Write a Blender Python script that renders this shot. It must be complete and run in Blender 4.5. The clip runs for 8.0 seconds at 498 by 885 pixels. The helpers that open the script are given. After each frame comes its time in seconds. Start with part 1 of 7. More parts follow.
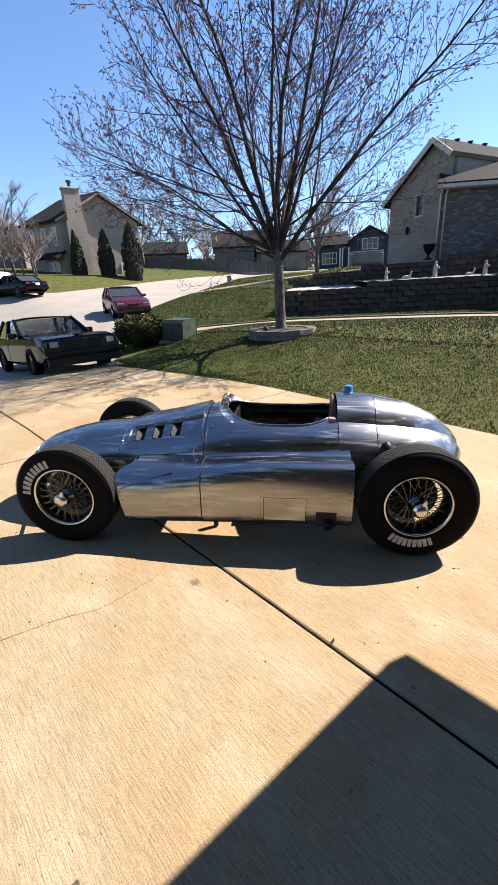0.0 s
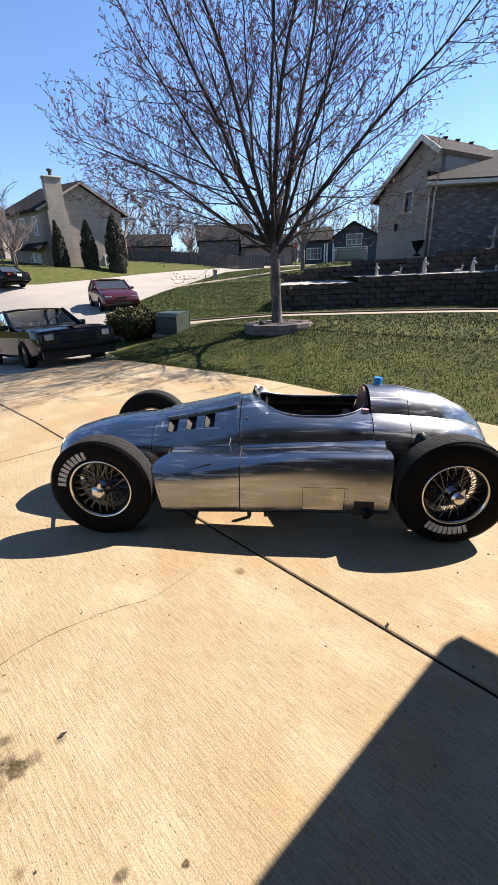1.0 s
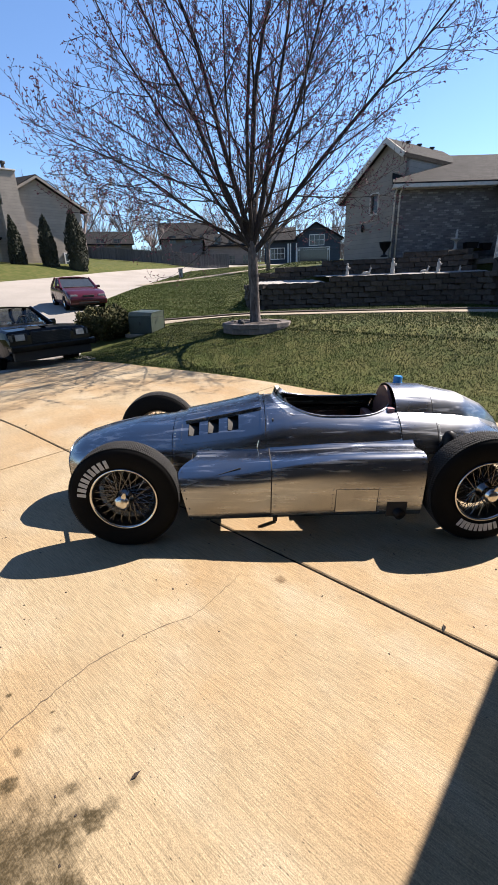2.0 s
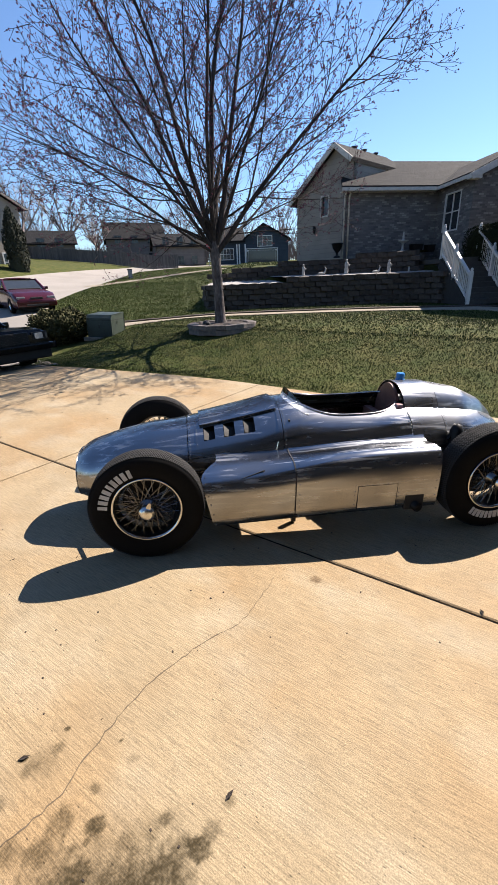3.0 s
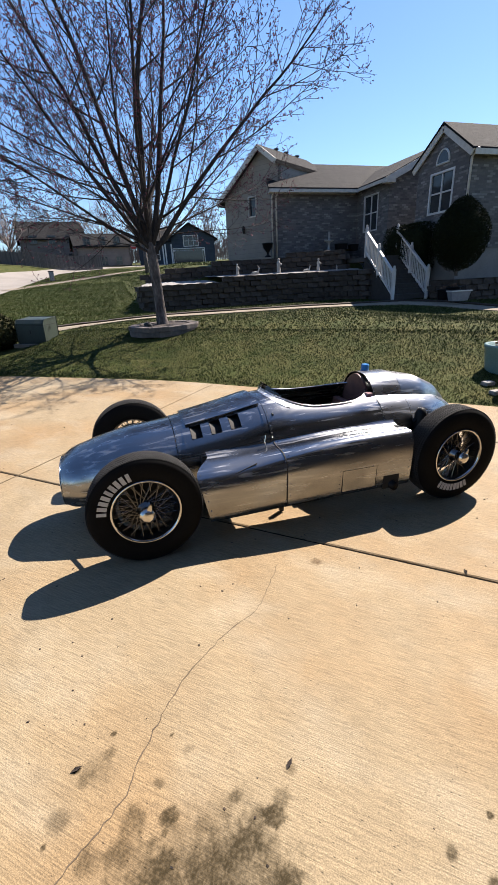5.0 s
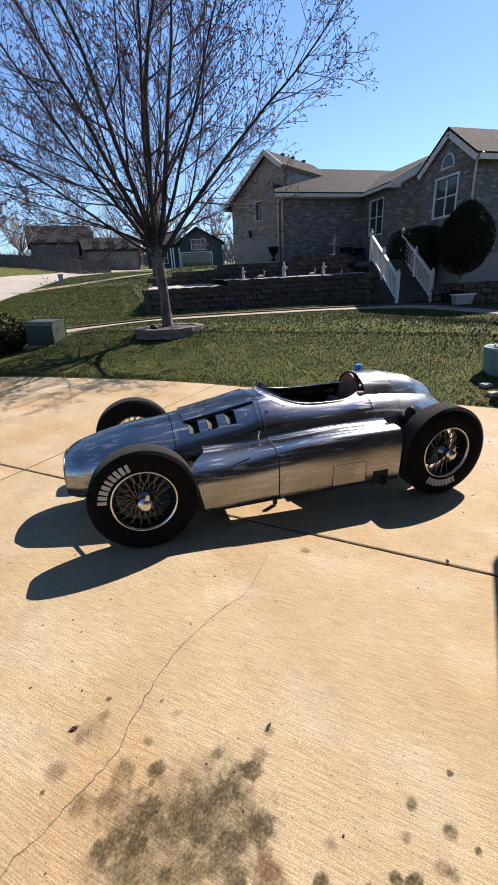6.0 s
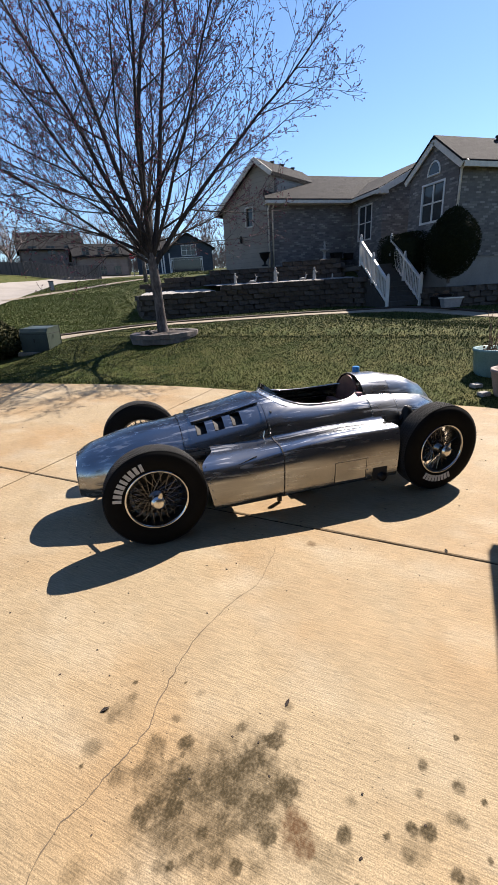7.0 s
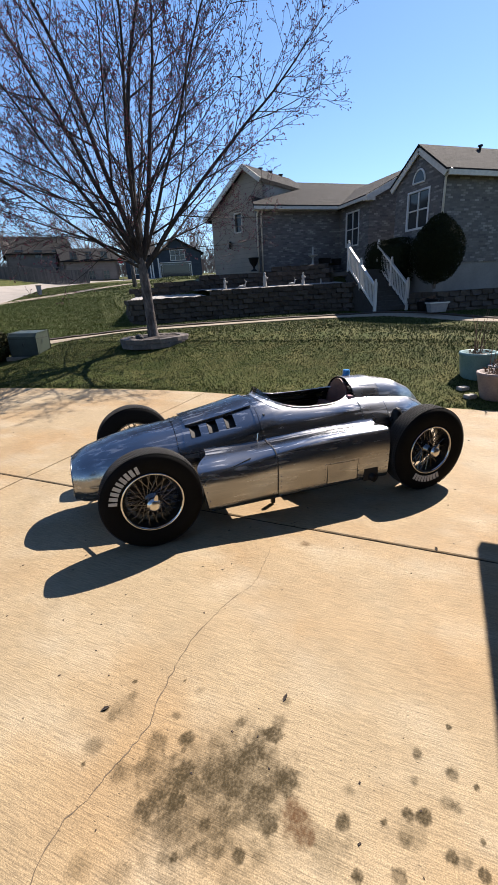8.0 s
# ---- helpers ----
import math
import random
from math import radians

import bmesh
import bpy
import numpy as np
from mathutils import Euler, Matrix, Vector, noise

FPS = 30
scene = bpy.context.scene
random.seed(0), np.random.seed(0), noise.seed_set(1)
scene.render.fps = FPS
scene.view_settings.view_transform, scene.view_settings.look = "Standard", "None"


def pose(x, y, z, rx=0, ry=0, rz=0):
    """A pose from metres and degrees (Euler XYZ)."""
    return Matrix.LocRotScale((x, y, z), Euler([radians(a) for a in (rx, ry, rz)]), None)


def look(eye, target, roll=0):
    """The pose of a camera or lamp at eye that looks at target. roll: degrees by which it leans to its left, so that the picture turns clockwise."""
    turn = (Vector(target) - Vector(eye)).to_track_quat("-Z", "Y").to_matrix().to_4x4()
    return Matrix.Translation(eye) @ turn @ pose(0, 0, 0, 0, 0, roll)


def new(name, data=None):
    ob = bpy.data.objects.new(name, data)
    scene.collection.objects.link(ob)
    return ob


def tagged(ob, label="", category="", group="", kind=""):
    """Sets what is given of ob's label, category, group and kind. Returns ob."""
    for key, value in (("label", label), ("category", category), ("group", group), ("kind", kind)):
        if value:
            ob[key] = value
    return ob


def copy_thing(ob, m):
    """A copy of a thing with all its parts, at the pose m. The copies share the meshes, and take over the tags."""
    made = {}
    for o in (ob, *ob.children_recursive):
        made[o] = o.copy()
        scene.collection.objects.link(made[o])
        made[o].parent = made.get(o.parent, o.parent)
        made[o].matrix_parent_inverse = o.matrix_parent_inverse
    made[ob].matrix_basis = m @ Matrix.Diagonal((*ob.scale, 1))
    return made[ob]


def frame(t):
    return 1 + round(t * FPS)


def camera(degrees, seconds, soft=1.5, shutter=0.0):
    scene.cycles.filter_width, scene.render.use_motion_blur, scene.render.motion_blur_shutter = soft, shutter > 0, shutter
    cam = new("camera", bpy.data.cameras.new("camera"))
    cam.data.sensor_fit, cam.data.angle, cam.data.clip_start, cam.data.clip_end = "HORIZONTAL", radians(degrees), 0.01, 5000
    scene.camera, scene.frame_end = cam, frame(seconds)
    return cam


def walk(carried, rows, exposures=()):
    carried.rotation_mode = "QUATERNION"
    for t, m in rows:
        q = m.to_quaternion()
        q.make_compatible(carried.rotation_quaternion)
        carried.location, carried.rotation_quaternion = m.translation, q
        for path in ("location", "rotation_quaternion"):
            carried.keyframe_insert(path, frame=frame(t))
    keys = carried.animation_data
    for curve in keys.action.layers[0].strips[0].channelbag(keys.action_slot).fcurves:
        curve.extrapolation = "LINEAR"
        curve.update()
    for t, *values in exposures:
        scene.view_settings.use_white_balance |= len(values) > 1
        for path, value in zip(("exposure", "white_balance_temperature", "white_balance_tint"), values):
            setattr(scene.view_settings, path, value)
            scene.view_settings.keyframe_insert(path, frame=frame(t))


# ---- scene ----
cam = camera(63.01, 8.0, soft=1.1)
# The drive slopes a little sideways; the path is given over the drive and leans with it.
SLOPE = pose(0, 0, 0, 0, 1.8, 0)
PATH = [
    (0, (0.328, -2.930, 1.595), (0.135, -1.067, 0.895), -1.02),
    (0.5, (0.176, -2.949, 1.585), (0.019, -1.087, 0.872), -0.61),
    (1, (-0.028, -2.984, 1.577), (-0.138, -1.122, 0.854), -0.31),
    (1.5, (-0.216, -2.925, 1.564), (-0.254, -1.061, 0.838), -0.10),
    (3, (-0.848, -2.825, 1.564), (-0.575, -0.981, 0.841), -0.24),
    (3.5, (-0.954, -2.707, 1.548), (-0.574, -0.881, 0.826), -0.78),
    (4, (-1.056, -2.628, 1.553), (-0.576, -0.826, 0.830), -1.23),
    (4.5, (-1.194, -2.721, 1.569), (-0.624, -0.949, 0.838), -1.35),
    (6, (-1.146, -2.996, 1.563), (-0.612, -1.206, 0.850), -1.19),
    (6.5, (-1.186, -3.058, 1.575), (-0.648, -1.265, 0.872), -1.53),
    (7, (-1.277, -3.089, 1.579), (-0.704, -1.303, 0.884), -1.66),
    (7.5, (-1.314, -3.108, 1.581), (-0.711, -1.329, 0.895), -1.60),
    (8, (-1.318, -3.124, 1.583), (-0.696, -1.348, 0.906), -1.58),
]
walk(cam, [(t, SLOPE @ look(eye, target, roll)) for t, eye, target, roll in PATH], [(0, 1.62), (1.5, 1.57), (3.0, 1.41), (8.0, 1.31)])

# ---- daylight: clear sky, high sun behind and to the side of the car ----
world = bpy.data.worlds.new("world")
scene.world = world
world.use_nodes = True
wn = world.node_tree.nodes
sky = wn.new("ShaderNodeTexSky")
sky.sky_type = "NISHITA"
sky.sun_disc = False
SUN_DIR = Vector((0.83, 0.47, 1.0)).normalized()
sky.sun_elevation = math.asin(SUN_DIR.z)
sky.sun_rotation = math.atan2(SUN_DIR.x, SUN_DIR.y)
sky.air_density, sky.dust_density, sky.ozone_density = 1.1, 0.1, 3.0
wn["Background"].inputs["Strength"].default_value = 0.0625
tint = wn.new("ShaderNodeMix")
tint.data_type, tint.blend_type = "RGBA", "MULTIPLY"
tint.inputs[0].default_value = 1.0
tint.inputs[7].default_value = (0.87, 0.975, 1.15, 1)
world.node_tree.links.new(sky.outputs[0], tint.inputs[6])
world.node_tree.links.new(tint.outputs[2], wn["Background"].inputs[0])
sun_data = bpy.data.lights.new("sun", "SUN")
sun_data.energy, sun_data.angle, sun_data.color = 5.6, radians(0.4), (1.0, 0.895, 0.81)
sun = new("sun", sun_data)
sun.matrix_world = look(SUN_DIR * 60, (0, 0, 0))

# ---- materials ----
def material(name, colour, rough=0.6, metal=0.0, spots=None, scale=8.0, fine=90.0, bump=0.15, vary=0.12, stretch=(1, 1, 1), spec=0.5, per=0.0, rough_vary=0.1, detail=6.0):
    """A surface with large patches towards the colour spots, fine grain, relief, and a change of tone from piece to piece."""
    m = bpy.data.materials.new(name)
    m.use_nodes = True
    nt = m.node_tree
    n, l = nt.nodes, nt.links
    b = n["Principled BSDF"]
    b.inputs["Metallic"].default_value = metal
    b.inputs["Specular IOR Level"].default_value = spec
    geo = n.new("ShaderNodeTexCoord")
    mp = n.new("ShaderNodeMapping")
    mp.inputs["Scale"].default_value = stretch
    l.new(geo.outputs["Object"], mp.inputs[0])
    big = n.new("ShaderNodeTexNoise")
    big.inputs["Scale"].default_value, big.inputs["Detail"].default_value = scale, detail
    small = n.new("ShaderNodeTexNoise")
    small.inputs["Scale"].default_value, small.inputs["Detail"].default_value = fine, 4
    l.new(mp.outputs[0], big.inputs[0])
    l.new(mp.outputs[0], small.inputs[0])
    ramp = n.new("ShaderNodeMapRange")
    ramp.inputs[1].default_value, ramp.inputs[2].default_value = 0.35, 0.68
    l.new(big.outputs[0], ramp.inputs[0])
    mix = n.new("ShaderNodeMix")
    mix.data_type = "RGBA"
    mix.inputs[6].default_value = (*colour, 1)
    mix.inputs[7].default_value = (*(spots or [c * 0.8 for c in colour]), 1)
    l.new(ramp.outputs[0], mix.inputs[0])
    tone = n.new("ShaderNodeMapRange")
    tone.inputs[1].default_value, tone.inputs[2].default_value = 0.3, 0.7
    tone.inputs[3].default_value, tone.inputs[4].default_value = 1 - vary, 1 + vary
    l.new(small.outputs[0], tone.inputs[0])
    value = tone.outputs[0]
    if per:
        info = n.new("ShaderNodeObjectInfo")
        island = n.new("ShaderNodeNewGeometry")
        add = n.new("ShaderNodeMath")
        add.operation = "ADD"
        l.new(info.outputs["Random"], add.inputs[0])
        l.new(island.outputs["Random Per Island"], add.inputs[1])
        frac = n.new("ShaderNodeMath")
        frac.operation = "FRACT"
        l.new(add.outputs[0], frac.inputs[0])
        pr = n.new("ShaderNodeMapRange")
        pr.inputs[3].default_value, pr.inputs[4].default_value = 1 - per, 1 + per
        l.new(frac.outputs[0], pr.inputs[0])
        mul = n.new("ShaderNodeMath")
        mul.operation = "MULTIPLY"
        l.new(pr.outputs[0], mul.inputs[0])
        l.new(value, mul.inputs[1])
        value = mul.outputs[0]
    scaled = n.new("ShaderNodeVectorMath")
    scaled.operation = "SCALE"
    l.new(mix.outputs[2], scaled.inputs[0])
    l.new(value, scaled.inputs["Scale"])
    l.new(scaled.outputs[0], b.inputs["Base Color"])
    rr = n.new("ShaderNodeMapRange")
    rr.inputs[3].default_value, rr.inputs[4].default_value = max(0.02, rough - rough_vary), min(1, rough + rough_vary)
    l.new(big.outputs[0], rr.inputs[0])
    l.new(rr.outputs[0], b.inputs["Roughness"])
    if bump:
        bp = n.new("ShaderNodeBump")
        bp.inputs["Strength"].default_value, bp.inputs["Distance"].default_value = bump, 0.01
        l.new(small.outputs[0], bp.inputs["Height"])
        l.new(bp.outputs[0], b.inputs["Normal"])
    return m


def glass(name, colour, rough=0.02, alpha=1.0):
    m = bpy.data.materials.new(name)
    m.use_nodes = True
    b = m.node_tree.nodes["Principled BSDF"]
    b.inputs["Base Color"].default_value = (*colour, 1)
    b.inputs["Roughness"].default_value = rough
    b.inputs["Transmission Weight"].default_value = alpha
    return m


M_street = material("street_concrete", (0.234, 0.212, 0.188), 0.9, spots=(0.203, 0.185, 0.162), spec=0.2, scale=0.4, fine=20, bump=0.1)
M_path = material("path_concrete", (0.234, 0.197, 0.147), 0.9, spec=0.2, scale=2, fine=30)
M_soil = material("grass_soil", (0.034, 0.045, 0.009), 0.95, spots=(0.072, 0.070, 0.023), spec=0.1, scale=2.3, fine=40, bump=0.5, vary=0.35)
M_alu_dull = material("dull_aluminium", (0.60, 0.60, 0.60), 0.34, metal=1.0, spots=(0.5, 0.5, 0.5), scale=5, fine=14, bump=0.06, vary=0.06, rough_vary=0.12)
M_tyre = material("tyre_rubber", (0.006, 0.0058, 0.0056), 0.8, spec=0.1, scale=6, fine=60, bump=0.1)
# tread rubber paler than the sidewall: sky and sun on it put into the colour
M_lit_tread = material("lit_tyre_tread", (0.030, 0.029, 0.028), 0.85, spec=0.2, scale=6, fine=60, bump=0.1)
M_letter = material("tyre_letter_white", (0.50, 0.49, 0.47), 0.8, scale=20, fine=90, bump=0.1, vary=0.15)
M_nut = material("worn_plated_nut", (0.66, 0.63, 0.58), 0.22, metal=1.0, fine=40, bump=0.03, vary=0.08, rough_vary=0.08)
M_chrome = material("chrome", (0.62, 0.61, 0.59), 0.12, metal=1.0, fine=40, bump=0.02, vary=0.04, rough_vary=0.05)
M_black = material("black_paint", (0.006, 0.006, 0.0065), 0.5, spec=0.2, fine=40, bump=0.03)
M_dark = material("dark_interior", (0.02, 0.018, 0.016), 0.8)
M_leather = material("brown_leather", (0.136, 0.0553, 0.0382), 0.55, spots=(0.0935, 0.0382, 0.0298), scale=14, fine=120, bump=0.2)
M_white = material("white_paint", (0.455, 0.455, 0.443), 0.6, fine=60, bump=0.05, vary=0.05)
M_blue = material("blue_plastic", (0.0164, 0.18, 0.451), 0.35, bump=0.0)
M_bark = material("bark", (0.045, 0.038, 0.035), 0.95, spots=(0.15, 0.13, 0.12), scale=7, fine=34, bump=1.0, vary=0.4, stretch=(1, 1, 0.3), spec=0.1, detail=9)
M_twig = material("twig_bark", (0.026, 0.018, 0.020), 0.9, spots=(0.045, 0.032, 0.033), scale=3, fine=20)
M_limb = material("limb_bark", (0.028, 0.024, 0.023), 0.95, spots=(0.06, 0.05, 0.046), scale=6, fine=30, bump=0.8, vary=0.3, stretch=(1, 1, 0.35), spec=0.1)
M_dry = material("dry_stems", (0.16, 0.10, 0.06), 0.9, spots=(0.10, 0.06, 0.04), scale=6, fine=30)
M_bud = material("red_buds", (0.15, 0.022, 0.045), 0.8, spots=(0.075, 0.016, 0.034), scale=30, fine=60)
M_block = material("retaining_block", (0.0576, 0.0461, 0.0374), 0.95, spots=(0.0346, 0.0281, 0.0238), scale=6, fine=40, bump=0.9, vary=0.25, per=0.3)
M_trim = material("trim_paint", (0.527, 0.493, 0.442), 0.6, fine=40, bump=0.05, vary=0.05)
M_pane = material("window_glass", (0.03, 0.035, 0.04), 0.06, fine=3, bump=0.01, vary=0.1, rough_vary=0.03)
M_well = material("dull_rim_metal", (0.06, 0.058, 0.055), 0.4, metal=1.0, fine=40, bump=0.05)
M_spoke = material("spoke_steel", (0.17, 0.165, 0.16), 0.2, metal=1.0, fine=40, bump=0.02)


def concrete_material():
    """Broom-finished concrete: streaks along the slabs, pits, warm and bleached patches."""
    m = bpy.data.materials.new("broomed_concrete")
    m.use_nodes = True
    nt = m.node_tree
    n, l = nt.nodes, nt.links
    b = n["Principled BSDF"]
    co = n.new("ShaderNodeTexCoord")
    turned = n.new("ShaderNodeMapping")
    turned.inputs["Rotation"].default_value = (0, 0, radians(41.3))
    l.new(co.outputs["Object"], turned.inputs[0])

    def noise_of(scale, detail, stretch=None, dist=0.0):
        mp = n.new("ShaderNodeMapping")
        mp.inputs["Scale"].default_value = stretch or (1, 1, 1)
        l.new(turned.outputs[0], mp.inputs[0])
        t = n.new("ShaderNodeTexNoise")
        t.inputs["Scale"].default_value, t.inputs["Detail"].default_value, t.inputs["Distortion"].default_value = scale, detail, dist
        l.new(mp.outputs[0], t.inputs[0])
        return t.outputs[0]

    def ranged(v, a, z, lo, hi):
        r = n.new("ShaderNodeMapRange")
        r.inputs[1].default_value, r.inputs[2].default_value, r.inputs[3].default_value, r.inputs[4].default_value = a, z, lo, hi
        l.new(v, r.inputs[0])
        return r.outputs[0]

    def mixed(fac, a, c):
        x = n.new("ShaderNodeMix")
        x.data_type = "RGBA"
        l.new(fac, x.inputs[0])
        for sock, v in ((x.inputs[6], a), (x.inputs[7], c)):
            if isinstance(v, tuple):
                sock.default_value = (*v, 1)
            else:
                l.new(v, sock)
        return x.outputs[2]

    def times(a, c):
        x = n.new("ShaderNodeMath")
        x.operation = "MULTIPLY"
        l.new(a, x.inputs[0])
        l.new(c, x.inputs[1])
        return x.outputs[0]

    rusty = ranged(noise_of(0.8, 5), 0.42, 0.66, 0, 1)
    pale = ranged(noise_of(1.7, 6, (1, 1.6, 1)), 0.5, 0.75, 0, 0.75)
    colour = mixed(rusty, (0.247, 0.190, 0.112), (0.235, 0.158, 0.078))
    colour = mixed(pale, colour, (0.282, 0.239, 0.165))
    streak = ranged(noise_of(1.0, 6, (10, 190, 1), 0.4), 0.3, 0.62, 0.70, 1.11)
    broad = ranged(noise_of(2.6, 6), 0.3, 0.7, 0.92, 1.07)
    grain = ranged(noise_of(210, 4), 0.3, 0.7, 0.72, 1.24)
    pits = n.new("ShaderNodeTexVoronoi")
    pits.inputs["Scale"].default_value, pits.inputs["Randomness"].default_value = 40, 1.0
    mp = n.new("ShaderNodeMapping")
    mp.inputs["Scale"].default_value = (0.6, 1.5, 1)
    l.new(turned.outputs[0], mp.inputs[0])
    l.new(mp.outputs[0], pits.inputs[0])
    holes = ranged(pits.outputs["Distance"], 0.05, 0.15, 0.24, 1.0)
    patchy = ranged(noise_of(3, 3), 0.45, 0.6, 0.0, 1.0)
    hole_mix = n.new("ShaderNodeMix")
    l.new(patchy, hole_mix.inputs[0])
    hole_mix.inputs[2].default_value = 1.0
    l.new(holes, hole_mix.inputs[3])
    tone = times(times(streak, broad), times(grain, hole_mix.outputs[0]))
    sc = n.new("ShaderNodeVectorMath")
    sc.operation = "SCALE"
    l.new(colour, sc.inputs[0])
    l.new(tone, sc.inputs["Scale"])
    l.new(sc.outputs[0], b.inputs["Base Color"])
    b.inputs["Roughness"].default_value = 0.8
    b.inputs["Specular IOR Level"].default_value = 0.35
    bp = n.new("ShaderNodeBump")
    bp.inputs["Strength"].default_value, bp.inputs["Distance"].default_value = 0.35, 0.006
    l.new(tone, bp.inputs["Height"])
    l.new(bp.outputs[0], b.inputs["Normal"])
    return m


M_concrete = concrete_material()


def stain_material():
    """Old oil soaked into concrete: how much is read from the sheet's own stain layer."""
    m = bpy.data.materials.new("oil_stain")
    m.use_nodes = True
    n, l = m.node_tree.nodes, m.node_tree.links
    b = n["Principled BSDF"]
    b.inputs["Roughness"].default_value = 0.85
    b.inputs["Specular IOR Level"].default_value = 0.08
    at = n.new("ShaderNodeAttribute")
    at.attribute_name = "stain"
    sp = n.new("ShaderNodeSeparateColor")
    l.new(at.outputs["Color"], sp.inputs[0])
    mix = n.new("ShaderNodeMix")
    mix.data_type = "RGBA"
    mix.inputs[6].default_value, mix.inputs[7].default_value = (0.034, 0.026, 0.013, 1), (0.080, 0.040, 0.018, 1)
    l.new(sp.outputs[1], mix.inputs[0])
    l.new(mix.outputs[2], b.inputs["Base Color"])
    g = n.new("ShaderNodeTexNoise")
    g.inputs["Scale"].default_value, g.inputs["Detail"].default_value = 110, 3
    geo = n.new("ShaderNodeNewGeometry")
    l.new(geo.outputs["Position"], g.inputs[0])
    gr = n.new("ShaderNodeMapRange")
    gr.inputs[1].default_value, gr.inputs[2].default_value, gr.inputs[3].default_value, gr.inputs[4].default_value = 0.35, 0.65, 1.1, 0.6
    l.new(g.outputs[0], gr.inputs[0])
    mul = n.new("ShaderNodeMath")
    mul.operation = "MULTIPLY"
    l.new(sp.outputs[0], mul.inputs[0])
    l.new(gr.outputs[0], mul.inputs[1])
    l.new(mul.outputs[0], b.inputs["Alpha"])
    return m


M_stain = stain_material()
M_crack = material("crack_shadow", (0.09, 0.065, 0.04), 0.95, fine=60)
M_joint = material("joint_filler", (0.008, 0.007, 0.006), 0.95, spec=0.05, fine=60, bump=0.4)


def turf_material(name, dry=0.0):
    """Grass blades: deep green tufts, lighter blades and straw, in patches of two sizes."""
    m = bpy.data.materials.new(name)
    m.use_nodes = True
    n, l = m.node_tree.nodes, m.node_tree.links
    b = n["Principled BSDF"]
    geo = n.new("ShaderNodeNewGeometry")

    def patches(scale, detail, weight, before):
        t = n.new("ShaderNodeTexNoise")
        t.inputs["Scale"].default_value, t.inputs["Detail"].default_value, t.inputs["Roughness"].default_value = scale, detail, 0.65
        l.new(geo.outputs["Position"], t.inputs[0])
        add = n.new("ShaderNodeMath")
        add.operation = "MULTIPLY_ADD"
        add.inputs[1].default_value = weight
        l.new(t.outputs[0], add.inputs[0])
        if before is None:
            add.inputs[2].default_value = dry - 0.73
        else:
            l.new(before, add.inputs[2])
        return add.outputs[0]

    value = patches(0.9, 3, 0.50, None)
    value = patches(22.0, 5, 1.15, value)
    own = n.new("ShaderNodeMath")
    own.operation = "MULTIPLY_ADD"
    own.inputs[1].default_value = 0.50
    l.new(geo.outputs["Random Per Island"], own.inputs[0])
    l.new(value, own.inputs[2])
    ramp = n.new("ShaderNodeValToRGB")
    el = ramp.color_ramp.elements
    el[0].position, el[0].color = 0.28, (0.010, 0.020, 0.003, 1)
    el[1].position, el[1].color = 1.0, (0.235, 0.205, 0.115, 1)
    for at, colour in ((0.50, (0.029, 0.050, 0.007)), (0.70, (0.063, 0.090, 0.014)), (0.86, (0.115, 0.128, 0.036))):
        e = el.new(at)
        e.color = (*colour, 1)
    l.new(own.outputs[0], ramp.inputs[0])
    l.new(ramp.outputs[0], b.inputs["Base Color"])
    b.inputs["Roughness"].default_value = 0.7
    b.inputs["Specular IOR Level"].default_value = 0.15
    return m


M_turf = turf_material("turf")
M_dry_turf = turf_material("parched_turf", 0.26)


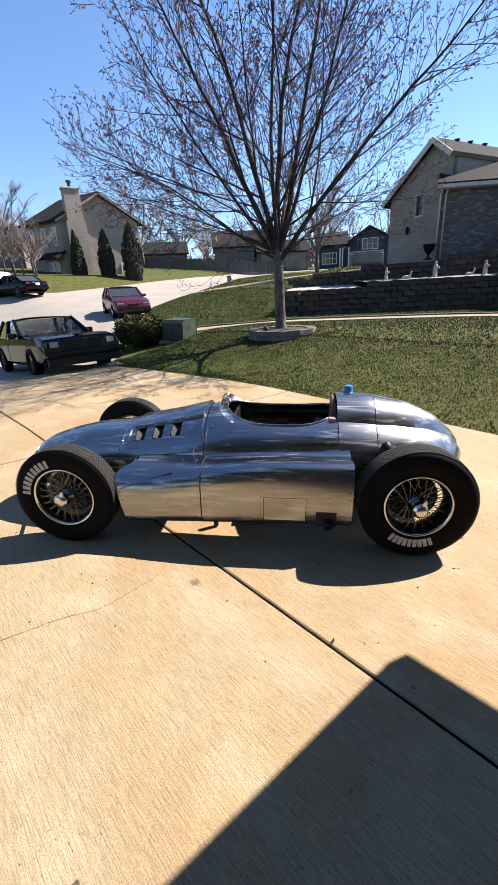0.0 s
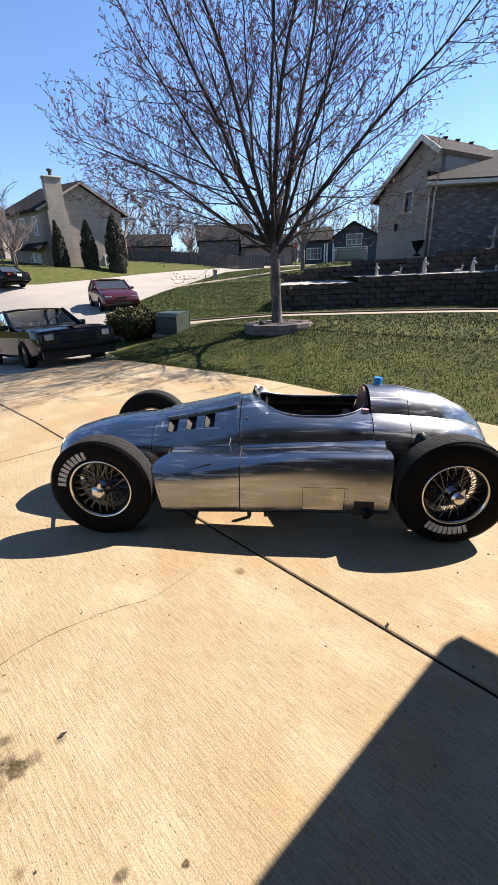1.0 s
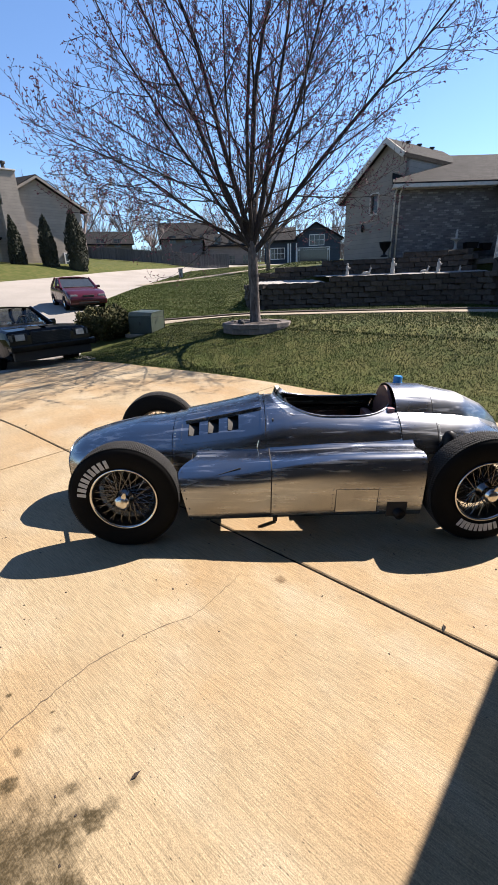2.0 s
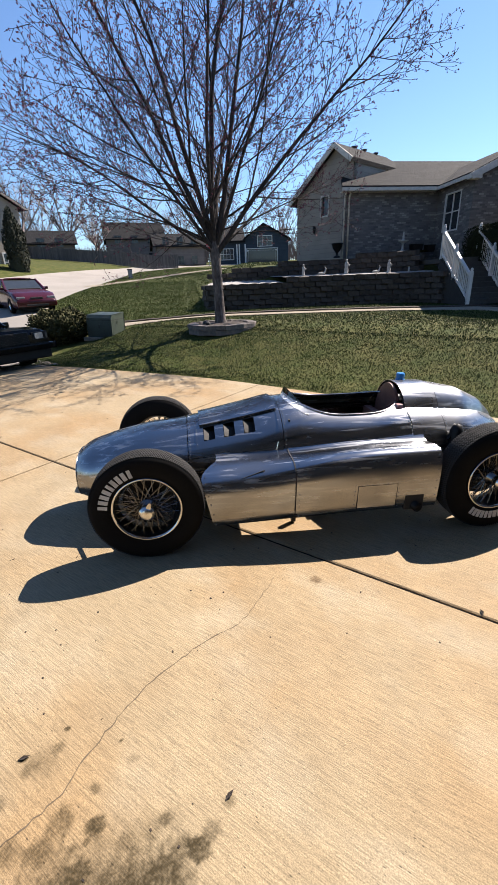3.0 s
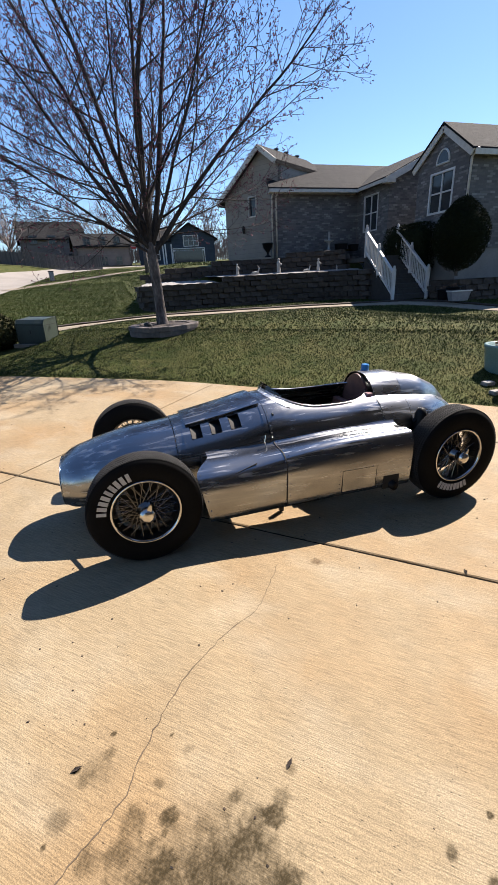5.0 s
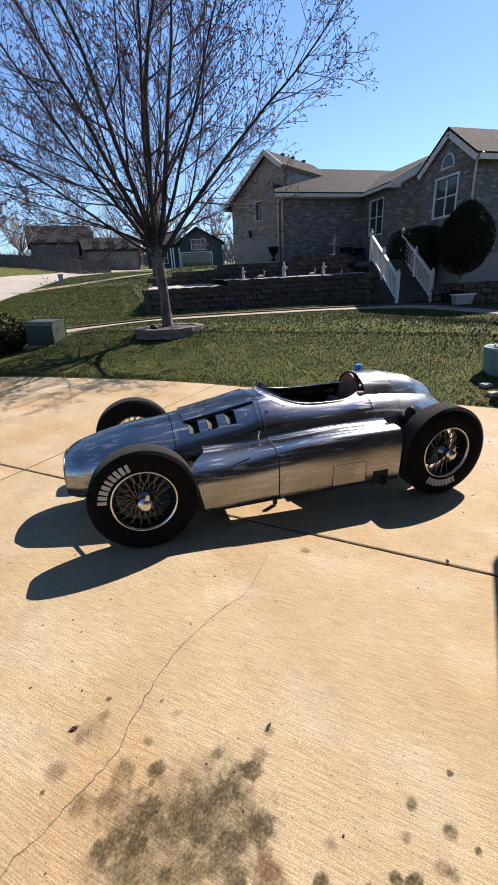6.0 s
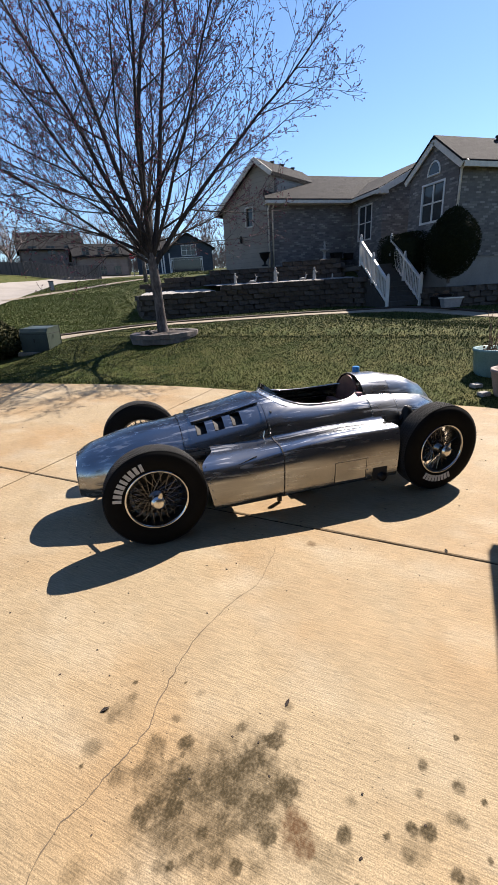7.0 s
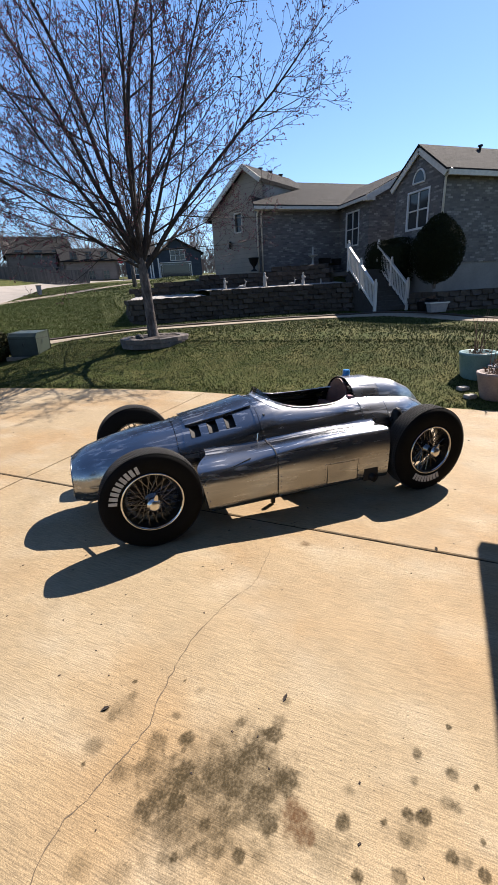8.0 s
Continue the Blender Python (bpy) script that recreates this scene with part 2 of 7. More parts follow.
def aluminium_material(name, dull, pale):
    """Hand-beaten, hand-polished sheet: brushed streaks, scratches, dull smears and shallow dents."""
    m = bpy.data.materials.new(name)
    m.use_nodes = True
    n, l = m.node_tree.nodes, m.node_tree.links
    b = n["Principled BSDF"]
    b.inputs["Metallic"].default_value = 1.0
    co = n.new("ShaderNodeTexCoord")

    def noise_of(scale, detail, stretch=(1, 1, 1), dist=0.0):
        mp = n.new("ShaderNodeMapping")
        mp.inputs["Scale"].default_value = stretch
        l.new(co.outputs["Object"], mp.inputs[0])
        t = n.new("ShaderNodeTexNoise")
        t.inputs["Scale"].default_value, t.inputs["Detail"].default_value, t.inputs["Distortion"].default_value = scale, detail, dist
        l.new(mp.outputs[0], t.inputs[0])
        return t.outputs[0]

    def ranged(v, a, z, lo, hi):
        r = n.new("ShaderNodeMapRange")
        r.inputs[1].default_value, r.inputs[2].default_value, r.inputs[3].default_value, r.inputs[4].default_value = a, z, lo, hi
        l.new(v, r.inputs[0])
        return r.outputs[0]

    def math2(op, a, c):
        x = n.new("ShaderNodeMath")
        x.operation = op
        for sock, v in zip(x.inputs, (a, c)):
            if isinstance(v, float):
                sock.default_value = v
            else:
                l.new(v, sock)
        return x.outputs[0]

    streak = noise_of(2.0, 7, (1.1, 12, 15), 0.8)
    smear = noise_of(2.4, 4, (1, 1.4, 2.0), 0.8)
    dents = noise_of(7.0, 2)
    waves = noise_of(2.4, 2)
    fine = noise_of(60, 3, (0.3, 1, 1))
    rough = math2("ADD", ranged(smear, 0.36, 0.68, 0.18 + dull, 0.27 + 1.6 * dull), ranged(streak, 0.56, 0.66, 0.0, 0.15))
    l.new(rough, b.inputs["Roughness"])
    tone = math2("MULTIPLY", ranged(smear, 0.3, 0.7, 0.32 * pale, 0.25 * pale), ranged(streak, 0.50, 0.66, 0.95, 1.45))
    cb = n.new("ShaderNodeCombineXYZ")
    for k, f in enumerate((0.985, 1.0, 1.03)):
        l.new(math2("MULTIPLY", tone, f), cb.inputs[k])
    l.new(cb.outputs[0], b.inputs["Base Color"])
    height = math2("ADD", math2("MULTIPLY", dents, 0.5), math2("ADD", math2("MULTIPLY", waves, 0.9), math2("MULTIPLY", fine, 0.008)))
    bp = n.new("ShaderNodeBump")
    bp.inputs["Strength"].default_value, bp.inputs["Distance"].default_value = 0.10, 0.02
    l.new(height, bp.inputs["Height"])
    l.new(bp.outputs[0], b.inputs["Normal"])
    return m


M_alu = aluminium_material("bare_aluminium", 0.0, 1.0)
M_alu_satin = aluminium_material("satin_aluminium", 0.06, 0.96)


def courses(name, colours, mortar, width, height, gap, rough=0.9, bump=0.6, offset=0.5):
    """Small masonry or shingles far off: rows of pieces that differ in tone, with recessed joints."""
    m = bpy.data.materials.new(name)
    m.use_nodes = True
    nt = m.node_tree
    n, l = nt.nodes, nt.links
    b = n["Principled BSDF"]
    co = n.new("ShaderNodeTexCoord")
    sp = n.new("ShaderNodeSeparateXYZ")
    l.new(co.outputs["Object"], sp.inputs[0])
    add = n.new("ShaderNodeMath")
    l.new(sp.outputs[0], add.inputs[0])
    l.new(sp.outputs[1], add.inputs[1])
    cb = n.new("ShaderNodeCombineXYZ")
    l.new(add.outputs[0], cb.inputs[0])
    l.new(sp.outputs[2], cb.inputs[1])
    br = n.new("ShaderNodeTexBrick")
    br.offset = offset
    br.inputs["Scale"].default_value = 1.0
    br.inputs["Brick Width"].default_value, br.inputs["Row Height"].default_value, br.inputs["Mortar Size"].default_value = width, height, gap
    br.inputs["Color1"].default_value, br.inputs["Color2"].default_value, br.inputs["Mortar"].default_value = (0, 0, 0, 1), (1, 1, 1, 1), (0.5, 0.5, 0.5, 1)
    l.new(cb.outputs[0], br.inputs["Vector"])
    ramp = n.new("ShaderNodeValToRGB")
    ramp.color_ramp.interpolation = "LINEAR"
    el = ramp.color_ramp.elements
    el[0].color, el[1].color = (*colours[0], 1), (*colours[-1], 1)
    for i, c in enumerate(colours[1:-1]):
        e = el.new((i + 1) / (len(colours) - 1))
        e.color = (*c, 1)
    l.new(br.outputs["Color"], ramp.inputs[0])
    big = n.new("ShaderNodeTexNoise")
    big.inputs["Scale"].default_value, big.inputs["Detail"].default_value = 1.7, 5
    l.new(co.outputs["Object"], big.inputs[0])
    tone = n.new("ShaderNodeMapRange")
    tone.inputs[3].default_value, tone.inputs[4].default_value = 0.75, 1.25
    l.new(big.outputs[0], tone.inputs[0])
    sc = n.new("ShaderNodeVectorMath")
    sc.operation = "SCALE"
    l.new(ramp.outputs[0], sc.inputs[0])
    l.new(tone.outputs[0], sc.inputs["Scale"])
    mix = n.new("ShaderNodeMix")
    mix.data_type = "RGBA"
    mix.inputs[7].default_value = (*mortar, 1)
    l.new(br.outputs["Fac"], mix.inputs[0])
    l.new(sc.outputs[0], mix.inputs[6])
    l.new(mix.outputs[2], b.inputs["Base Color"])
    b.inputs["Roughness"].default_value = rough
    b.inputs["Specular IOR Level"].default_value = 0.12
    grain = n.new("ShaderNodeTexNoise")
    grain.inputs["Scale"].default_value = 45
    l.new(co.outputs["Object"], grain.inputs[0])
    hsum = n.new("ShaderNodeMath")
    hsum.operation = "MULTIPLY_ADD"
    hsum.inputs[1].default_value = -1.5
    l.new(br.outputs["Fac"], hsum.inputs[0])
    l.new(grain.outputs[0], hsum.inputs[2])
    bp = n.new("ShaderNodeBump")
    bp.inputs["Strength"].default_value, bp.inputs["Distance"].default_value = bump, 0.02
    l.new(hsum.outputs[0], bp.inputs["Height"])
    l.new(bp.outputs[0], b.inputs["Normal"])
    return m


M_brick = courses("grey_brick", [(0.095, 0.09, 0.09), (0.115, 0.109, 0.108), (0.125, 0.118, 0.116), (0.135, 0.128, 0.125), (0.15, 0.142, 0.138), (0.24, 0.228, 0.22)], (0.12, 0.113, 0.11), 0.22, 0.075, 0.006)
M_roof = courses("roof_shingles", [(0.00874, 0.00897, 0.00959), (0.0144, 0.0144, 0.0152), (0.0115, 0.0115, 0.0123), (0.0184, 0.0179, 0.0187)], (0.0056, 0.0056, 0.00599), 0.33, 0.07, 0.004)
M_siding = courses("beige_siding", [(0.237, 0.209, 0.179), (0.252, 0.221, 0.188), (0.261, 0.23, 0.195)], (0.171, 0.152, 0.128), 8.0, 0.2, 0.006, 0.7, 0.3)
M_navy = courses("dark_blue_siding", [(0.030, 0.042, 0.058), (0.034, 0.046, 0.063), (0.038, 0.05, 0.068)], (0.018, 0.025, 0.035), 8.0, 0.2, 0.008, 0.6, 0.3)
M_green = material("green_enclosure_paint", (0.0295, 0.0428, 0.031), 0.55, spots=(0.0221, 0.0325, 0.0236), scale=2, fine=30, bump=0.1)
M_gravel = material("white_gravel", (0.303, 0.291, 0.273), 0.95, spec=0.1, spots=(0.218, 0.207, 0.194), scale=20, fine=60, bump=0.9, vary=0.25)
M_stone = material("white_statue_stone", (0.364, 0.352, 0.328), 0.8, spots=(0.255, 0.243, 0.225), scale=12, fine=60, bump=0.4)
M_ringstone = material("ring_stone", (0.128, 0.106, 0.0902), 0.9, spots=(0.0712, 0.0599, 0.0522), scale=7, fine=45, bump=0.8, per=0.2)
M_mulch = material("mulch", (0.0198, 0.0132, 0.00968), 0.95, spots=(0.0396, 0.0264, 0.0176), scale=25, fine=70, bump=1.0, vary=0.4)
M_rail = material("white_railing", (0.52, 0.52, 0.51), 0.5, spots=(0.45, 0.44, 0.43), scale=3, fine=50, bump=0.05, vary=0.04)
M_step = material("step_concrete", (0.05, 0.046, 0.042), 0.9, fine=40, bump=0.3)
M_shrub = material("shrub_leaves", (0.010, 0.014, 0.007), 0.95, spots=(0.018, 0.022, 0.010), scale=9, fine=30, bump=0.2, per=0.35, spec=0.06)
M_door = material("garage_door_paint", (0.10, 0.085, 0.075), 0.6, spots=(0.085, 0.07, 0.062), scale=2, fine=30, bump=0.1)
M_cypress = material("arborvitae_leaves", (0.0108, 0.0144, 0.0072), 0.9, spots=(0.0234, 0.0252, 0.0108), scale=5, fine=20, bump=0.3, per=0.35)
M_teal = material("teal_glaze", (0.121, 0.212, 0.212), 0.35, spots=(0.091, 0.17, 0.17), scale=4, fine=40, bump=0.1)
M_terra = material("weathered_planter", (0.218, 0.176, 0.157), 0.8, spots=(0.164, 0.127, 0.116), scale=6, fine=40, bump=0.4)
M_grey = material("grey_planter", (0.20, 0.20, 0.21), 0.7, scale=5, fine=40)
M_maroon = material("maroon_paint", (0.0462, 0.0042, 0.00756), 0.2, spots=(0.0378, 0.00336, 0.00588), scale=1, fine=10, bump=0.0, vary=0.03, rough_vary=0.05)
M_gloss_black = material("black_car_paint", (0.003, 0.0033, 0.004), 0.08, spec=0.10, fine=20, bump=0.0, vary=0.05, rough_vary=0.05)
M_dim = courses("dull_brown_siding", [(0.15, 0.13, 0.12), (0.16, 0.14, 0.128), (0.17, 0.148, 0.135)], (0.11, 0.095, 0.088), 8.0, 0.2, 0.006, 0.8, 0.3)
M_carglass = glass("car_glass", (0.62, 0.70, 0.69), 0.0)
M_carglass.node_tree.nodes["Principled BSDF"].inputs["IOR"].default_value = 1.08
M_lens = material("headlamp_glass", (0.203, 0.207, 0.203), 0.15, fine=80, bump=0.2)
M_red_lens = material("tail_lamp_red", (0.30, 0.02, 0.02), 0.25, fine=50)
M_fence = material("weathered_fence_wood", (0.105, 0.0951, 0.0918), 0.9, spots=(0.0787, 0.0708, 0.0682), scale=2, fine=20, bump=0.4, per=0.2, stretch=(4, 4, 0.6))
M_woods = material("bare_woods", (0.136, 0.108, 0.1), 0.95, spots=(0.176, 0.14, 0.128), scale=0.5, fine=3, bump=0.0, vary=0.2, per=0.25)
M_plex = glass("clear_plastic", (0.9, 0.92, 0.92), 0.03)
M_cloth = material("pink_cloth", (0.273, 0.0968, 0.103), 0.9, spots=(0.364, 0.303, 0.303), scale=40, fine=90, bump=0.3)
M_bush = material("bush_leaves", (0.034, 0.0382, 0.0136), 0.85, spots=(0.0638, 0.0578, 0.0238), scale=9, fine=30, bump=0.2, per=0.4, spec=0.2)
M_basement = material("basement_paint", (0.182, 0.175, 0.168), 0.85, spots=(0.147, 0.14, 0.133), scale=1.5, fine=30, bump=0.2)
M_stringer = material("stringer_wood", (0.025, 0.022, 0.02), 0.9, fine=40)

# ---- mesh helpers ----
def part(name, bm, mat, parent=None, label="", smooth=False):
    """Links a bmesh as one mesh object, under a thing or a part where one is given."""
    me = bpy.data.meshes.new(name)
    if smooth:
        for e in bm.edges:
            if len(e.link_faces) == 1:
                e.smooth = False
    bm.to_mesh(me)
    bm.free()
    if smooth:
        me.polygons.foreach_set("use_smooth", [True] * len(me.polygons))
    me.materials.append(mat)
    ob = new(name, me)
    if parent is not None:
        ob.parent = parent
    return tagged(ob, label)


def thing(name, label, category, at=None, group="", kind=""):
    ob = new(name)
    ob.matrix_world = at or Matrix()
    return tagged(ob, label, category, group, kind)


def box(size, at=(0, 0, 0), bevel=0.0, turn=None, bm=None):
    """A bevelled block of that size round the point at."""
    own = bm or bmesh.new()
    m = Matrix.Translation(at) @ (turn or Matrix()) @ Matrix.Diagonal((*size, 1))
    made = bmesh.ops.create_cube(own, size=1.0, matrix=m)
    if bevel:
        edges = {e for v in made["verts"] for e in v.link_edges}
        bmesh.ops.bevel(own, geom=list(edges), offset=bevel, segments=2, affect="EDGES", profile=0.7)
    return own


def mesh(verts, faces):
    bm = bmesh.new()
    vs = [bm.verts.new(v) for v in verts]
    for f in faces:
        bm.faces.new([vs[i] for i in f])
    bmesh.ops.recalc_face_normals(bm, faces=bm.faces)
    return bm


def prism(outline, low, high, axis="z", bm=None):
    """An outline of (a, b) pairs drawn out from low to high along an axis."""
    own = bm or bmesh.new()
    put = {"z": lambda a, b, c: (a, b, c), "y": lambda a, b, c: (a, c, b), "x": lambda a, b, c: (c, a, b)}[axis]
    one = [own.verts.new(put(a, b, low)) for a, b in outline]
    two = [own.verts.new(put(a, b, high)) for a, b in outline]
    k = len(outline)
    faces = [own.faces.new(one), own.faces.new(two)]
    faces += [own.faces.new((one[i], one[(i + 1) % k], two[(i + 1) % k], two[i])) for i in range(k)]
    bmesh.ops.recalc_face_normals(own, faces=faces)
    return own


def tube(points, radii, sides=8, bm=None, caps=True):
    """A round bar along points."""
    own = bm or bmesh.new()
    pts = [Vector(p) for p in points]
    if not hasattr(radii, "__len__"):
        radii = [radii] * len(pts)
    rings, ref = [], None
    for i, p in enumerate(pts):
        d = (pts[min(i + 1, len(pts) - 1)] - pts[max(i - 1, 0)]).normalized()
        if ref is None:
            ref = d.orthogonal()
        ref = (ref - d * ref.dot(d)).normalized()
        side = d.cross(ref)
        rings.append([own.verts.new(p + radii[i] * (ref * math.cos(a) + side * math.sin(a))) for a in [2 * math.pi * k / sides for k in range(sides)]])
    for a, b in zip(rings, rings[1:]):
        for k in range(sides):
            own.faces.new((a[k], a[(k + 1) % sides], b[(k + 1) % sides], b[k]))
    if caps:
        own.faces.new(rings[0][::-1])
        own.faces.new(rings[-1])
    return own


def lathe(profile, sides=24, axis="z", bm=None, arc=1.0):
    """A profile of (radius, height) turned round an axis."""
    own = bm or bmesh.new()
    put = {"z": lambda r, a, h: (r * math.cos(a), r * math.sin(a), h), "y": lambda r, a, h: (r * math.cos(a), h, r * math.sin(a)), "x": lambda r, a, h: (h, r * math.cos(a), r * math.sin(a))}[axis]
    rings = [[own.verts.new(put(r, 2 * math.pi * k / sides, h)) for k in range(sides)] for r, h in profile]
    for a, b in zip(rings, rings[1:]):
        for k in range(sides):
            own.faces.new((a[k], a[(k + 1) % sides], b[(k + 1) % sides], b[k]))
    bmesh.ops.recalc_face_normals(own, faces=own.faces)
    return own


def sheet(rows, close=False, bm=None):
    """A skin over rows of points."""
    own = bm or bmesh.new()
    grid = [[own.verts.new(p) for p in row] for row in rows]
    for a, b in zip(grid, grid[1:]):
        n = len(a)
        for k in range(n if close else n - 1):
            own.faces.new((a[k], a[(k + 1) % n], b[(k + 1) % n], b[k]))
    return own


def smoothstep(a, b, v):
    t = min(1.0, max(0.0, (v - a) / (b - a)))
    return t * t * (3 - 2 * t)


def ground_z(x, y):
    """Height of the land: the sloping drive, the lawn's bank, and the rise to the street and the far houses."""
    d = 0.67 * x + 0.742 * y - 3.0
    plane = -0.0314 * max(-3.0, min(6, x)) - 0.018 * max(0, min(5, -3.0 - x))
    near = plane * (1 - smoothstep(1.0, 5.0, d)) + 0.62 * smoothstep(-0.2, 4.6, d) * (1 - smoothstep(4, 9, -x) * (1 - smoothstep(8, 16, y))) * (1 - 0.45 * smoothstep(4.5, 9, x) * (1 - smoothstep(6.5, 10, y)))
    far = 0.075 * max(0, y - 17) - 0.0375 * smoothstep(60, 160, y) * max(0, y - 60)
    left = 0.085 * max(0, min(30, -x - 9)) * smoothstep(16, 30, y)
    bank = 1.55 * smoothstep(14.3, 16.5, y) * smoothstep(-1.0, 3.5, x) * (1 - smoothstep(24, 40, y))
    dip = -0.26 * smoothstep(6.8, 11, 0.66 * y - 0.751 * x) * (1 - smoothstep(9, 17, y)) * smoothstep(-6, -1, y)
    beyond = -0.91 * (x + 17.6) + 0.41 * (y - 29)
    yard = 0.75 * smoothstep(0.3, 6, beyond) * smoothstep(26, 31, y) * (1 - smoothstep(60, 75, y))
    return near + far + left + bank + dip + yard

# ---- land, drive, street and path ----
def along(m, n, lift=0.0):
    """A place on the drive from its own axes: m along the joint that crosses under the car, n towards the lawn."""
    x, y = 0.751 * m + 0.66 * n, -0.66 * m + 0.751 * n
    return Vector((x, y, ground_z(x, y) + lift))


LAWN_SIDE = [(-3.6, 6.5), (-4.7, 8.4), (-5.5, 11.0), (-6.8, 16.0), (-7.9, 22.0), (-7.9, 27.0), (-7.4, 35.0), (-6.2, 52.0), (-0.5, 62.0), (60.0, 84.0)]
FAR_SIDE = [(-24.0, 6.0), (-26.0, 14.0), (-27.0, 22.0), (-21.0, 26.5), (-17.6, 29.0), (-16.3, 34.0), (-14.0, 42.0), (-11.0, 50.5), (-5.5, 63.0), (60.0, 92.0)]


def between(points, k):
    f = k * (len(points) - 1)
    i = min(int(f), len(points) - 2)
    a, b = points[i], points[i + 1]
    return a[0] + (b[0] - a[0]) * (f - i), a[1] + (b[1] - a[1]) * (f - i)


def is_paved(x, y):
    m, n = 0.751 * x - 0.66 * y, 0.66 * x + 0.751 * y
    if m > -7.9 and n < (3.06 - 0.75 * smoothstep(2.5, 7.6, -m)) + 0.0 and n > -9:
        return True
    for i in range(28):
        (ax, ay), (bx, by) = between(LAWN_SIDE[:9], i / 28), between(LAWN_SIDE[:9], (i + 1) / 28)
        if ay <= y < by:
            edge = ax + (bx - ax) * (y - ay) / (by - ay)
            return edge - 18 < x < edge - 0.15 and m < -7.5
    return False


def make_ground():
    coords_x = [-900, -500, -250, -140, -90] + [-60 + 3 * i for i in range(13)] + [-22 + 0.5 * i for i in range(78)] + [17 + 3 * i for i in range(15)] + [90, 140, 250, 500, 900]
    coords_y = [-900, -400, -150, -60] + [-30 + 3 * i for i in range(9)] + [-4 + 0.5 * i for i in range(70)] + [31 + 2 * i for i in range(30)] + [95, 110, 140, 200, 300, 500, 900, 1600]
    rows = [[(x, y, ground_z(x, y) - (0.07 if is_paved(x, y) else 0.0)) for x in coords_x] for y in coords_y]
    return tagged(part("ground", sheet(rows), M_soil, smooth=True), "sloping lawn of short patchy spring grass", "ground", kind="structure")


ground = make_ground()


def slab(m0, m1, n0, n1, edge=False, name="drive_slab"):
    """One concrete panel of the drive with eased edges; its lawn side may follow the curve."""
    gap, steps = 0.008, max(2, int((m1 - m0) / 0.35))
    ms = [m0 + gap + (m1 - m0 - 2 * gap) * i / steps for i in range(steps + 1)]
    rows = []
    for m in ms:
        top = lawn_edge(m) if edge else n1 - gap
        lo = n0 + gap
        rows.append([along(m, lo, -0.12), along(m, lo, -0.006), along(m, lo + 0.008, 0.0), along(m, lo + (top - lo) * 0.33), along(m, lo + (top - lo) * 0.66), along(m, top - 0.008, 0.0), along(m, top, -0.006), along(m, top, -0.12)])
    bm = sheet(rows)
    for row in (rows[0], rows[-1]):
        vs = [bm.verts.new(v) for v in row]
        bm.faces.new(vs)
    bmesh.ops.recalc_face_normals(bm, faces=bm.faces)
    return bm


def lawn_edge(m):
    return 3.06 - 0.75 * smoothstep(2.5, 7.6, -m)


drive = thing("driveway", "sunlit tan broom-finished concrete driveway with dark joints", "driveway", kind="structure")
for m0, m1 in ((-7.6, -2.27), (-2.27, 3.2), (3.2, 8.5)):
    for n0, n1 in ((-8.2, -4.45), (-4.45, -0.71), (-0.71, 3.06)):
        part("slab", slab(m0, m1, n0, n1, edge=n1 > 3), M_concrete, drive)

street_rows = []
for i in range(91):
    (ax, ay), (bx, by) = between(LAWN_SIDE, i / 90), between(FAR_SIDE, i / 90)
    street_rows.append([(ax + (bx - ax) * k / 20, ay + (by - ay) * k / 20, ground_z(ax + (bx - ax) * k / 20, ay + (by - ay) * k / 20) + 0.01) for k in range(21)])
tagged(part("road", sheet(street_rows), M_street, smooth=True), "pale concrete residential street curving uphill", "road", kind="structure")
apron = [[along(-7.61 - 0.4 * i, 2.31 - 13 * k / 16 + 0.12 * i, 0.004) for k in range(17)] for i in range(9)]
tagged(part("pavement", sheet(apron), M_street, smooth=True), "pale concrete apron between driveway and street", "pavement", kind="structure")

path_mid = [(-5.2, 11.6), (-3.0, 11.65), (-0.6, 11.2), (1.5, 10.9), (3.0, 10.7), (5.0, 10.3), (6.6, 9.7), (8.2, 9.3), (9.3, 8.4), (10.2, 7.0), (11.0, 5.2)]
rows = []
for i in range(121):
    x, y = between(path_mid, i / 120)
    x2, y2 = between(path_mid, min(1, (i + 1) / 120)) if i < 120 else (x - 0.1, y - 0.2)
    d = Vector((x2 - x, y2 - y)).normalized()
    s = Vector((-d.y, d.x)) * 0.4
    rows.append([(x + s.x * k, y + s.y * k, ground_z(x + s.x * k, y + s.y * k) + h) for k, h in ((-1.0, -0.05), (-1.0, 0.02), (-0.4, 0.03), (0.4, 0.03), (1.0, 0.02), (1.0, -0.05))])
tagged(part("footpath", sheet(rows), M_path, smooth=False), "narrow pale concrete footpath across the lawn", "path", kind="structure")

# dark raised strip along the path, painted as the shadow under the lawn's lip
lip = []
for i in range(121):
    x, y = between(path_mid, i / 120)
    x2, y2 = between(path_mid, min(1, (i + 1) / 120)) if i < 120 else (x - 0.1, y - 0.2)
    d = Vector((x2 - x, y2 - y)).normalized()
    s = Vector((-d.y, d.x)) * (0.4 if i < 120 else -0.4)
    rise = 0.015 * noise.noise((x * 3, y * 3, 0))
    lip.append([(x + s.x * k, y + s.y * k, ground_z(x + s.x * k, y + s.y * k) + h) for k, h in ((1.01, -0.03), (1.02, 0.055 + rise), (1.25, 0.075 + rise), (1.5, 0.0))])
tagged(part("lawn_lip_shade", sheet(lip), M_mulch, smooth=False), "dark strip standing in for the lawn edge's shadow above the footpath", "lawn edge", kind="structure")

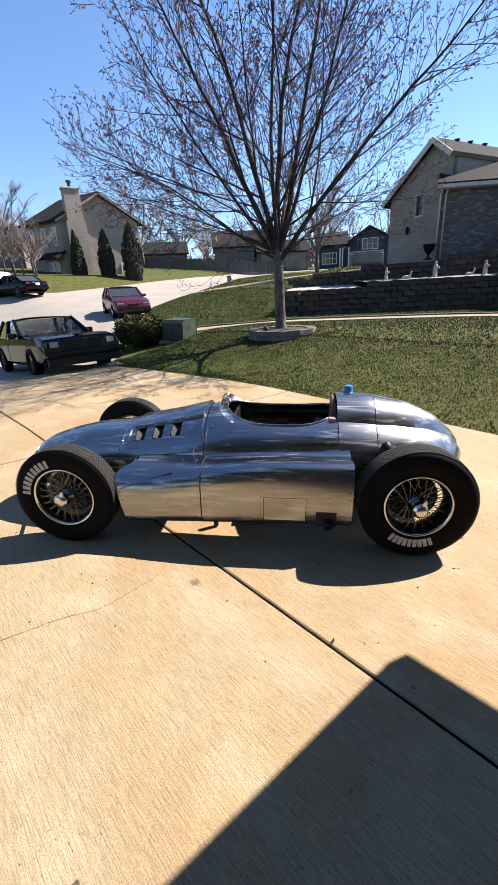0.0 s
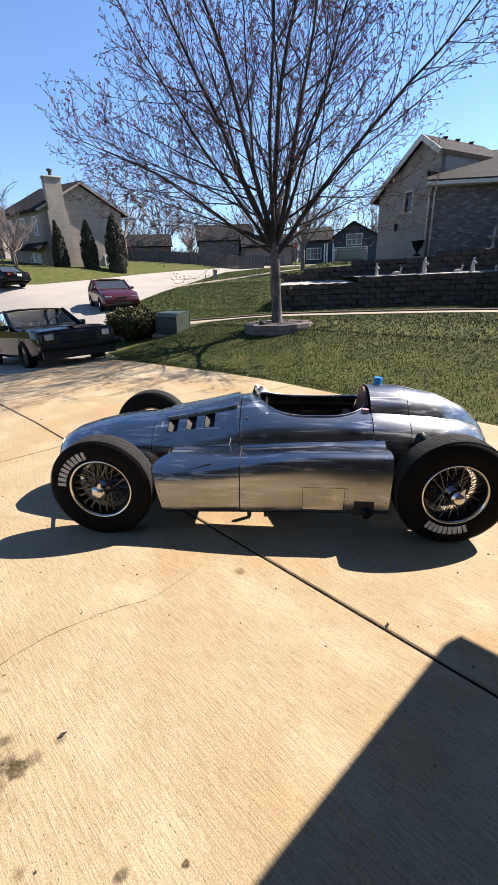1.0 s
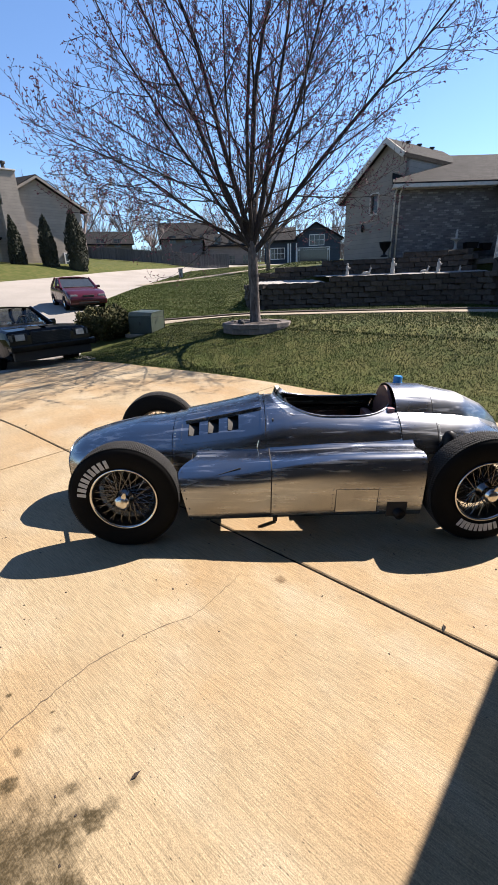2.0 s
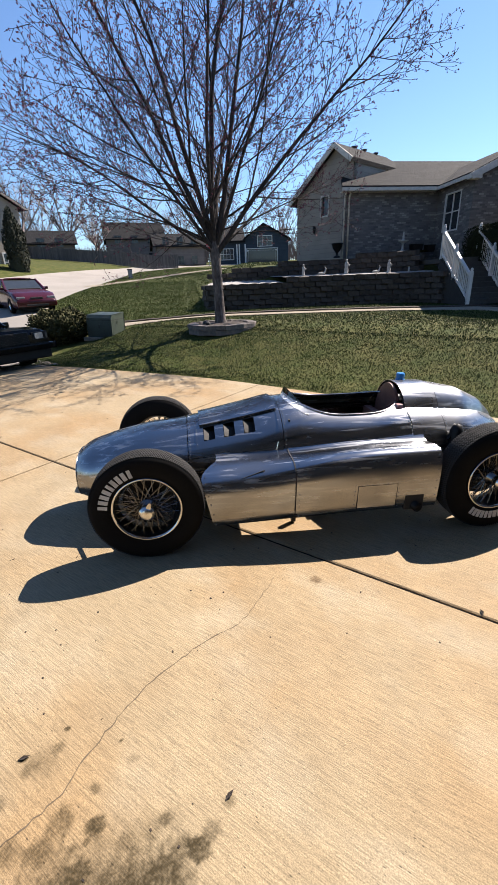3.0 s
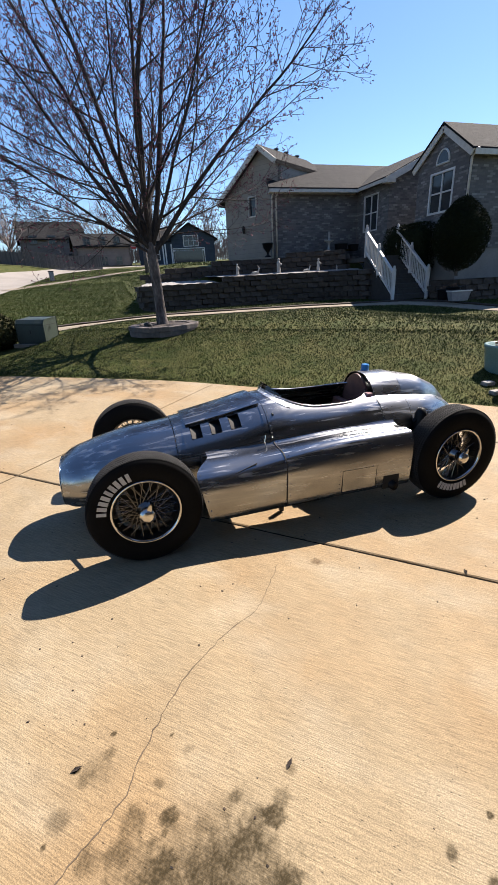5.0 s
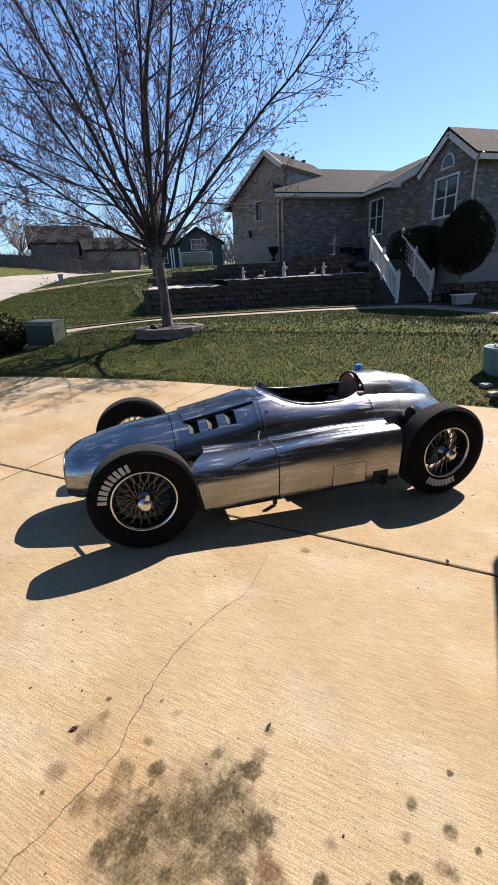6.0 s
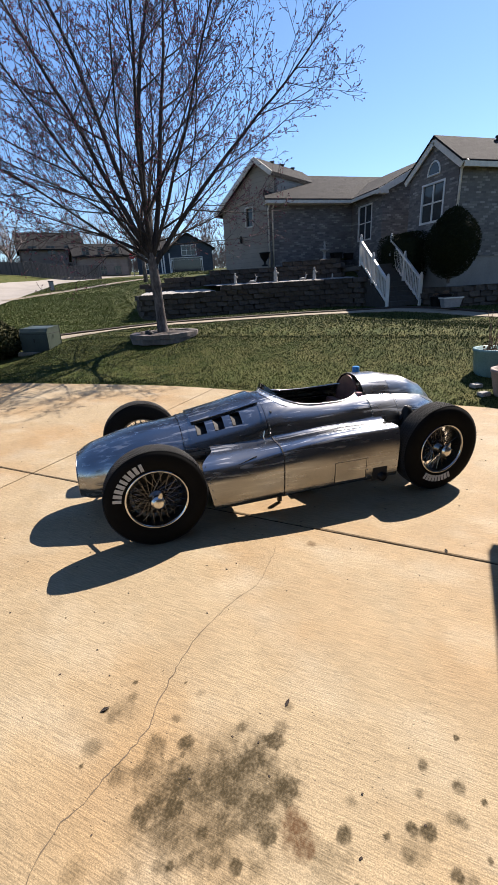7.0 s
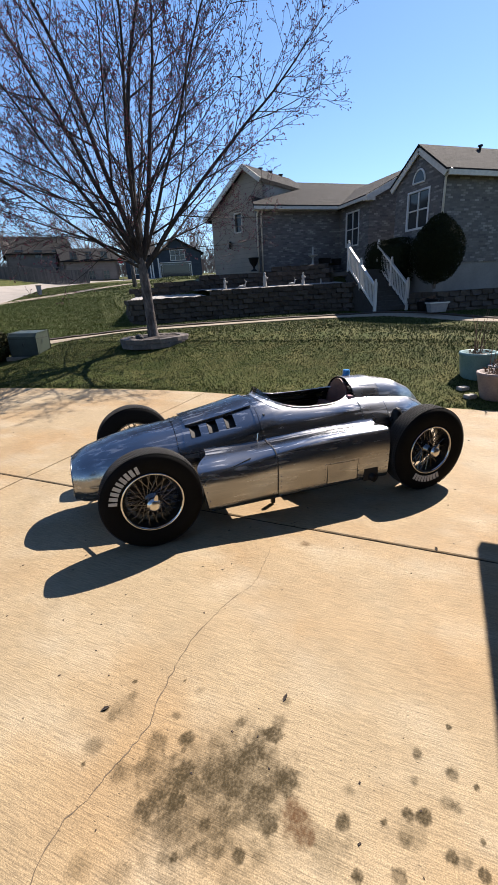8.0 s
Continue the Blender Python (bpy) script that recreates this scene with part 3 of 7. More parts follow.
# footpath beside the street, over the bank's crest
strip = [(-7.9, 31.5), (-5.9, 35.2), (-3.5, 39.6), (0.2, 47.5), (4.2, 53.8), (12.0, 62.0)]
strip_rows = []
for i in range(61):
    x, y = between(strip, i / 60)
    strip_rows.append([(x + dx, y - dx * 0.5, ground_z(x + dx, y - dx * 0.5) + 0.03) for dx in (-0.5, 0.0, 0.5)])
tagged(part("footpath_far", sheet(strip_rows), M_path, smooth=True), "narrow tan concrete footpath beside the street", "footpath", kind="structure")

# ---- the racing car ----
CAR = SLOPE.copy()
car = thing("racing_car", "bare riveted aluminium vintage single-seat racing car on wire wheels", "racing car", CAR)
STATIONS = [  # x, half width, middle, top, bottom
    (-1.64, 0.205, 0.325, 0.475, 0.165), (-1.60, 0.235, 0.33, 0.505, 0.150), (-1.45, 0.275, 0.34, 0.565, 0.140), (-1.2, 0.318, 0.35, 0.628, 0.135), (-0.9, 0.350, 0.37, 0.662, 0.130),
    (-0.5, 0.385, 0.40, 0.735, 0.130), (-0.25, 0.405, 0.42, 0.790, 0.130), (0.2, 0.418, 0.44, 0.790, 0.130), (0.65, 0.410, 0.45, 0.780, 0.135), (0.92, 0.395, 0.45, 0.765, 0.15),
    (1.2, 0.355, 0.45, 0.715, 0.19), (1.4, 0.265, 0.445, 0.640, 0.26), (1.52, 0.165, 0.44, 0.565, 0.325), (1.575, 0.06, 0.44, 0.49, 0.395)]


def station(x):
    cols = np.array(STATIONS)
    xs = cols[:, 0]
    i = int(np.clip(np.searchsorted(xs, x) - 1, 0, len(xs) - 2))
    slope = np.gradient(cols[:, 1:], xs, axis=0)
    h = xs[i + 1] - xs[i]
    t = min(1.0, max(0.0, (x - xs[i]) / h))
    a, b = cols[i, 1:], cols[i + 1, 1:]
    return a * (2 * t**3 - 3 * t**2 + 1) + slope[i] * h * (t**3 - 2 * t**2 + t) + b * (3 * t**2 - 2 * t**3) + slope[i + 1] * h * (t**3 - t**2)


def skin_point(x, angle, grow=0.0, power=2.35):
    """A point of the body: angle 0 at the side, 90 at the top, -90 below."""
    w, mid, top, low = station(x)
    c, s = abs(math.cos(angle)) ** (2 / power), abs(math.sin(angle)) ** (2 / power)
    y = (w + grow) * c * (1 if math.cos(angle) >= 0 else -1)
    z = mid + ((top - mid + grow) * s if angle >= 0 and angle <= math.pi else -(mid - low + grow) * s)
    return x, y, z


def body_panel(name, x0, x1, steps, grow=0.0, a0=-90, a1=270, mat=None, label=""):
    rows = []
    for i in range(steps + 1):
        x = x0 + (x1 - x0) * i / steps
        rows.append([skin_point(x, radians(a0 + (a1 - a0) * k / 56), grow) for k in range(57)])
    bm = sheet(rows)
    bmesh.ops.remove_doubles(bm, verts=bm.verts, dist=0.0002)
    bmesh.ops.recalc_face_normals(bm, faces=bm.faces)
    ob = part(name, bm, mat or M_alu, car, label, smooth=True)
    solid = ob.modifiers.new("thickness", "SOLIDIFY")
    solid.thickness, solid.offset = 0.004, -1
    return ob


body_panel("nose_panel", -1.64, -0.885, 26)
body_panel("tank_panel", 0.665, 0.915, 8, 0.004, mat=M_alu_satin)
body_panel("tail_panel", 0.921, 1.575, 24, 0.0, mat=M_alu_satin)


def opening(x):
    """Half the width of the cockpit's opening."""
    u = (x - 0.27) / 0.40
    return 0.275 * max(0.0, 1 - abs(u) ** 3.2) ** 0.5 if abs(u) < 1 else 0.0


def cockpit_sides():
    bm = bmesh.new()
    for side in (1, -1):
        rows = []
        for i in range(47):
            x = -0.247 + 0.907 * i / 46
            h = opening(x)
            w, mid, top, low = station(x)
            stop = math.acos(min(1.0, (h / w)) ** (2.35 / 2)) if h > 0 else math.pi / 2
            ang = [-0.35 + (stop + 0.35) * k / 30 for k in range(31)]
            rows.append([(x, side * skin_point(x, a)[1], skin_point(x, a)[2]) for a in ang])
        sheet(rows, bm=bm)
    bmesh.ops.remove_doubles(bm, verts=bm.verts, dist=0.0005)
    bmesh.ops.recalc_face_normals(bm, faces=bm.faces)
    ob = part("cockpit_panel", bm, M_alu, car, smooth=True)
    solid = ob.modifiers.new("thickness", "SOLIDIFY")
    solid.thickness, solid.offset = 0.004, -1


cockpit_sides()
rim_pts = []
for i in range(60):
    a = 2 * math.pi * i / 59
    x = 0.27 + 0.395 * math.cos(a)
    h = opening(x) if abs(math.cos(a)) < 0.999 else 0
    y = math.copysign(h, math.sin(a))
    w, mid, top, low = station(x)
    stop = math.acos(min(1.0, (h / w)) ** (2.35 / 2)) if h > 0 else math.pi / 2
    rim_pts.append((x, y, skin_point(x, stop)[2]))
part("cockpit_rim", tube(rim_pts, 0.008, 8), M_alu, car, "rolled bare metal edge", smooth=True)
part("cockpit_floor", box((0.86, 0.46, 0.01), (0.25, 0, 0.2)), M_dark, car)
part("firewall", box((0.01, 0.6, 0.2), (-0.2, 0, 0.62)), M_dark, car)

# headrest fairing over the tail
def fairing(x0, x1, steps, grow, name):
    tops = [(0.655, 0.885, 0.205), (0.9, 0.878, 0.20), (1.17, 0.825, 0.165), (1.37, 0.735, 0.115), (1.5, 0.62, 0.06), (1.55, 0.55, 0.02)]
    xs, zs, ws = zip(*tops)
    rows = []
    for i in range(steps + 1):
        x = x0 + (x1 - x0) * i / steps
        z, w = float(np.interp(x, xs, zs)) + grow, float(np.interp(x, xs, ws)) + grow
        low = 0.66 - 0.18 * smoothstep(1.1, 1.55, x)
        row = []
        for k in range(25):
            a = math.pi * k / 24
            c, s = abs(math.cos(a)) ** 0.8, abs(math.sin(a)) ** 0.8
            row.append((x, w * c * (1 if a < math.pi / 2 else -1) * (1 + 0.25 * (1 - s)), low + (z - low) * s))
        rows.append(row)
    bm = sheet(rows)
    bmesh.ops.recalc_face_normals(bm, faces=bm.faces)
    ob = part(name, bm, M_alu_satin, car, smooth=True)
    solid = ob.modifiers.new("thickness", "SOLIDIFY")
    solid.thickness = 0.004


fairing(0.66, 0.915, 8, 0.003, "headrest_fairing")
fairing(0.921, 1.55, 20, 0.0, "tail_fairing")


def arch(w, low, high, n=20):
    return [(w * math.cos(math.pi * k / n), low + (high - low) * math.sin(math.pi * k / n) ** 0.8) for k in range(n + 1)]


part("headrest", prism(arch(0.2, 0.5, 0.875), 0.635, 0.655, "x"), M_leather, car, "red-brown headrest board")
part("filler_cap", lathe([(0.0, 0.93), (0.028, 0.93), (0.032, 0.92), (0.032, 0.885), (0.036, 0.88), (0.036, 0.865)], 20), M_blue, car, "blue plastic filler cap", smooth=False).location = (0.76, 0.07, 0)

# side tanks
POD_REAR = [(-0.475, 0.15), (-0.58, 0.148), (-0.618, 0.152), (-0.634, 0.17), (-0.640, 0.24), (-0.642, 0.34), (-0.641, 0.42), (-0.636, 0.475), (-0.624, 0.518), (-0.598, 0.545), (-0.55, 0.553), (-0.49, 0.545), (-0.44, 0.538), (-0.40, 0.55), (-0.36, 0.59)]
POD_FRONT = [(-0.475, 0.15), (-0.58, 0.148), (-0.615, 0.152), (-0.632, 0.17), (-0.637, 0.24), (-0.637, 0.31), (-0.634, 0.365), (-0.626, 0.405), (-0.607, 0.44), (-0.575, 0.468), (-0.53, 0.488), (-0.485, 0.502), (-0.44, 0.508), (-0.40, 0.514), (-0.35, 0.525)]


def rounded(pts):
    """Twice as many points on a smooth line through the given ones."""
    out = []
    for i in range(len(pts) - 1):
        p0, p1, p2, p3 = (Vector(pts[max(0, min(len(pts) - 1, j))]) for j in (i - 1, i, i + 1, i + 2))
        out += [p1, (p1 + p2) * 0.5625 - (p0 + p3) * 0.0625]
    return out + [Vector(pts[-1])]


def pod_row(x, side, grow=0.0):
    f = smoothstep(-0.75, 0.35, x)
    row = []
    for a, b in zip(rounded(POD_FRONT), rounded(POD_REAR)):
        y, z = a.lerp(b, f)
        up = min(1.0, (z - 0.148) / 0.35)
        outer = smoothstep(0.40, 0.60, -y)
        row.append((x + (0.06 - 0.04 * outer - 0.075 * up * outer) * smoothstep(0.5, 0.76, -x), side * (y - grow), z + 0.022 * f + grow * up))
    return row


def pod_panel(name, x0, x1, steps, side, grow):
    bm = sheet([pod_row(x0 + (x1 - x0) * i / steps, side, grow) for i in range(steps + 1)])
    bmesh.ops.recalc_face_normals(bm, faces=bm.faces)
    ob = part(name, bm, M_alu, car, smooth=True)
    solid = ob.modifiers.new("thickness", "SOLIDIFY")
    solid.thickness, solid.offset = 0.005, 0
    return ob


for side in (1, -1):
    pod_panel("side_tank_panel", -0.765, -0.226, 10, side, 0.0)
    pod_panel("side_tank_panel", -0.235, 0.735, 16, side, 0.003)
    for x in (-0.74, 0.72):
        row = pod_row(x, side, -0.01)
        bm = bmesh.new()
        bm.faces.new([bm.verts.new((x, p[1], p[2])) for p in row])
        part("bulkhead", bm, M_dark, car)
part("undertray", box((2.0, 0.46, 0.02), (-0.1, 0, 0.14)), M_black, car)


def make_wheel(radius, width, name_angle, name_span):
    """A wire wheel; its outer face looks to +y."""
    half = width / 2
    hub = thing("wheel", "", "")
    prof = [(0.188, -half * 0.62), (0.197, -half * 0.8), (0.23, -half * 0.97), (radius * 0.80, -half), (radius * 0.90, -half * 0.96), (radius * 0.952, -half * 0.87), (radius * 0.975, -half * 0.76), (radius * 0.99, -half * 0.4), (radius * 0.995, 0), (radius * 0.99, half * 0.4), (radius * 0.975, half * 0.76), (radius * 0.952, half * 0.87), (radius * 0.90, half * 0.96), (radius * 0.80, half), (0.23, half * 0.97), (0.197, half * 0.8), (0.188, half * 0.62)]
    tyre = part("tyre", lathe(prof, 96, "y"), M_tyre, hub, "black rubber tyre with fine zigzag tread", smooth=True)
    tread = bmesh.new()
    for k in range(150):
        for j, off in enumerate((-0.70, -0.5, -0.3, -0.1, 0.1, 0.3, 0.5, 0.70)):
            a = 2 * math.pi * (k + 0.5 * (j % 2)) / 150
            r = radius * (0.9945 - 0.022 * abs(off) ** 3)
            turn = Matrix.Rotation(-a, 4, "Y") @ Matrix.Translation((r, off * half, 0)) @ Matrix.Rotation(0.6 if j % 2 else -0.6, 4, "X")
            bmesh.ops.create_cube(tread, size=1, matrix=turn @ Matrix.Diagonal((0.005, half * 0.19, 0.0085, 1)))
    part("tread", tread, M_lit_tread, tyre)
    rim = [(0.200, half * 0.80), (0.205, half * 0.88), (0.205, half * 0.95), (0.199, half * 0.97), (0.192, half * 0.92), (0.189, half * 0.80)]
    part("rim", lathe(rim, 64, "y"), M_chrome, hub, "polished metal rim", smooth=True)
    well = [(0.189, half * 0.80), (0.186, half * 0.62), (0.181, half * 0.45), (0.172, half * 0.25), (0.172, -half * 0.25), (0.181, -half * 0.45), (0.187, -half * 0.7), (0.200, -half * 0.93)]
    part("rim_well", lathe(well, 64, "y"), M_well, hub, "dull dark inner rim", smooth=True)
    hubs = [(0.0, half * 0.9), (0.03, half * 0.9), (0.036, half * 0.86), (0.04, half * 0.6), (0.052, half * 0.52), (0.056, half * 0.42), (0.042, half * 0.3), (0.042, -half * 0.3), (0.058, -half * 0.42), (0.062, -half * 0.6), (0.062, -half)]
    part("hub", lathe(hubs, 28, "y"), M_spoke, hub, smooth=True)
    spokes = bmesh.new()
    # outer, middle and inner rows of crossed wires
    for count, lean, r_in, h_in, r_out, h_out in ((40, 0.62, 0.054, half * 0.45, 0.186, half * 0.55), (40, 0.75, 0.050, half * 0.40, 0.174, half * 0.1), (32, 0.55, 0.060, -half * 0.5, 0.174, -half * 0.15)):
        for k in range(count):
            a = 2 * math.pi * (k + 0.25 * (k % 2)) / count
            turn = lean if k % 2 else -lean
            tube([(r_in * math.cos(a + turn), h_in, r_in * math.sin(a + turn)), (r_out * math.cos(a), h_out, r_out * math.sin(a))], 0.0021, 5, spokes)
    tagged(part("spoke_lacing", spokes, M_spoke, hub, "wire spokes"), kind="stuff")
    part("brake_drum", lathe([(0.0, -half * 0.5), (0.145, -half * 0.5), (0.155, -half * 0.6), (0.155, -half * 1.2), (0.0, -half * 1.2)], 32, "y"), M_black, hub, smooth=False)
    out = half * 1.02
    nut = lathe([(0.0, out + 0.052), (0.030, out + 0.051), (0.034, out + 0.048), (0.036, out + 0.043), (0.045, out + 0.039), (0.047, out + 0.028), (0.040, out + 0.016), (0.036, out), (0.034, half * 0.8)], 28, "y")
    part("knock_off_nut", nut, M_nut, hub, "polished knock-off nut with one ear", smooth=True)
    ear = prism([(-0.018, 0.026), (0.018, 0.026), (0.008, 0.072), (-0.003, 0.075), (-0.010, 0.062)], out + 0.028, out + 0.043, "y")
    bmesh.ops.bevel(ear, geom=ear.edges[:], offset=0.003, segments=2, affect="EDGES")
    ear.transform(Matrix.Rotation(radians(-20), 4, "Y"))
    part("ear", ear, M_nut, hub)
    for k in range(9):
        a = radians(name_angle) + radians(name_span) * (k / 8 - 0.5)
        bar = box((0.053, 0.003, 0.0245 if k % 4 else 0.021), (0.250, half * 0.985, 0), 0.001)
        bar.transform(Matrix.Rotation(-a, 4, "Y"))
        part("letter_bar", bar, M_letter, tyre, "plain white bar of tyre lettering")
    return hub


front = make_wheel(0.338, 0.155, 40, 64)
rear = make_wheel(0.356, 0.185, 276, 56)
FX, RX = -1.135, 1.115
for ob, x, z, tr in ((front, FX, 0.338, 0.615), (rear, RX, 0.356, 0.605)):
    other = copy_thing(ob, pose(x, tr, z))
    other.parent = car
    ob.matrix_basis = pose(x, -tr, z, 0, 0, 180)
    ob.parent = car


# hood with three louvres a side; the shade inside is put into dark bay and flap colours
LOUVRES = ((-0.775, -0.700), (-0.640, -0.565), (-0.505, -0.430))


def hood():
    bm = bmesh.new()
    xs = sorted({-0.88, -0.252, *[v for p in LOUVRES for v in p]} | {round(-0.88 + 0.628 * i / 18, 4) for i in range(1, 18)})
    angles = [radians(-90 + 360 * k / 120) for k in range(121)]
    grid = [[bm.verts.new(skin_point(x, a, 0.003)) for a in angles] for x in xs]
    for i in range(len(xs) - 1):
        for k in range(120):
            mid = (xs[i] + xs[i + 1]) / 2
            deg = -90 + 3 * (k + 0.5)
            side = deg if deg < 90 else 180 - deg
            if any(a < mid < b for a, b in LOUVRES) and 43 < side < 62:
                continue
            if side < -18 and mid > -0.7:
                continue
            bm.faces.new((grid[i][k], grid[i + 1][k], grid[i + 1][k + 1], grid[i][k + 1]))
    bmesh.ops.remove_doubles(bm, verts=bm.verts, dist=0.0002)
    bmesh.ops.recalc_face_normals(bm, faces=bm.faces)
    ob = part("hood_panel", bm, M_alu, car, "hood with three dark louvres", smooth=True)
    sol = ob.modifiers.new("thickness", "SOLIDIFY")
    sol.thickness, sol.offset = 0.004, -1


hood()
rows = [[skin_point(-0.87 + 0.6 * i / 10, radians(12 + 156 * k / 40), -0.045) for k in range(41)] for i in range(11)]
part("engine_bay", sheet(rows), M_dark, car)
for lo, hi in LOUVRES:
    for sgn in (0, 1):
        ang = [radians(a if sgn == 0 else 180 - a) for a in (44, 50, 56, 61)]
        flap = sheet([[skin_point(lo + 0.004, a, 0.0) for a in ang], [skin_point((lo + hi) / 2, a, -0.022) for a in ang], [skin_point(hi, a, -0.042) for a in ang]])
        part("louvre_flap", flap, M_dark, car)


def overlay(name, x0, x1, a0, a1, grow, thick, steps=12, label=""):
    rows = [[skin_point(x0 + (x1 - x0) * i / steps, radians(a0 + (a1 - a0) * k / 16), grow) for k in range(17)] for i in range(steps + 1)]
    bm = sheet(rows)
    bmesh.ops.recalc_face_normals(bm, faces=bm.faces)
    ob = part(name, bm, M_alu, car, label, smooth=False)
    sol = ob.modifiers.new("thickness", "SOLIDIFY")
    sol.thickness, sol.offset = thick, -1
    return ob


overlay("hood_lid", -0.80, -0.275, 66, 114, 0.020, 0.018, label="raised lid along the hood's top")
# raised border round the louvre doors
for sgn in (0, 1):
    fix = (lambda a: a) if sgn == 0 else (lambda a: 180 - a)
    for x0, x1, a0, a1 in ((-0.83, -0.27, 31, 33.5), (-0.83, -0.822, 33.5, 64), (-0.28, -0.27, 33.5, 64)):
        overlay("door_edge", x0, x1, fix(a0), fix(a1), 0.008, 0.006, 6)


# rivets and seams
rivet_bm = bmesh.new()


def rivet(p, out, r=0.0040):
    d = Vector(out).normalized()
    a = d.orthogonal().normalized()
    c = d.cross(a)
    base = [rivet_bm.verts.new(Vector(p) + (a * math.cos(t) + c * math.sin(t)) * r) for t in [k * math.pi / 3 for k in range(6)]]
    top = rivet_bm.verts.new(Vector(p) + d * r * 0.8)
    for k in range(6):
        rivet_bm.faces.new((base[k], base[(k + 1) % 6], top))


def skin_rivets(x, a0, a1, count, grow=0.004):
    for k in range(count):
        a = radians(a0 + (a1 - a0) * k / (count - 1))
        p = Vector(skin_point(x, a, grow))
        q = Vector(skin_point(x, a, grow + 0.02))
        rivet(p, q - p)


for x in (-0.868, -0.235):
    skin_rivets(x, 95, 200, 24)
    skin_rivets(x, -20, 85, 24)
for x in (0.655, 0.932):
    skin_rivets(x, 130, 195, 18, 0.005)
    skin_rivets(x, -15, 50, 18, 0.005)
for side in (1, -1):
    for x in (-0.745, -0.205, 0.715):
        row = [Vector(p) for p in pod_row(x, side, 0.0062)]
        for a, b in zip(row[6::2], row[8::2]):
            count = max(1, int((b - a).length / 0.04))
            for k in range(count):
                p = a.lerp(b, k / count)
                rivet(p, Vector((0, (b - a).z, -(b - a).y)) * (1 if (b - a).z * p.y > 0 else -1))
    for k in range(30):
        x = -0.74 + 1.46 * k / 29
        p = Vector(pod_row(x, side, 0.004)[-5])
        rivet(p, (0, 0, 1))
    # the riveted hatch
    for k in range(9):
        for z in (0.198, 0.372):
            rivet((0.165 + 0.285 * k / 8, side * -0.6475, z), (0, -side, 0), 0.0034)
    for k in range(6):
        for x in (0.158, 0.458):
            rivet((x, side * -0.6475, 0.205 + 0.16 * k / 5), (0, -side, 0), 0.0034)
tagged(part("rivet_seam", rivet_bm, M_alu, car, "small domed rivets"), kind="stuff")
for side in (1, -1):
    part("hatch", box((0.262, 0.004, 0.155), (0.312, side * -0.6450, 0.285), 0.0015), M_alu, car, "small riveted access panel")
    for x, z, w, h in ((0.312, 0.366, 0.27, 0.003), (0.312, 0.204, 0.27, 0.003), (0.178, 0.285, 0.003, 0.165), (0.446, 0.285, 0.003, 0.165)):
        part("hatch_seam", box((w, 0.004, h), (x, side * -0.6462, z)), M_dark, car)
    part("exhaust_recess", box((0.13, 0.02, 0.105), (0.575, side * -0.638, 0.222), 0.004), M_dark, car)
    part("exhaust_pipe", tube([(0.575, side * -0.45, 0.20), (0.578, side * -0.62, 0.2), (0.59, side * -0.682, 0.195)], 0.032, 14), M_black, car, smooth=True)
    part("seam_strap", sheet([[(x, p[1], p[2]) for p in pod_row(x, side, 0.0075)[6:]] for x in (-0.2335, -0.2265)]), M_dark, car)
    # slanted crease plate at the front of the side tank
    a, b = Vector(pod_row(-0.74, side, 0.006)[13]), Vector(pod_row(-0.42, side, 0.006)[18])
    part("crease_line", tube([a, a.lerp(b, 0.5) + Vector((0, side * 0.006, 0.004)), b], 0.0032, 5), M_dark, car)
    a, b = Vector(pod_row(0.36, side, 0.006)[20]), Vector(pod_row(0.72, side, 0.006)[15])
    part("crease_line", tube([a, a.lerp(b, 0.35) + Vector((0, side * -0.004, -0.012)), b], 0.0028, 5), M_dark, car)
    part("join_line", sheet([[Vector(skin_point(x, radians(20 if side > 0 else 160), 0.0035)) + Vector((0, 0, dz)) for dz in (0, 0.004)] for x in [-0.86 + 0.075 * i for i in range(21)]]), M_dark, car)
    # suspension arms and dampers
    for x, r in ((FX, 0.014), (RX, 0.014)):
        for dx in (-0.16, 0.16):
            part("suspension_arm", tube([(x + dx, side * 0.28, 0.24), (x, side * 0.55, 0.22)], r, 8), M_black, car, smooth=True)
            part("suspension_arm", tube([(x + dx, side * 0.28, 0.42), (x, side * 0.55, 0.45)], r * 0.8, 8), M_black, car, smooth=True)
    part("spring_cover", lathe([(0.0, 0.0), (0.04, 0.0), (0.045, 0.05), (0.045, 0.2), (0.03, 0.24), (0.0, 0.25)], 14), M_black, car, smooth=True).matrix_basis = pose(0.96, side * 0.42, 0.42, 0, 0, 0)
    part("bracket", prism([(0.90, 0.56), (0.99, 0.56), (1.01, 0.60), (0.985, 0.665), (0.95, 0.65)], side * 0.40, side * 0.43, "y"), M_black, car)
    part("hood_latch", tube([(-0.30, side * -0.40 * -1, 0.60), (-0.30, side * 0.425, 0.615), (-0.31, side * 0.43, 0.57), (-0.30, side * 0.435, 0.53)], 0.004, 6), M_chrome, car)
part("jack_stand", box((0.03, 0.03, 0.13), (-0.18, -0.42, 0.075), 0.003), M_black, car)
part("jack_stand", box((0.14, 0.10, 0.12), (0.10, -0.30, 0.08), 0.01), M_black, car)
part("nose_ring", tube([skin_point(-1.64, radians(9 * k), 0.0) for k in range(0, 20)] + [skin_point(-1.64, radians(-(180 - 9 * k)), 0.0) for k in range(0, 21)], 0.004, 8), M_alu, car, smooth=True)
grille_rows = [skin_point(-1.55, radians(9 * k), -0.02) for k in range(0, 20)] + [skin_point(-1.55, radians(-(180 - 9 * k)), -0.02) for k in range(0, 20)]
bm = bmesh.new()
bm.faces.new([bm.verts.new(p) for p in grille_rows])
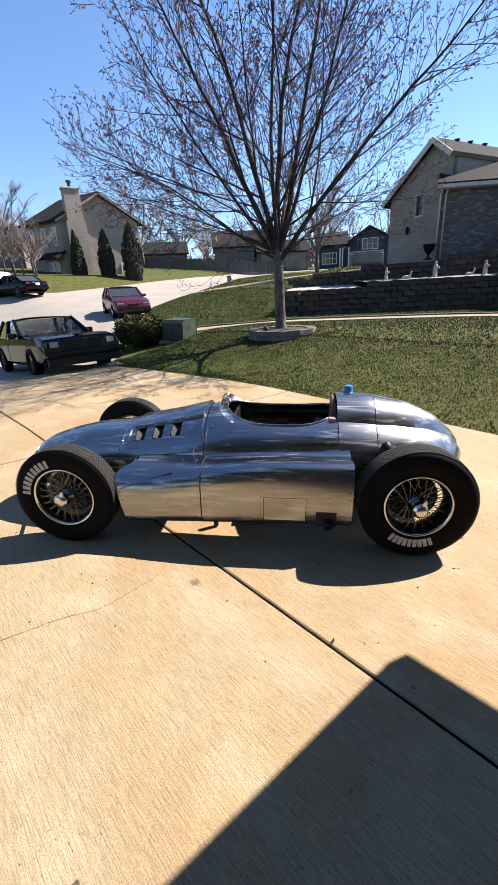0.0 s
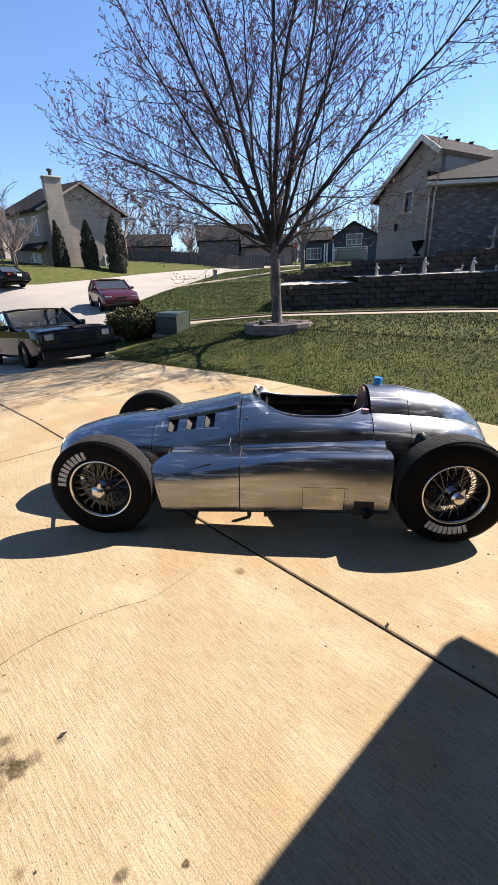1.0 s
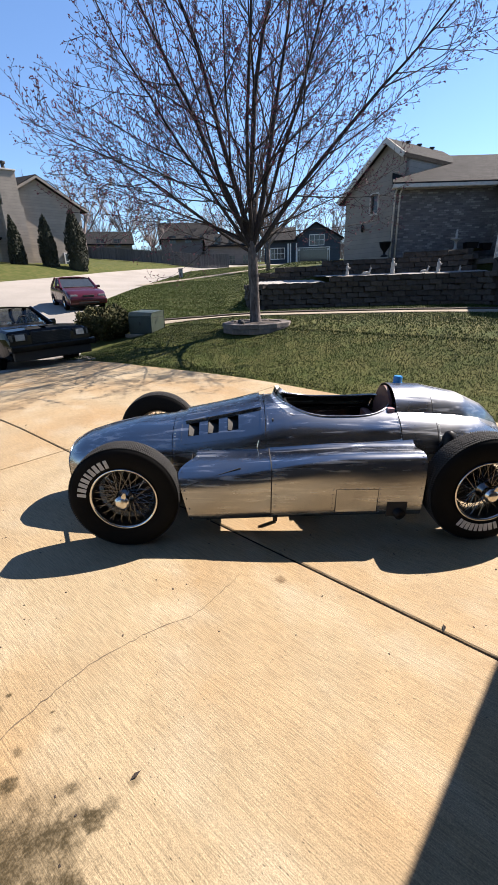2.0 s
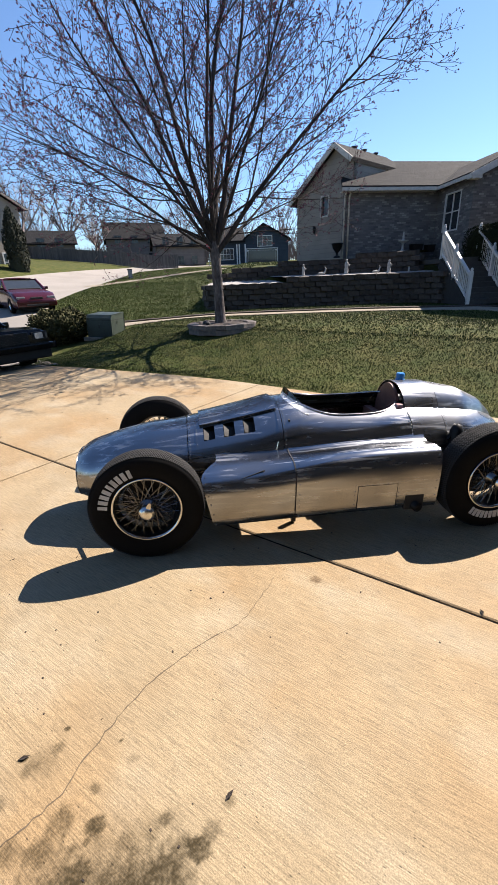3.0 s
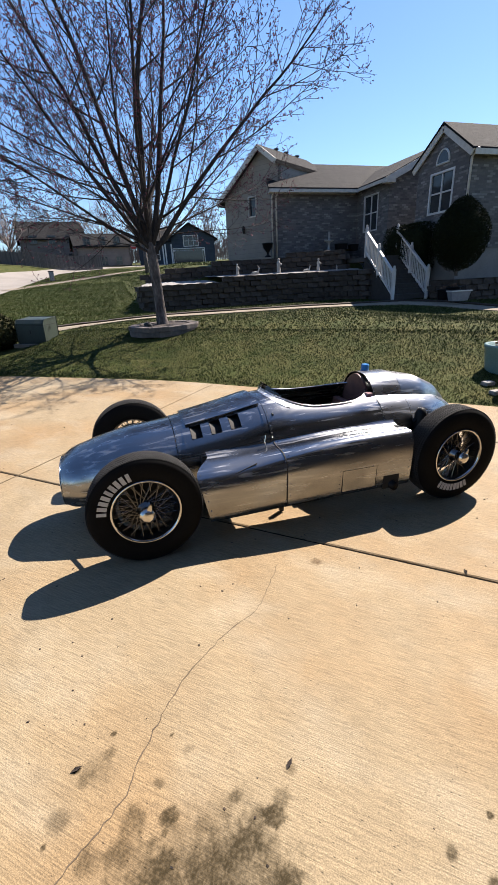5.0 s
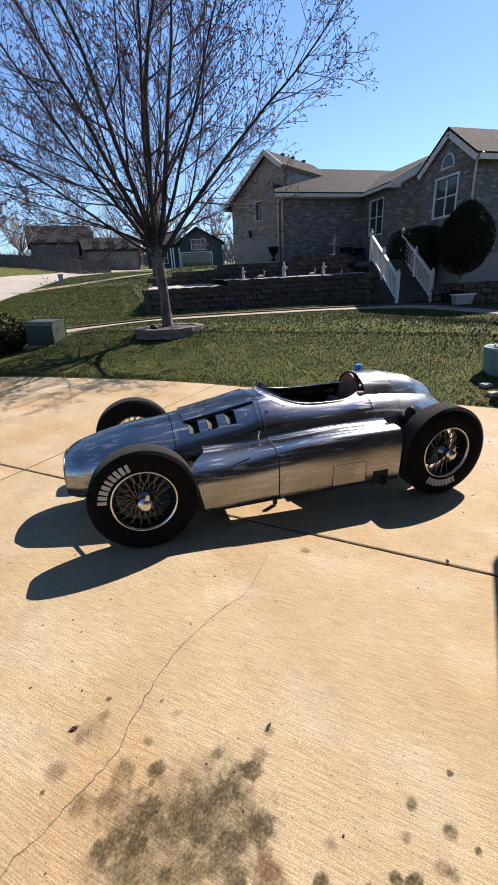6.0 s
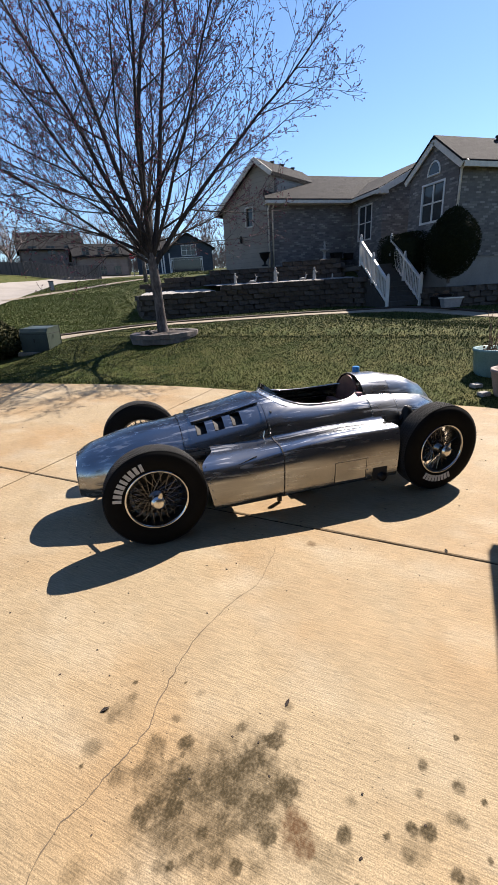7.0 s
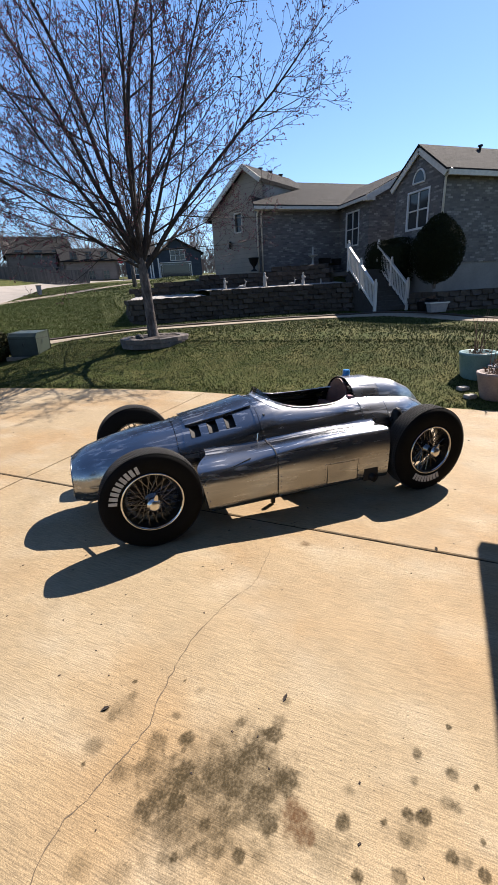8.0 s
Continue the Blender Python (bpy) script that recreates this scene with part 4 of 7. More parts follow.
part("radiator", bm, M_dark, car)

# windscreen: a low clear wrap with a bent metal foot
screen_rows = []
for k in range(17):
    a = radians(-78 + 156 * k / 16)
    y = 0.27 * math.sin(a)
    x = -0.02 - 0.17 * math.cos(a)
    w, mid, top, low = station(x)
    base = mid + (top - mid) * max(0.0, 1 - (abs(y) / w) ** 2.35) ** (1 / 2.35)
    up = 0.075 * math.cos(a) ** 0.7
    screen_rows.append([(x, y, base - 0.004), (x - 0.0 + 0.03 * math.cos(a), y * 0.98, base + up)])
screen = part("windscreen", sheet(screen_rows), M_plex, car, "low clear plastic windscreen", smooth=True)
screen.visible_shadow = False
part("screen_foot", tube([r[0] for r in screen_rows], 0.007, 8), M_alu, car, smooth=True)
part("seat_back", box((0.06, 0.36, 0.40), (0.56, 0, 0.46), 0.025), M_leather, car, "dark padded seat back")
part("seat_cushion", box((0.42, 0.36, 0.08), (0.34, 0, 0.27), 0.025), M_leather, car)
part("shoulder_pad", box((0.05, 0.06, 0.14), (0.625, -0.205, 0.70), 0.02), M_cloth, car, "pink checked cloth pad")
part("dashboard", box((0.02, 0.46, 0.10), (-0.07, 0, 0.69), 0.004), M_black, car)

# ---- the neighbour's brick house, terraces and steps ----
def wall_run(bm, axis, level, thick, lo, hi, z0, z1, openings=()):
    """A wall in the plane axis = level that leaves openings (from, to, bottom, top) free."""
    cuts = sorted({lo, hi, *[v for o in openings for v in o[:2]]})
    for a, b in zip(cuts, cuts[1:]):
        spans = [(z0, z1)]
        for o0, o1, s, e in openings:
            if o0 <= a and b <= o1:
                spans = [(z0, s), (e, z1)]
        for s, e in spans:
            if e - s < 0.001:
                continue
            mid = (a + b) / 2, (s + e) / 2
            if axis == "y":
                box((b - a, thick, e - s), (mid[0], level + thick / 2, mid[1]), bm=bm)
            else:
                box((thick, b - a, e - s), (level + thick / 2, mid[0], mid[1]), bm=bm)


def window(name, parent, axis, level, lo, hi, z0, z1, cols=2, rows=2, deep=0.08, sash=0.06):
    """A sash window with frame, bars and single panes, set into an opening."""
    win = new(name)
    win.parent = parent

    def piece(nm, a0, a1, s, e, d0, d1, mat, up):
        size, mid = (a1 - a0, d1 - d0, e - s), ((a0 + a1) / 2, level + (d0 + d1) / 2, (s + e) / 2)
        if axis == "x":
            size, mid = (d1 - d0, a1 - a0, e - s), (level + (d0 + d1) / 2, (a0 + a1) / 2, (s + e) / 2)
        return part(nm, box(size, mid, 0.004), mat, up)

    w, h = hi - lo, z1 - z0
    for a0, a1, s, e in ((lo, lo + sash, z0, z1), (hi - sash, hi, z0, z1), (lo + sash, hi - sash, z1 - sash, z1), (lo + sash, hi - sash, z0, z0 + sash)):
        piece("frame", a0, a1, s, e, -0.015, deep, M_rail, win)
    for i in range(1, cols):
        a = lo + w * i / cols
        piece("bar", a - sash * 0.4, a + sash * 0.4, z0 + sash, z1 - sash, 0.01, deep - 0.01, M_rail, win)
    for j in range(1, rows):
        s = z0 + h * j / rows
        piece("bar", lo + sash, hi - sash, s - sash * 0.35, s + sash * 0.35, 0.012, deep - 0.012, M_rail, win)
    piece("pane", lo + 0.01, hi - 0.01, z0 + 0.01, z1 - 0.01, 0.045, 0.055, M_pane, win)
    return win


def slope_roof(name, corners, parent, thick=0.16, mat=None):
    """A roof plane with thickness from four corners in order."""
    top = [Vector(c) for c in corners]
    low = [c - Vector((0, 0, thick)) for c in top]
    k = len(top)
    faces = [tuple(range(k)), tuple(range(2 * k - 1, k - 1, -1))] + [(i, (i + 1) % k, k + (i + 1) % k, k + i) for i in range(k)]
    return part(name, mesh(top + low, faces), mat or M_roof, parent)


house = thing("brick_house", "one-storey grey brick house with brown shingle roof, in shade", "house")
bm = bmesh.new()
wall_run(bm, "y", 16.6, 0.25, 6.45, 10.8, 1.9, 5.15)
wall_run(bm, "x", 10.8, 0.25, 14.15, 16.6, 1.6, 5.15, [(14.9, 16.02, 3.36, 4.86)])
wall_run(bm, "y", 14.15, 0.25, 11.05, 14.0, 1.2, 5.15)
prism([(11.05, 5.15), (13.2, 5.15), (13.2, 6.4)], 14.15, 14.4, "y", bm)
GX = 10.65
wall_run(bm, "x", GX, 0.25, 9.75, 12.18, 2.2, 5.15, [(10.32, 11.5, 3.45, 4.78)])
prism([(9.75, 5.15), (12.18, 5.15), (10.96, 6.06)], GX, GX + 0.25, "x", bm)
wall_run(bm, "y", 9.75, 0.25, GX + 0.25, 19.0, 2.2, 5.15)
wall_run(bm, "y", 12.1, 0.25, GX + 0.25, 14.0, 1.2, 5.15)
part("brick_wall", bm, M_brick, house)
bm = bmesh.new()
wall_run(bm, "x", GX + 0.02, 0.22, 9.78, 12.16, 0.5, 2.2)
wall_run(bm, "y", 9.78, 0.22, GX + 0.24, 19.0, 0.5, 2.2, [(14.6, 15.3, 1.3, 2.1)])
part("basement_wall", bm, M_basement, house, "pale painted basement wall")
window("window", house, "x", 10.8, 14.9, 16.02, 3.36, 4.86)
window("window", house, "x", GX, 10.32, 11.5, 3.45, 4.78, sash=0.07)
window("window", house, "y", 9.78, 14.6, 15.3, 1.3, 2.1, 1, 1)
fan_rows = [(GX - 0.012, 10.93 + 0.3 * math.cos(math.pi * k / 14), 5.0 + 0.42 * math.sin(math.pi * k / 14)) for k in range(15)]
bm = bmesh.new()
tube(fan_rows + [fan_rows[0]], 0.035, 6, bm)
part("arched_frame", bm, M_rail, house)
part("arched_pane", prism([(y, z) for _, y, z in fan_rows], GX - 0.02, GX + 0.02, "x"), M_pane, house)

# corner boards, eaves and roofs
for x0, y0 in ((6.42, 16.57), (6.62, 16.55)):
    part("downspout", tube([(x0, y0, 2.4), (x0, y0, 4.9), (x0 + 0.02, y0 - 0.2, 5.1)], 0.04, 8), M_trim, house, smooth=True)
part("downspout", tube([(GX + 0.05, 9.70, 1.6), (GX + 0.05, 9.70, 4.9), (GX + 0.05, 9.45, 5.1)], 0.04, 8), M_trim, house, smooth=True)
slope_roof("roof", [(6.15, 16.2, 5.25), (10.6, 16.2, 5.25), (15.5, 20.1, 7.05), (7.35, 20.1, 7.05)], house)
slope_roof("roof", [(10.55, 16.2, 5.25), (10.45, 13.85, 5.25), (13.2, 13.85, 6.52), (13.2, 20.1, 6.52)], house, 0.1)
slope_roof("roof", [(7.4, 20.1, 7.05), (15.5, 20.1, 7.05), (15.5, 25.0, 5.25), (7.4, 25.0, 5.25)], house)
slope_roof("roof", [(GX - 0.14, 9.5, 5.14), (19.2, 9.5, 5.14), (19.2, 10.96, 6.20), (GX - 0.14, 10.96, 6.20)], house, 0.07)
slope_roof("roof", [(GX - 0.14, 12.42, 5.14), (GX - 0.14, 10.96, 6.20), (19.2, 10.96, 6.20), (19.2, 12.42, 5.14)], house, 0.07)


def board(a, b, w, h, parent, name="fascia", mat=None):
    a, b = Vector(a), Vector(b)
    m = Matrix.Translation((a + b) / 2) @ (b - a).to_track_quat("X", "Z").to_matrix().to_4x4()
    bm = box(((b - a).length, w, h), (0, 0, 0), 0.006)
    bm.transform(m)
    return part(name, bm, mat or M_trim, parent)


board((6.15, 16.17, 5.12), (10.55, 16.17, 5.12), 0.05, 0.13, house)
board((10.48, 16.2, 5.12), (10.42, 13.83, 5.12), 0.05, 0.13, house)
board((10.42, 13.82, 5.08), (13.2, 13.82, 6.34), 0.05, 0.24, house)
board((10.4, 13.95, 5.07), (10.85, 13.95, 5.07), 0.28, 0.12, house, "eave_return")
board((GX - 0.09, 9.54, 4.99), (GX - 0.09, 10.96, 6.02), 0.05, 0.20, house, "rake_board")
board((GX - 0.09, 12.38, 4.99), (GX - 0.09, 10.96, 6.02), 0.05, 0.20, house, "rake_board")
board((GX - 0.05, 9.48, 5.00), (19.2, 9.48, 5.00), 0.05, 0.16, house)
board((6.2, 16.4, 5.06), (10.5, 16.4, 5.06), 0.4, 0.03, house, "soffit")
for x in (13.2, 14.6, 16.0):
    part("roof_vent", lathe([(0.0, 0.22), (0.16, 0.2), (0.17, 0.1), (0.09, 0.08), (0.09, -0.1)], 16), M_black, house).matrix_basis = Matrix.Translation((x, 10.8, 6.14)) @ Matrix.Scale(0.5, 4)

# beige gable block that meets the brick wing at an angle
beige = thing("beige_house_wing", "beige sided gable wing with small dark window", "house wing")
BD, BN = Vector((-0.545, 0.838, 0)), Vector((-0.838, -0.545, 0))
BO = Vector((6.75, 17.25, 0))


def on_gable(s, z, out=0.0):
    p = BO + BD * s + BN * out
    return (p.x, p.y, z)


outline = [(-0.3, 1.9), (2.95, 1.9), (2.95, 5.32), (0.62, 7.05), (-0.3, 6.4)]
win_s = (1.02, 1.42, 4.42, 5.2)
bm = bmesh.new()


def gable_piece(bm, pts):
    a = [bm.verts.new(on_gable(s, z, 0)) for s, z in pts]
    b = [bm.verts.new(on_gable(s, z, -0.25)) for s, z in pts]
    k = len(pts)
    fs = [bm.faces.new(a), bm.faces.new(b[::-1])] + [bm.faces.new((a[i], b[i], b[(i + 1) % k], a[(i + 1) % k])) for i in range(k)]
    bmesh.ops.recalc_face_normals(bm, faces=fs)


s0, s1, w0, w1 = win_s
gable_piece(bm, [(-0.3, 1.9), (s0, 1.9), (s0, 6.84), (0.62, 7.05), (-0.3, 6.4)])
gable_piece(bm, [(s1, 1.9), (2.95, 1.9), (2.95, 5.32), (s1, 6.52)])
gable_piece(bm, [(s0, 1.9), (s1, 1.9), (s1, w0), (s0, w0)])
gable_piece(bm, [(s0, w1), (s1, w1), (s1, 6.52), (s0, 6.84)])
part("siding_wall", bm, M_siding, beige)
bm = bmesh.new()
gable_piece(bm, [(s0, w0), (s1, w0), (s1, w1), (s0, w1)])
bm.transform(Matrix.Translation(BN * -0.1))
part("window_pane", bm, M_pane, beige)
for a, b in (((s0 - 0.03, w0 - 0.03), (s1 + 0.03, w0 - 0.03)), ((s0 - 0.03, w1 + 0.03), (s1 + 0.03, w1 + 0.03)), ((s0 - 0.03, w0), (s0 - 0.03, w1)), ((s1 + 0.03, w0), (s1 + 0.03, w1))):
    board(on_gable(*a, 0.01), on_gable(*b, 0.01), 0.05, 0.06, beige, "window_trim")
back = Vector((0.838, 0.545, 0)) * 4.2
pk, le, ri = Vector(on_gable(0.62, 7.17, 0.25)), Vector(on_gable(3.25, 5.2, 0.3)), Vector(on_gable(-0.35, 6.45, 0.25))
slope_roof("roof", [pk, le, le + back * 1.3, pk + back], beige)
slope_roof("roof", [pk, pk + back, ri + back * 1.2, ri], beige)
side_a, side_b = Vector(on_gable(-0.3, 0, 0)), Vector(on_gable(-0.3, 0, 0)) + back
part("siding_wall", prism([(side_a.x, side_a.y), (side_b.x, side_b.y), (side_b.x - 0.1, side_b.y + 0.2), (side_a.x - 0.1, side_a.y + 0.2)], 4.6, 6.36), M_siding, beige)
board(pk - Vector((0, 0, 0.1)), le - Vector((0, 0, 0.1)), 0.05, 0.2, beige, "rake_board")
board(pk - Vector((0, 0, 0.1)), ri - Vector((0, 0, 0.1)), 0.05, 0.2, beige, "rake_board")
for f in (0.35, 0.55, 0.78):
    p = pk + back * f
    part("roof_vent", box((0.2, 0.16, 0.07), (p.x, p.y, p.z + 0.03), 0.02), M_dark, beige)
part("wall_lantern", lathe([(0.0, 0.3), (0.05, 0.28), (0.08, 0.18), (0.06, 0.0), (0.03, -0.05), (0.0, -0.05)], 10), M_black, beige).location = on_gable(1.75, 3.75, 0.1)

# retaining walls of split-face blocks
rng = random.Random(11)
block_meshes = []
for i in range(7):
    bm = box((0.43, 0.28, 0.192), (0, 0, 0), 0.028)
    for v in bm.verts:
        v.co += Vector((rng.gauss(0, 0.007), rng.gauss(0, 0.02) if v.co.y < 0 else 0, rng.gauss(0, 0.004)))
    me = bpy.data.meshes.new("block")
    bm.to_mesh(me)
    bm.free()
    me.materials.append(M_block)
    block_meshes.append(me)


def walk_line(points, step, start=0.0):
    """Places and headings every step along a line."""
    out, left = [], start
    for (ax, ay), (bx, by) in zip(points, points[1:]):
        a, b = Vector((ax, ay)), Vector((bx, by))
        length = (b - a).length
        d = (b - a) / length
        while left <= length:
            out.append((a + d * left, math.atan2(d.y, d.x)))
            left += step
        left -= length
    return out


def block_wall(name, label, points, base, top_of):
    w = thing(name, label, "retaining wall", kind="structure")
    for c in range(9):
        z = base + 0.1 + c * 0.2
        for p, a in walk_line(points, 0.445, 0.22 * (c % 2)):
            if z + 0.1 > top_of(p.x) + 0.02:
                continue
            ob = new("block", rng.choice(block_meshes))
            ob.parent = w
            ob.matrix_local = Matrix.Translation((p.x - math.sin(a) * c * -0.012, p.y + math.cos(a) * c * 0.012 + rng.gauss(0, 0.006), z)) @ Matrix.Rotation(a, 4, "Z")
    return w


LOWER = [(0.15, 15.6), (0.25, 14.9), (0.7, 14.35), (3.2, 14.05), (6.5, 13.75), (8.2, 13.25), (8.72, 12.5), (8.66, 11.9)]
UPPER = [(0.5, 16.6), (2.6, 16.0), (5.1, 15.7), (8.0, 15.0), (8.6, 14.5), (8.85, 13.9)]
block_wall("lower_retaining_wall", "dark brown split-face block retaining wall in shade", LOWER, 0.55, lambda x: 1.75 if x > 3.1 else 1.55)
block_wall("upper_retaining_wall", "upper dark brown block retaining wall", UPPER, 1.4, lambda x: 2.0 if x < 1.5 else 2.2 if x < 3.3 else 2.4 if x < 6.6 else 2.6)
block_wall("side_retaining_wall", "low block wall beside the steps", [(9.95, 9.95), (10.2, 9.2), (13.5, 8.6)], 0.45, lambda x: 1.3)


def fill(name, label, front, back_line, z0, z1, mat, back_rise=0.0):
    bm = bmesh.new()
    rows = []
    for i in range(41):
        (ax, ay), (bx, by) = between(front, i / 40), between(back_line, i / 40)
        z = z0 + (z1 - z0) * i / 40
        rows.append([(ax + (bx - ax) * k / 6, ay + (by - ay) * k / 6, z + back_rise * k / 6 + 0.015 * math.sin(i * 1.7 + k)) for k in range(7)])
    sheet(rows, bm=bm)
    bmesh.ops.recalc_face_normals(bm, faces=bm.faces)
    return tagged(part(name, bm, mat, smooth=True), label, "terrace", kind="structure")


def shifted(pts, d):
    return [(x, y + d) for x, y in pts]


fill("terrace_bed_low", "white gravel terrace bed", shifted([(0.15, 15.3), (0.7, 14.35), (3.15, 14.05)], 0.12), shifted([(0.5, 16.6), (1.6, 16.2), (2.9, 15.95)], 0), 1.55, 1.55, M_gravel, 0.13)
fill("terrace_bed_high", "white gravel terrace bed with statues", shifted([(3.2, 14.05), (6.5, 13.75), (8.2, 13.25), (8.72, 12.5)], 0.12), shifted([(2.9, 15.95), (5.1, 15.7), (8.3, 14.75), (9.0, 13.9)], 0), 1.745, 1.745, M_gravel, 0.075)
fill("terrace_lawn", "strip of lawn above the upper wall", shifted(UPPER, 0.1), [(1.0, 20.0), (3.5, 19.5), (6.0, 17.4), (9.0, 16.7), (10.6, 16.5)], 1.99, 2.60, M_soil, 0.05)

# steps with white rails
steps = thing("garden_steps", "dark concrete steps with white turned-baluster rails", "steps", pose(8.47, 10.25, 0, 0, 0, -7) @ pose(-8.47, -10.25, 0))
SX0, SX1, SY0, SZ0, RISE, RUN, COUNT = 8.47, 9.78, 10.25, 0.66, 0.17, 0.25, 9
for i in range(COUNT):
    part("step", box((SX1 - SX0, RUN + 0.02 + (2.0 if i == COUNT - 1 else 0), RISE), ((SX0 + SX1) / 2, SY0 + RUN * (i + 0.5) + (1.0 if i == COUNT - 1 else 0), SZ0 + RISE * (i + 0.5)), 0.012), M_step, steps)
for x in (SX0 - 0.02, SX1 + 0.02):
    part("stringer", prism([(SY0 - 0.05, SZ0 - 0.2), (SY0 + RUN * COUNT, SZ0 - 0.2), (SY0 + RUN * COUNT, SZ0 + RISE * COUNT), (SY0 - 0.05, SZ0 + 0.1)], x - 0.03, x + 0.03, "x"), M_stringer, steps)
rail_end = RUN * COUNT
for x in (SX0, SX1):
    for y in (SY0 - 0.02, SY0 + rail_end * 0.52, SY0 + rail_end):
        z = SZ0 + RISE * COUNT * max(0, (y - SY0)) / rail_end
        post = box((0.1, 0.1, 1.05), (x, y, z + 0.48), 0.012)
        lathe([(0.0, 1.13), (0.03, 1.12), (0.045, 1.08), (0.035, 1.045), (0.055, 1.03), (0.055, 1.0)], 10, "z", post).verts.ensure_lookup_table()
        for v in post.verts:
            if (v.co.x**2 + v.co.y**2) < 0.02 and 0.99 < v.co.z < 1.2:
                v.co += Vector((x, y, z))
        part("newel_post", post, M_rail, steps)
    a, b = Vector((x, SY0, SZ0 + 0.88)), Vector((x, SY0 + rail_end, SZ0 + RISE * COUNT + 0.88))
    board(a, b, 0.09, 0.07, steps, "handrail", M_rail)
    board(a - Vector((0, 0, 0.72)), b - Vector((0, 0, 0.72)), 0.05, 0.07, steps, "bottom_rail", M_rail)
    for k in range(1, 20):
        p = a.lerp(b, k / 20)
        part("baluster", box((0.032, 0.032, 0.70), (p.x, p.y, p.z - 0.37)), M_rail, steps)


# small garden statues as plain upright and lying shapes
def statue(x, y, z, height, label, lying=False):
    bm = bmesh.new()
    if not lying:
        lathe([(0.0, 0.0), (0.16, 0.0), (0.17, 0.08), (0.13, 0.12), (0.15, 0.3), (0.12, 0.5), (0.14, 0.68), (0.10, 0.78), (0.05, 0.82), (0.085, 0.9), (0.07, 0.98), (0.0, 1.0)], 12, "z", bm)
        lathe([(0.0, 0.52), (0.09, 0.54), (0.10, 0.66), (0.0, 0.68)], 8, "z", bm)
        for v in list(bm.verts)[-32:]:
            v.co.x += 0.17
    else:
        tube([(-0.5, 0, 0.12), (-0.3, 0, 0.2), (0.1, 0, 0.22), (0.35, 0, 0.24), (0.45, 0, 0.45), (0.5, 0, 0.7), (0.62, 0, 0.72)], [0.05, 0.14, 0.16, 0.14, 0.08, 0.1, 0.04], 8, bm)
        tube([(0.5, 0, 0.75), (0.4, 0.1, 1.0)], [0.02, 0.01], 5, bm)
        tube([(0.3, 0.1, 0.12), (0.65, 0.15, 0.04)], [0.05, 0.03], 5, bm)
    bm.transform(Matrix.Diagonal((height, height, height, 1)))
    ob = part("garden_statue", bm, M_stone, smooth=True)
    ob.location = (x, y, z)
    return tagged(ob, label, "statue", "statues on the terrace")


for x, y, h, lying, label in ((4.05, 14.55, 0.44, False, "small pale stone statue holding a bowl"), (4.8, 14.5, 0.34, True, "small pale stone lying deer statue"), (5.85, 14.5, 0.58, False, "tallest pale stone statue holding a basket"),
                              (7.0, 14.2, 0.32, True, "pale stone lying deer statue on gravel"), (7.5, 14.1, 0.5, False, "plain pale stone statue"), (8.1, 13.6, 0.22, False, "tiny pale stone statue")):
    statue(x, y, 1.77, h, label, lying)
bm = lathe([(0.0, 0.0), (0.22, 0.0), (0.22, 0.08), (0.1, 0.14), (0.08, 0.5), (0.12, 0.6), (0.36, 0.7), (0.38, 0.76), (0.1, 0.74), (0.07, 0.9), (0.1, 1.0), (0.05, 1.15), (0.08, 1.25), (0.0, 1.35)], 16)
bath = tagged(part("bird_bath", bm, M_stone, smooth=True), "tall pale stone fountain on the upper lawn", "fountain")
bath.location = (8.95, 15.9, 2.62)
bath.scale = (0.62, 0.62, 0.62)
urn = tagged(part("garden_urn", lathe([(0.0, 0.0), (0.2, 0.0), (0.2, 0.06), (0.07, 0.12), (0.07, 0.25), (0.26, 0.5), (0.32, 0.72), (0.36, 0.75), (0.34, 0.78), (0.0, 0.74)], 16), M_black, smooth=True), "black urn planter on the upper lawn", "planter")
urn.location = (6.1, 16.4, 2.5)
urn.scale = (0.75, 0.75, 0.75)
for (x, y, z, w, d, h) in ((9.7, 16.1, 2.6, 0.5, 0.35, 0.35), (10.3, 16.0, 2.6, 0.4, 0.3, 0.3)):
    bm = box((w, d, h), (0, 0, h / 2), 0.03)
    for v in bm.verts:
        v.co.xy *= 0.85 + 0.2 * v.co.z / h
    ob = tagged(part("trough_planter", bm, M_black), "dark trough planter by the brick wall", "planter")
    ob.location = (x, y, z)

# ---- own garage behind the camera: its eave shades the drive ----
garage = thing("garage", "beige garage whose eave shades the driveway", "garage")
CORNER = Vector((0.86, -1.46, 0)) + Vector((SUN_DIR.x, SUN_DIR.y, 0)) / SUN_DIR.z * 2.75
D1, D2 = Vector((-0.705, -0.709, 0)), Vector((0.78, -0.625, 0))


def on_garage(a, b, z):
    p = CORNER + D1 * a + D2 * b
    return Vector((p.x, p.y, z))


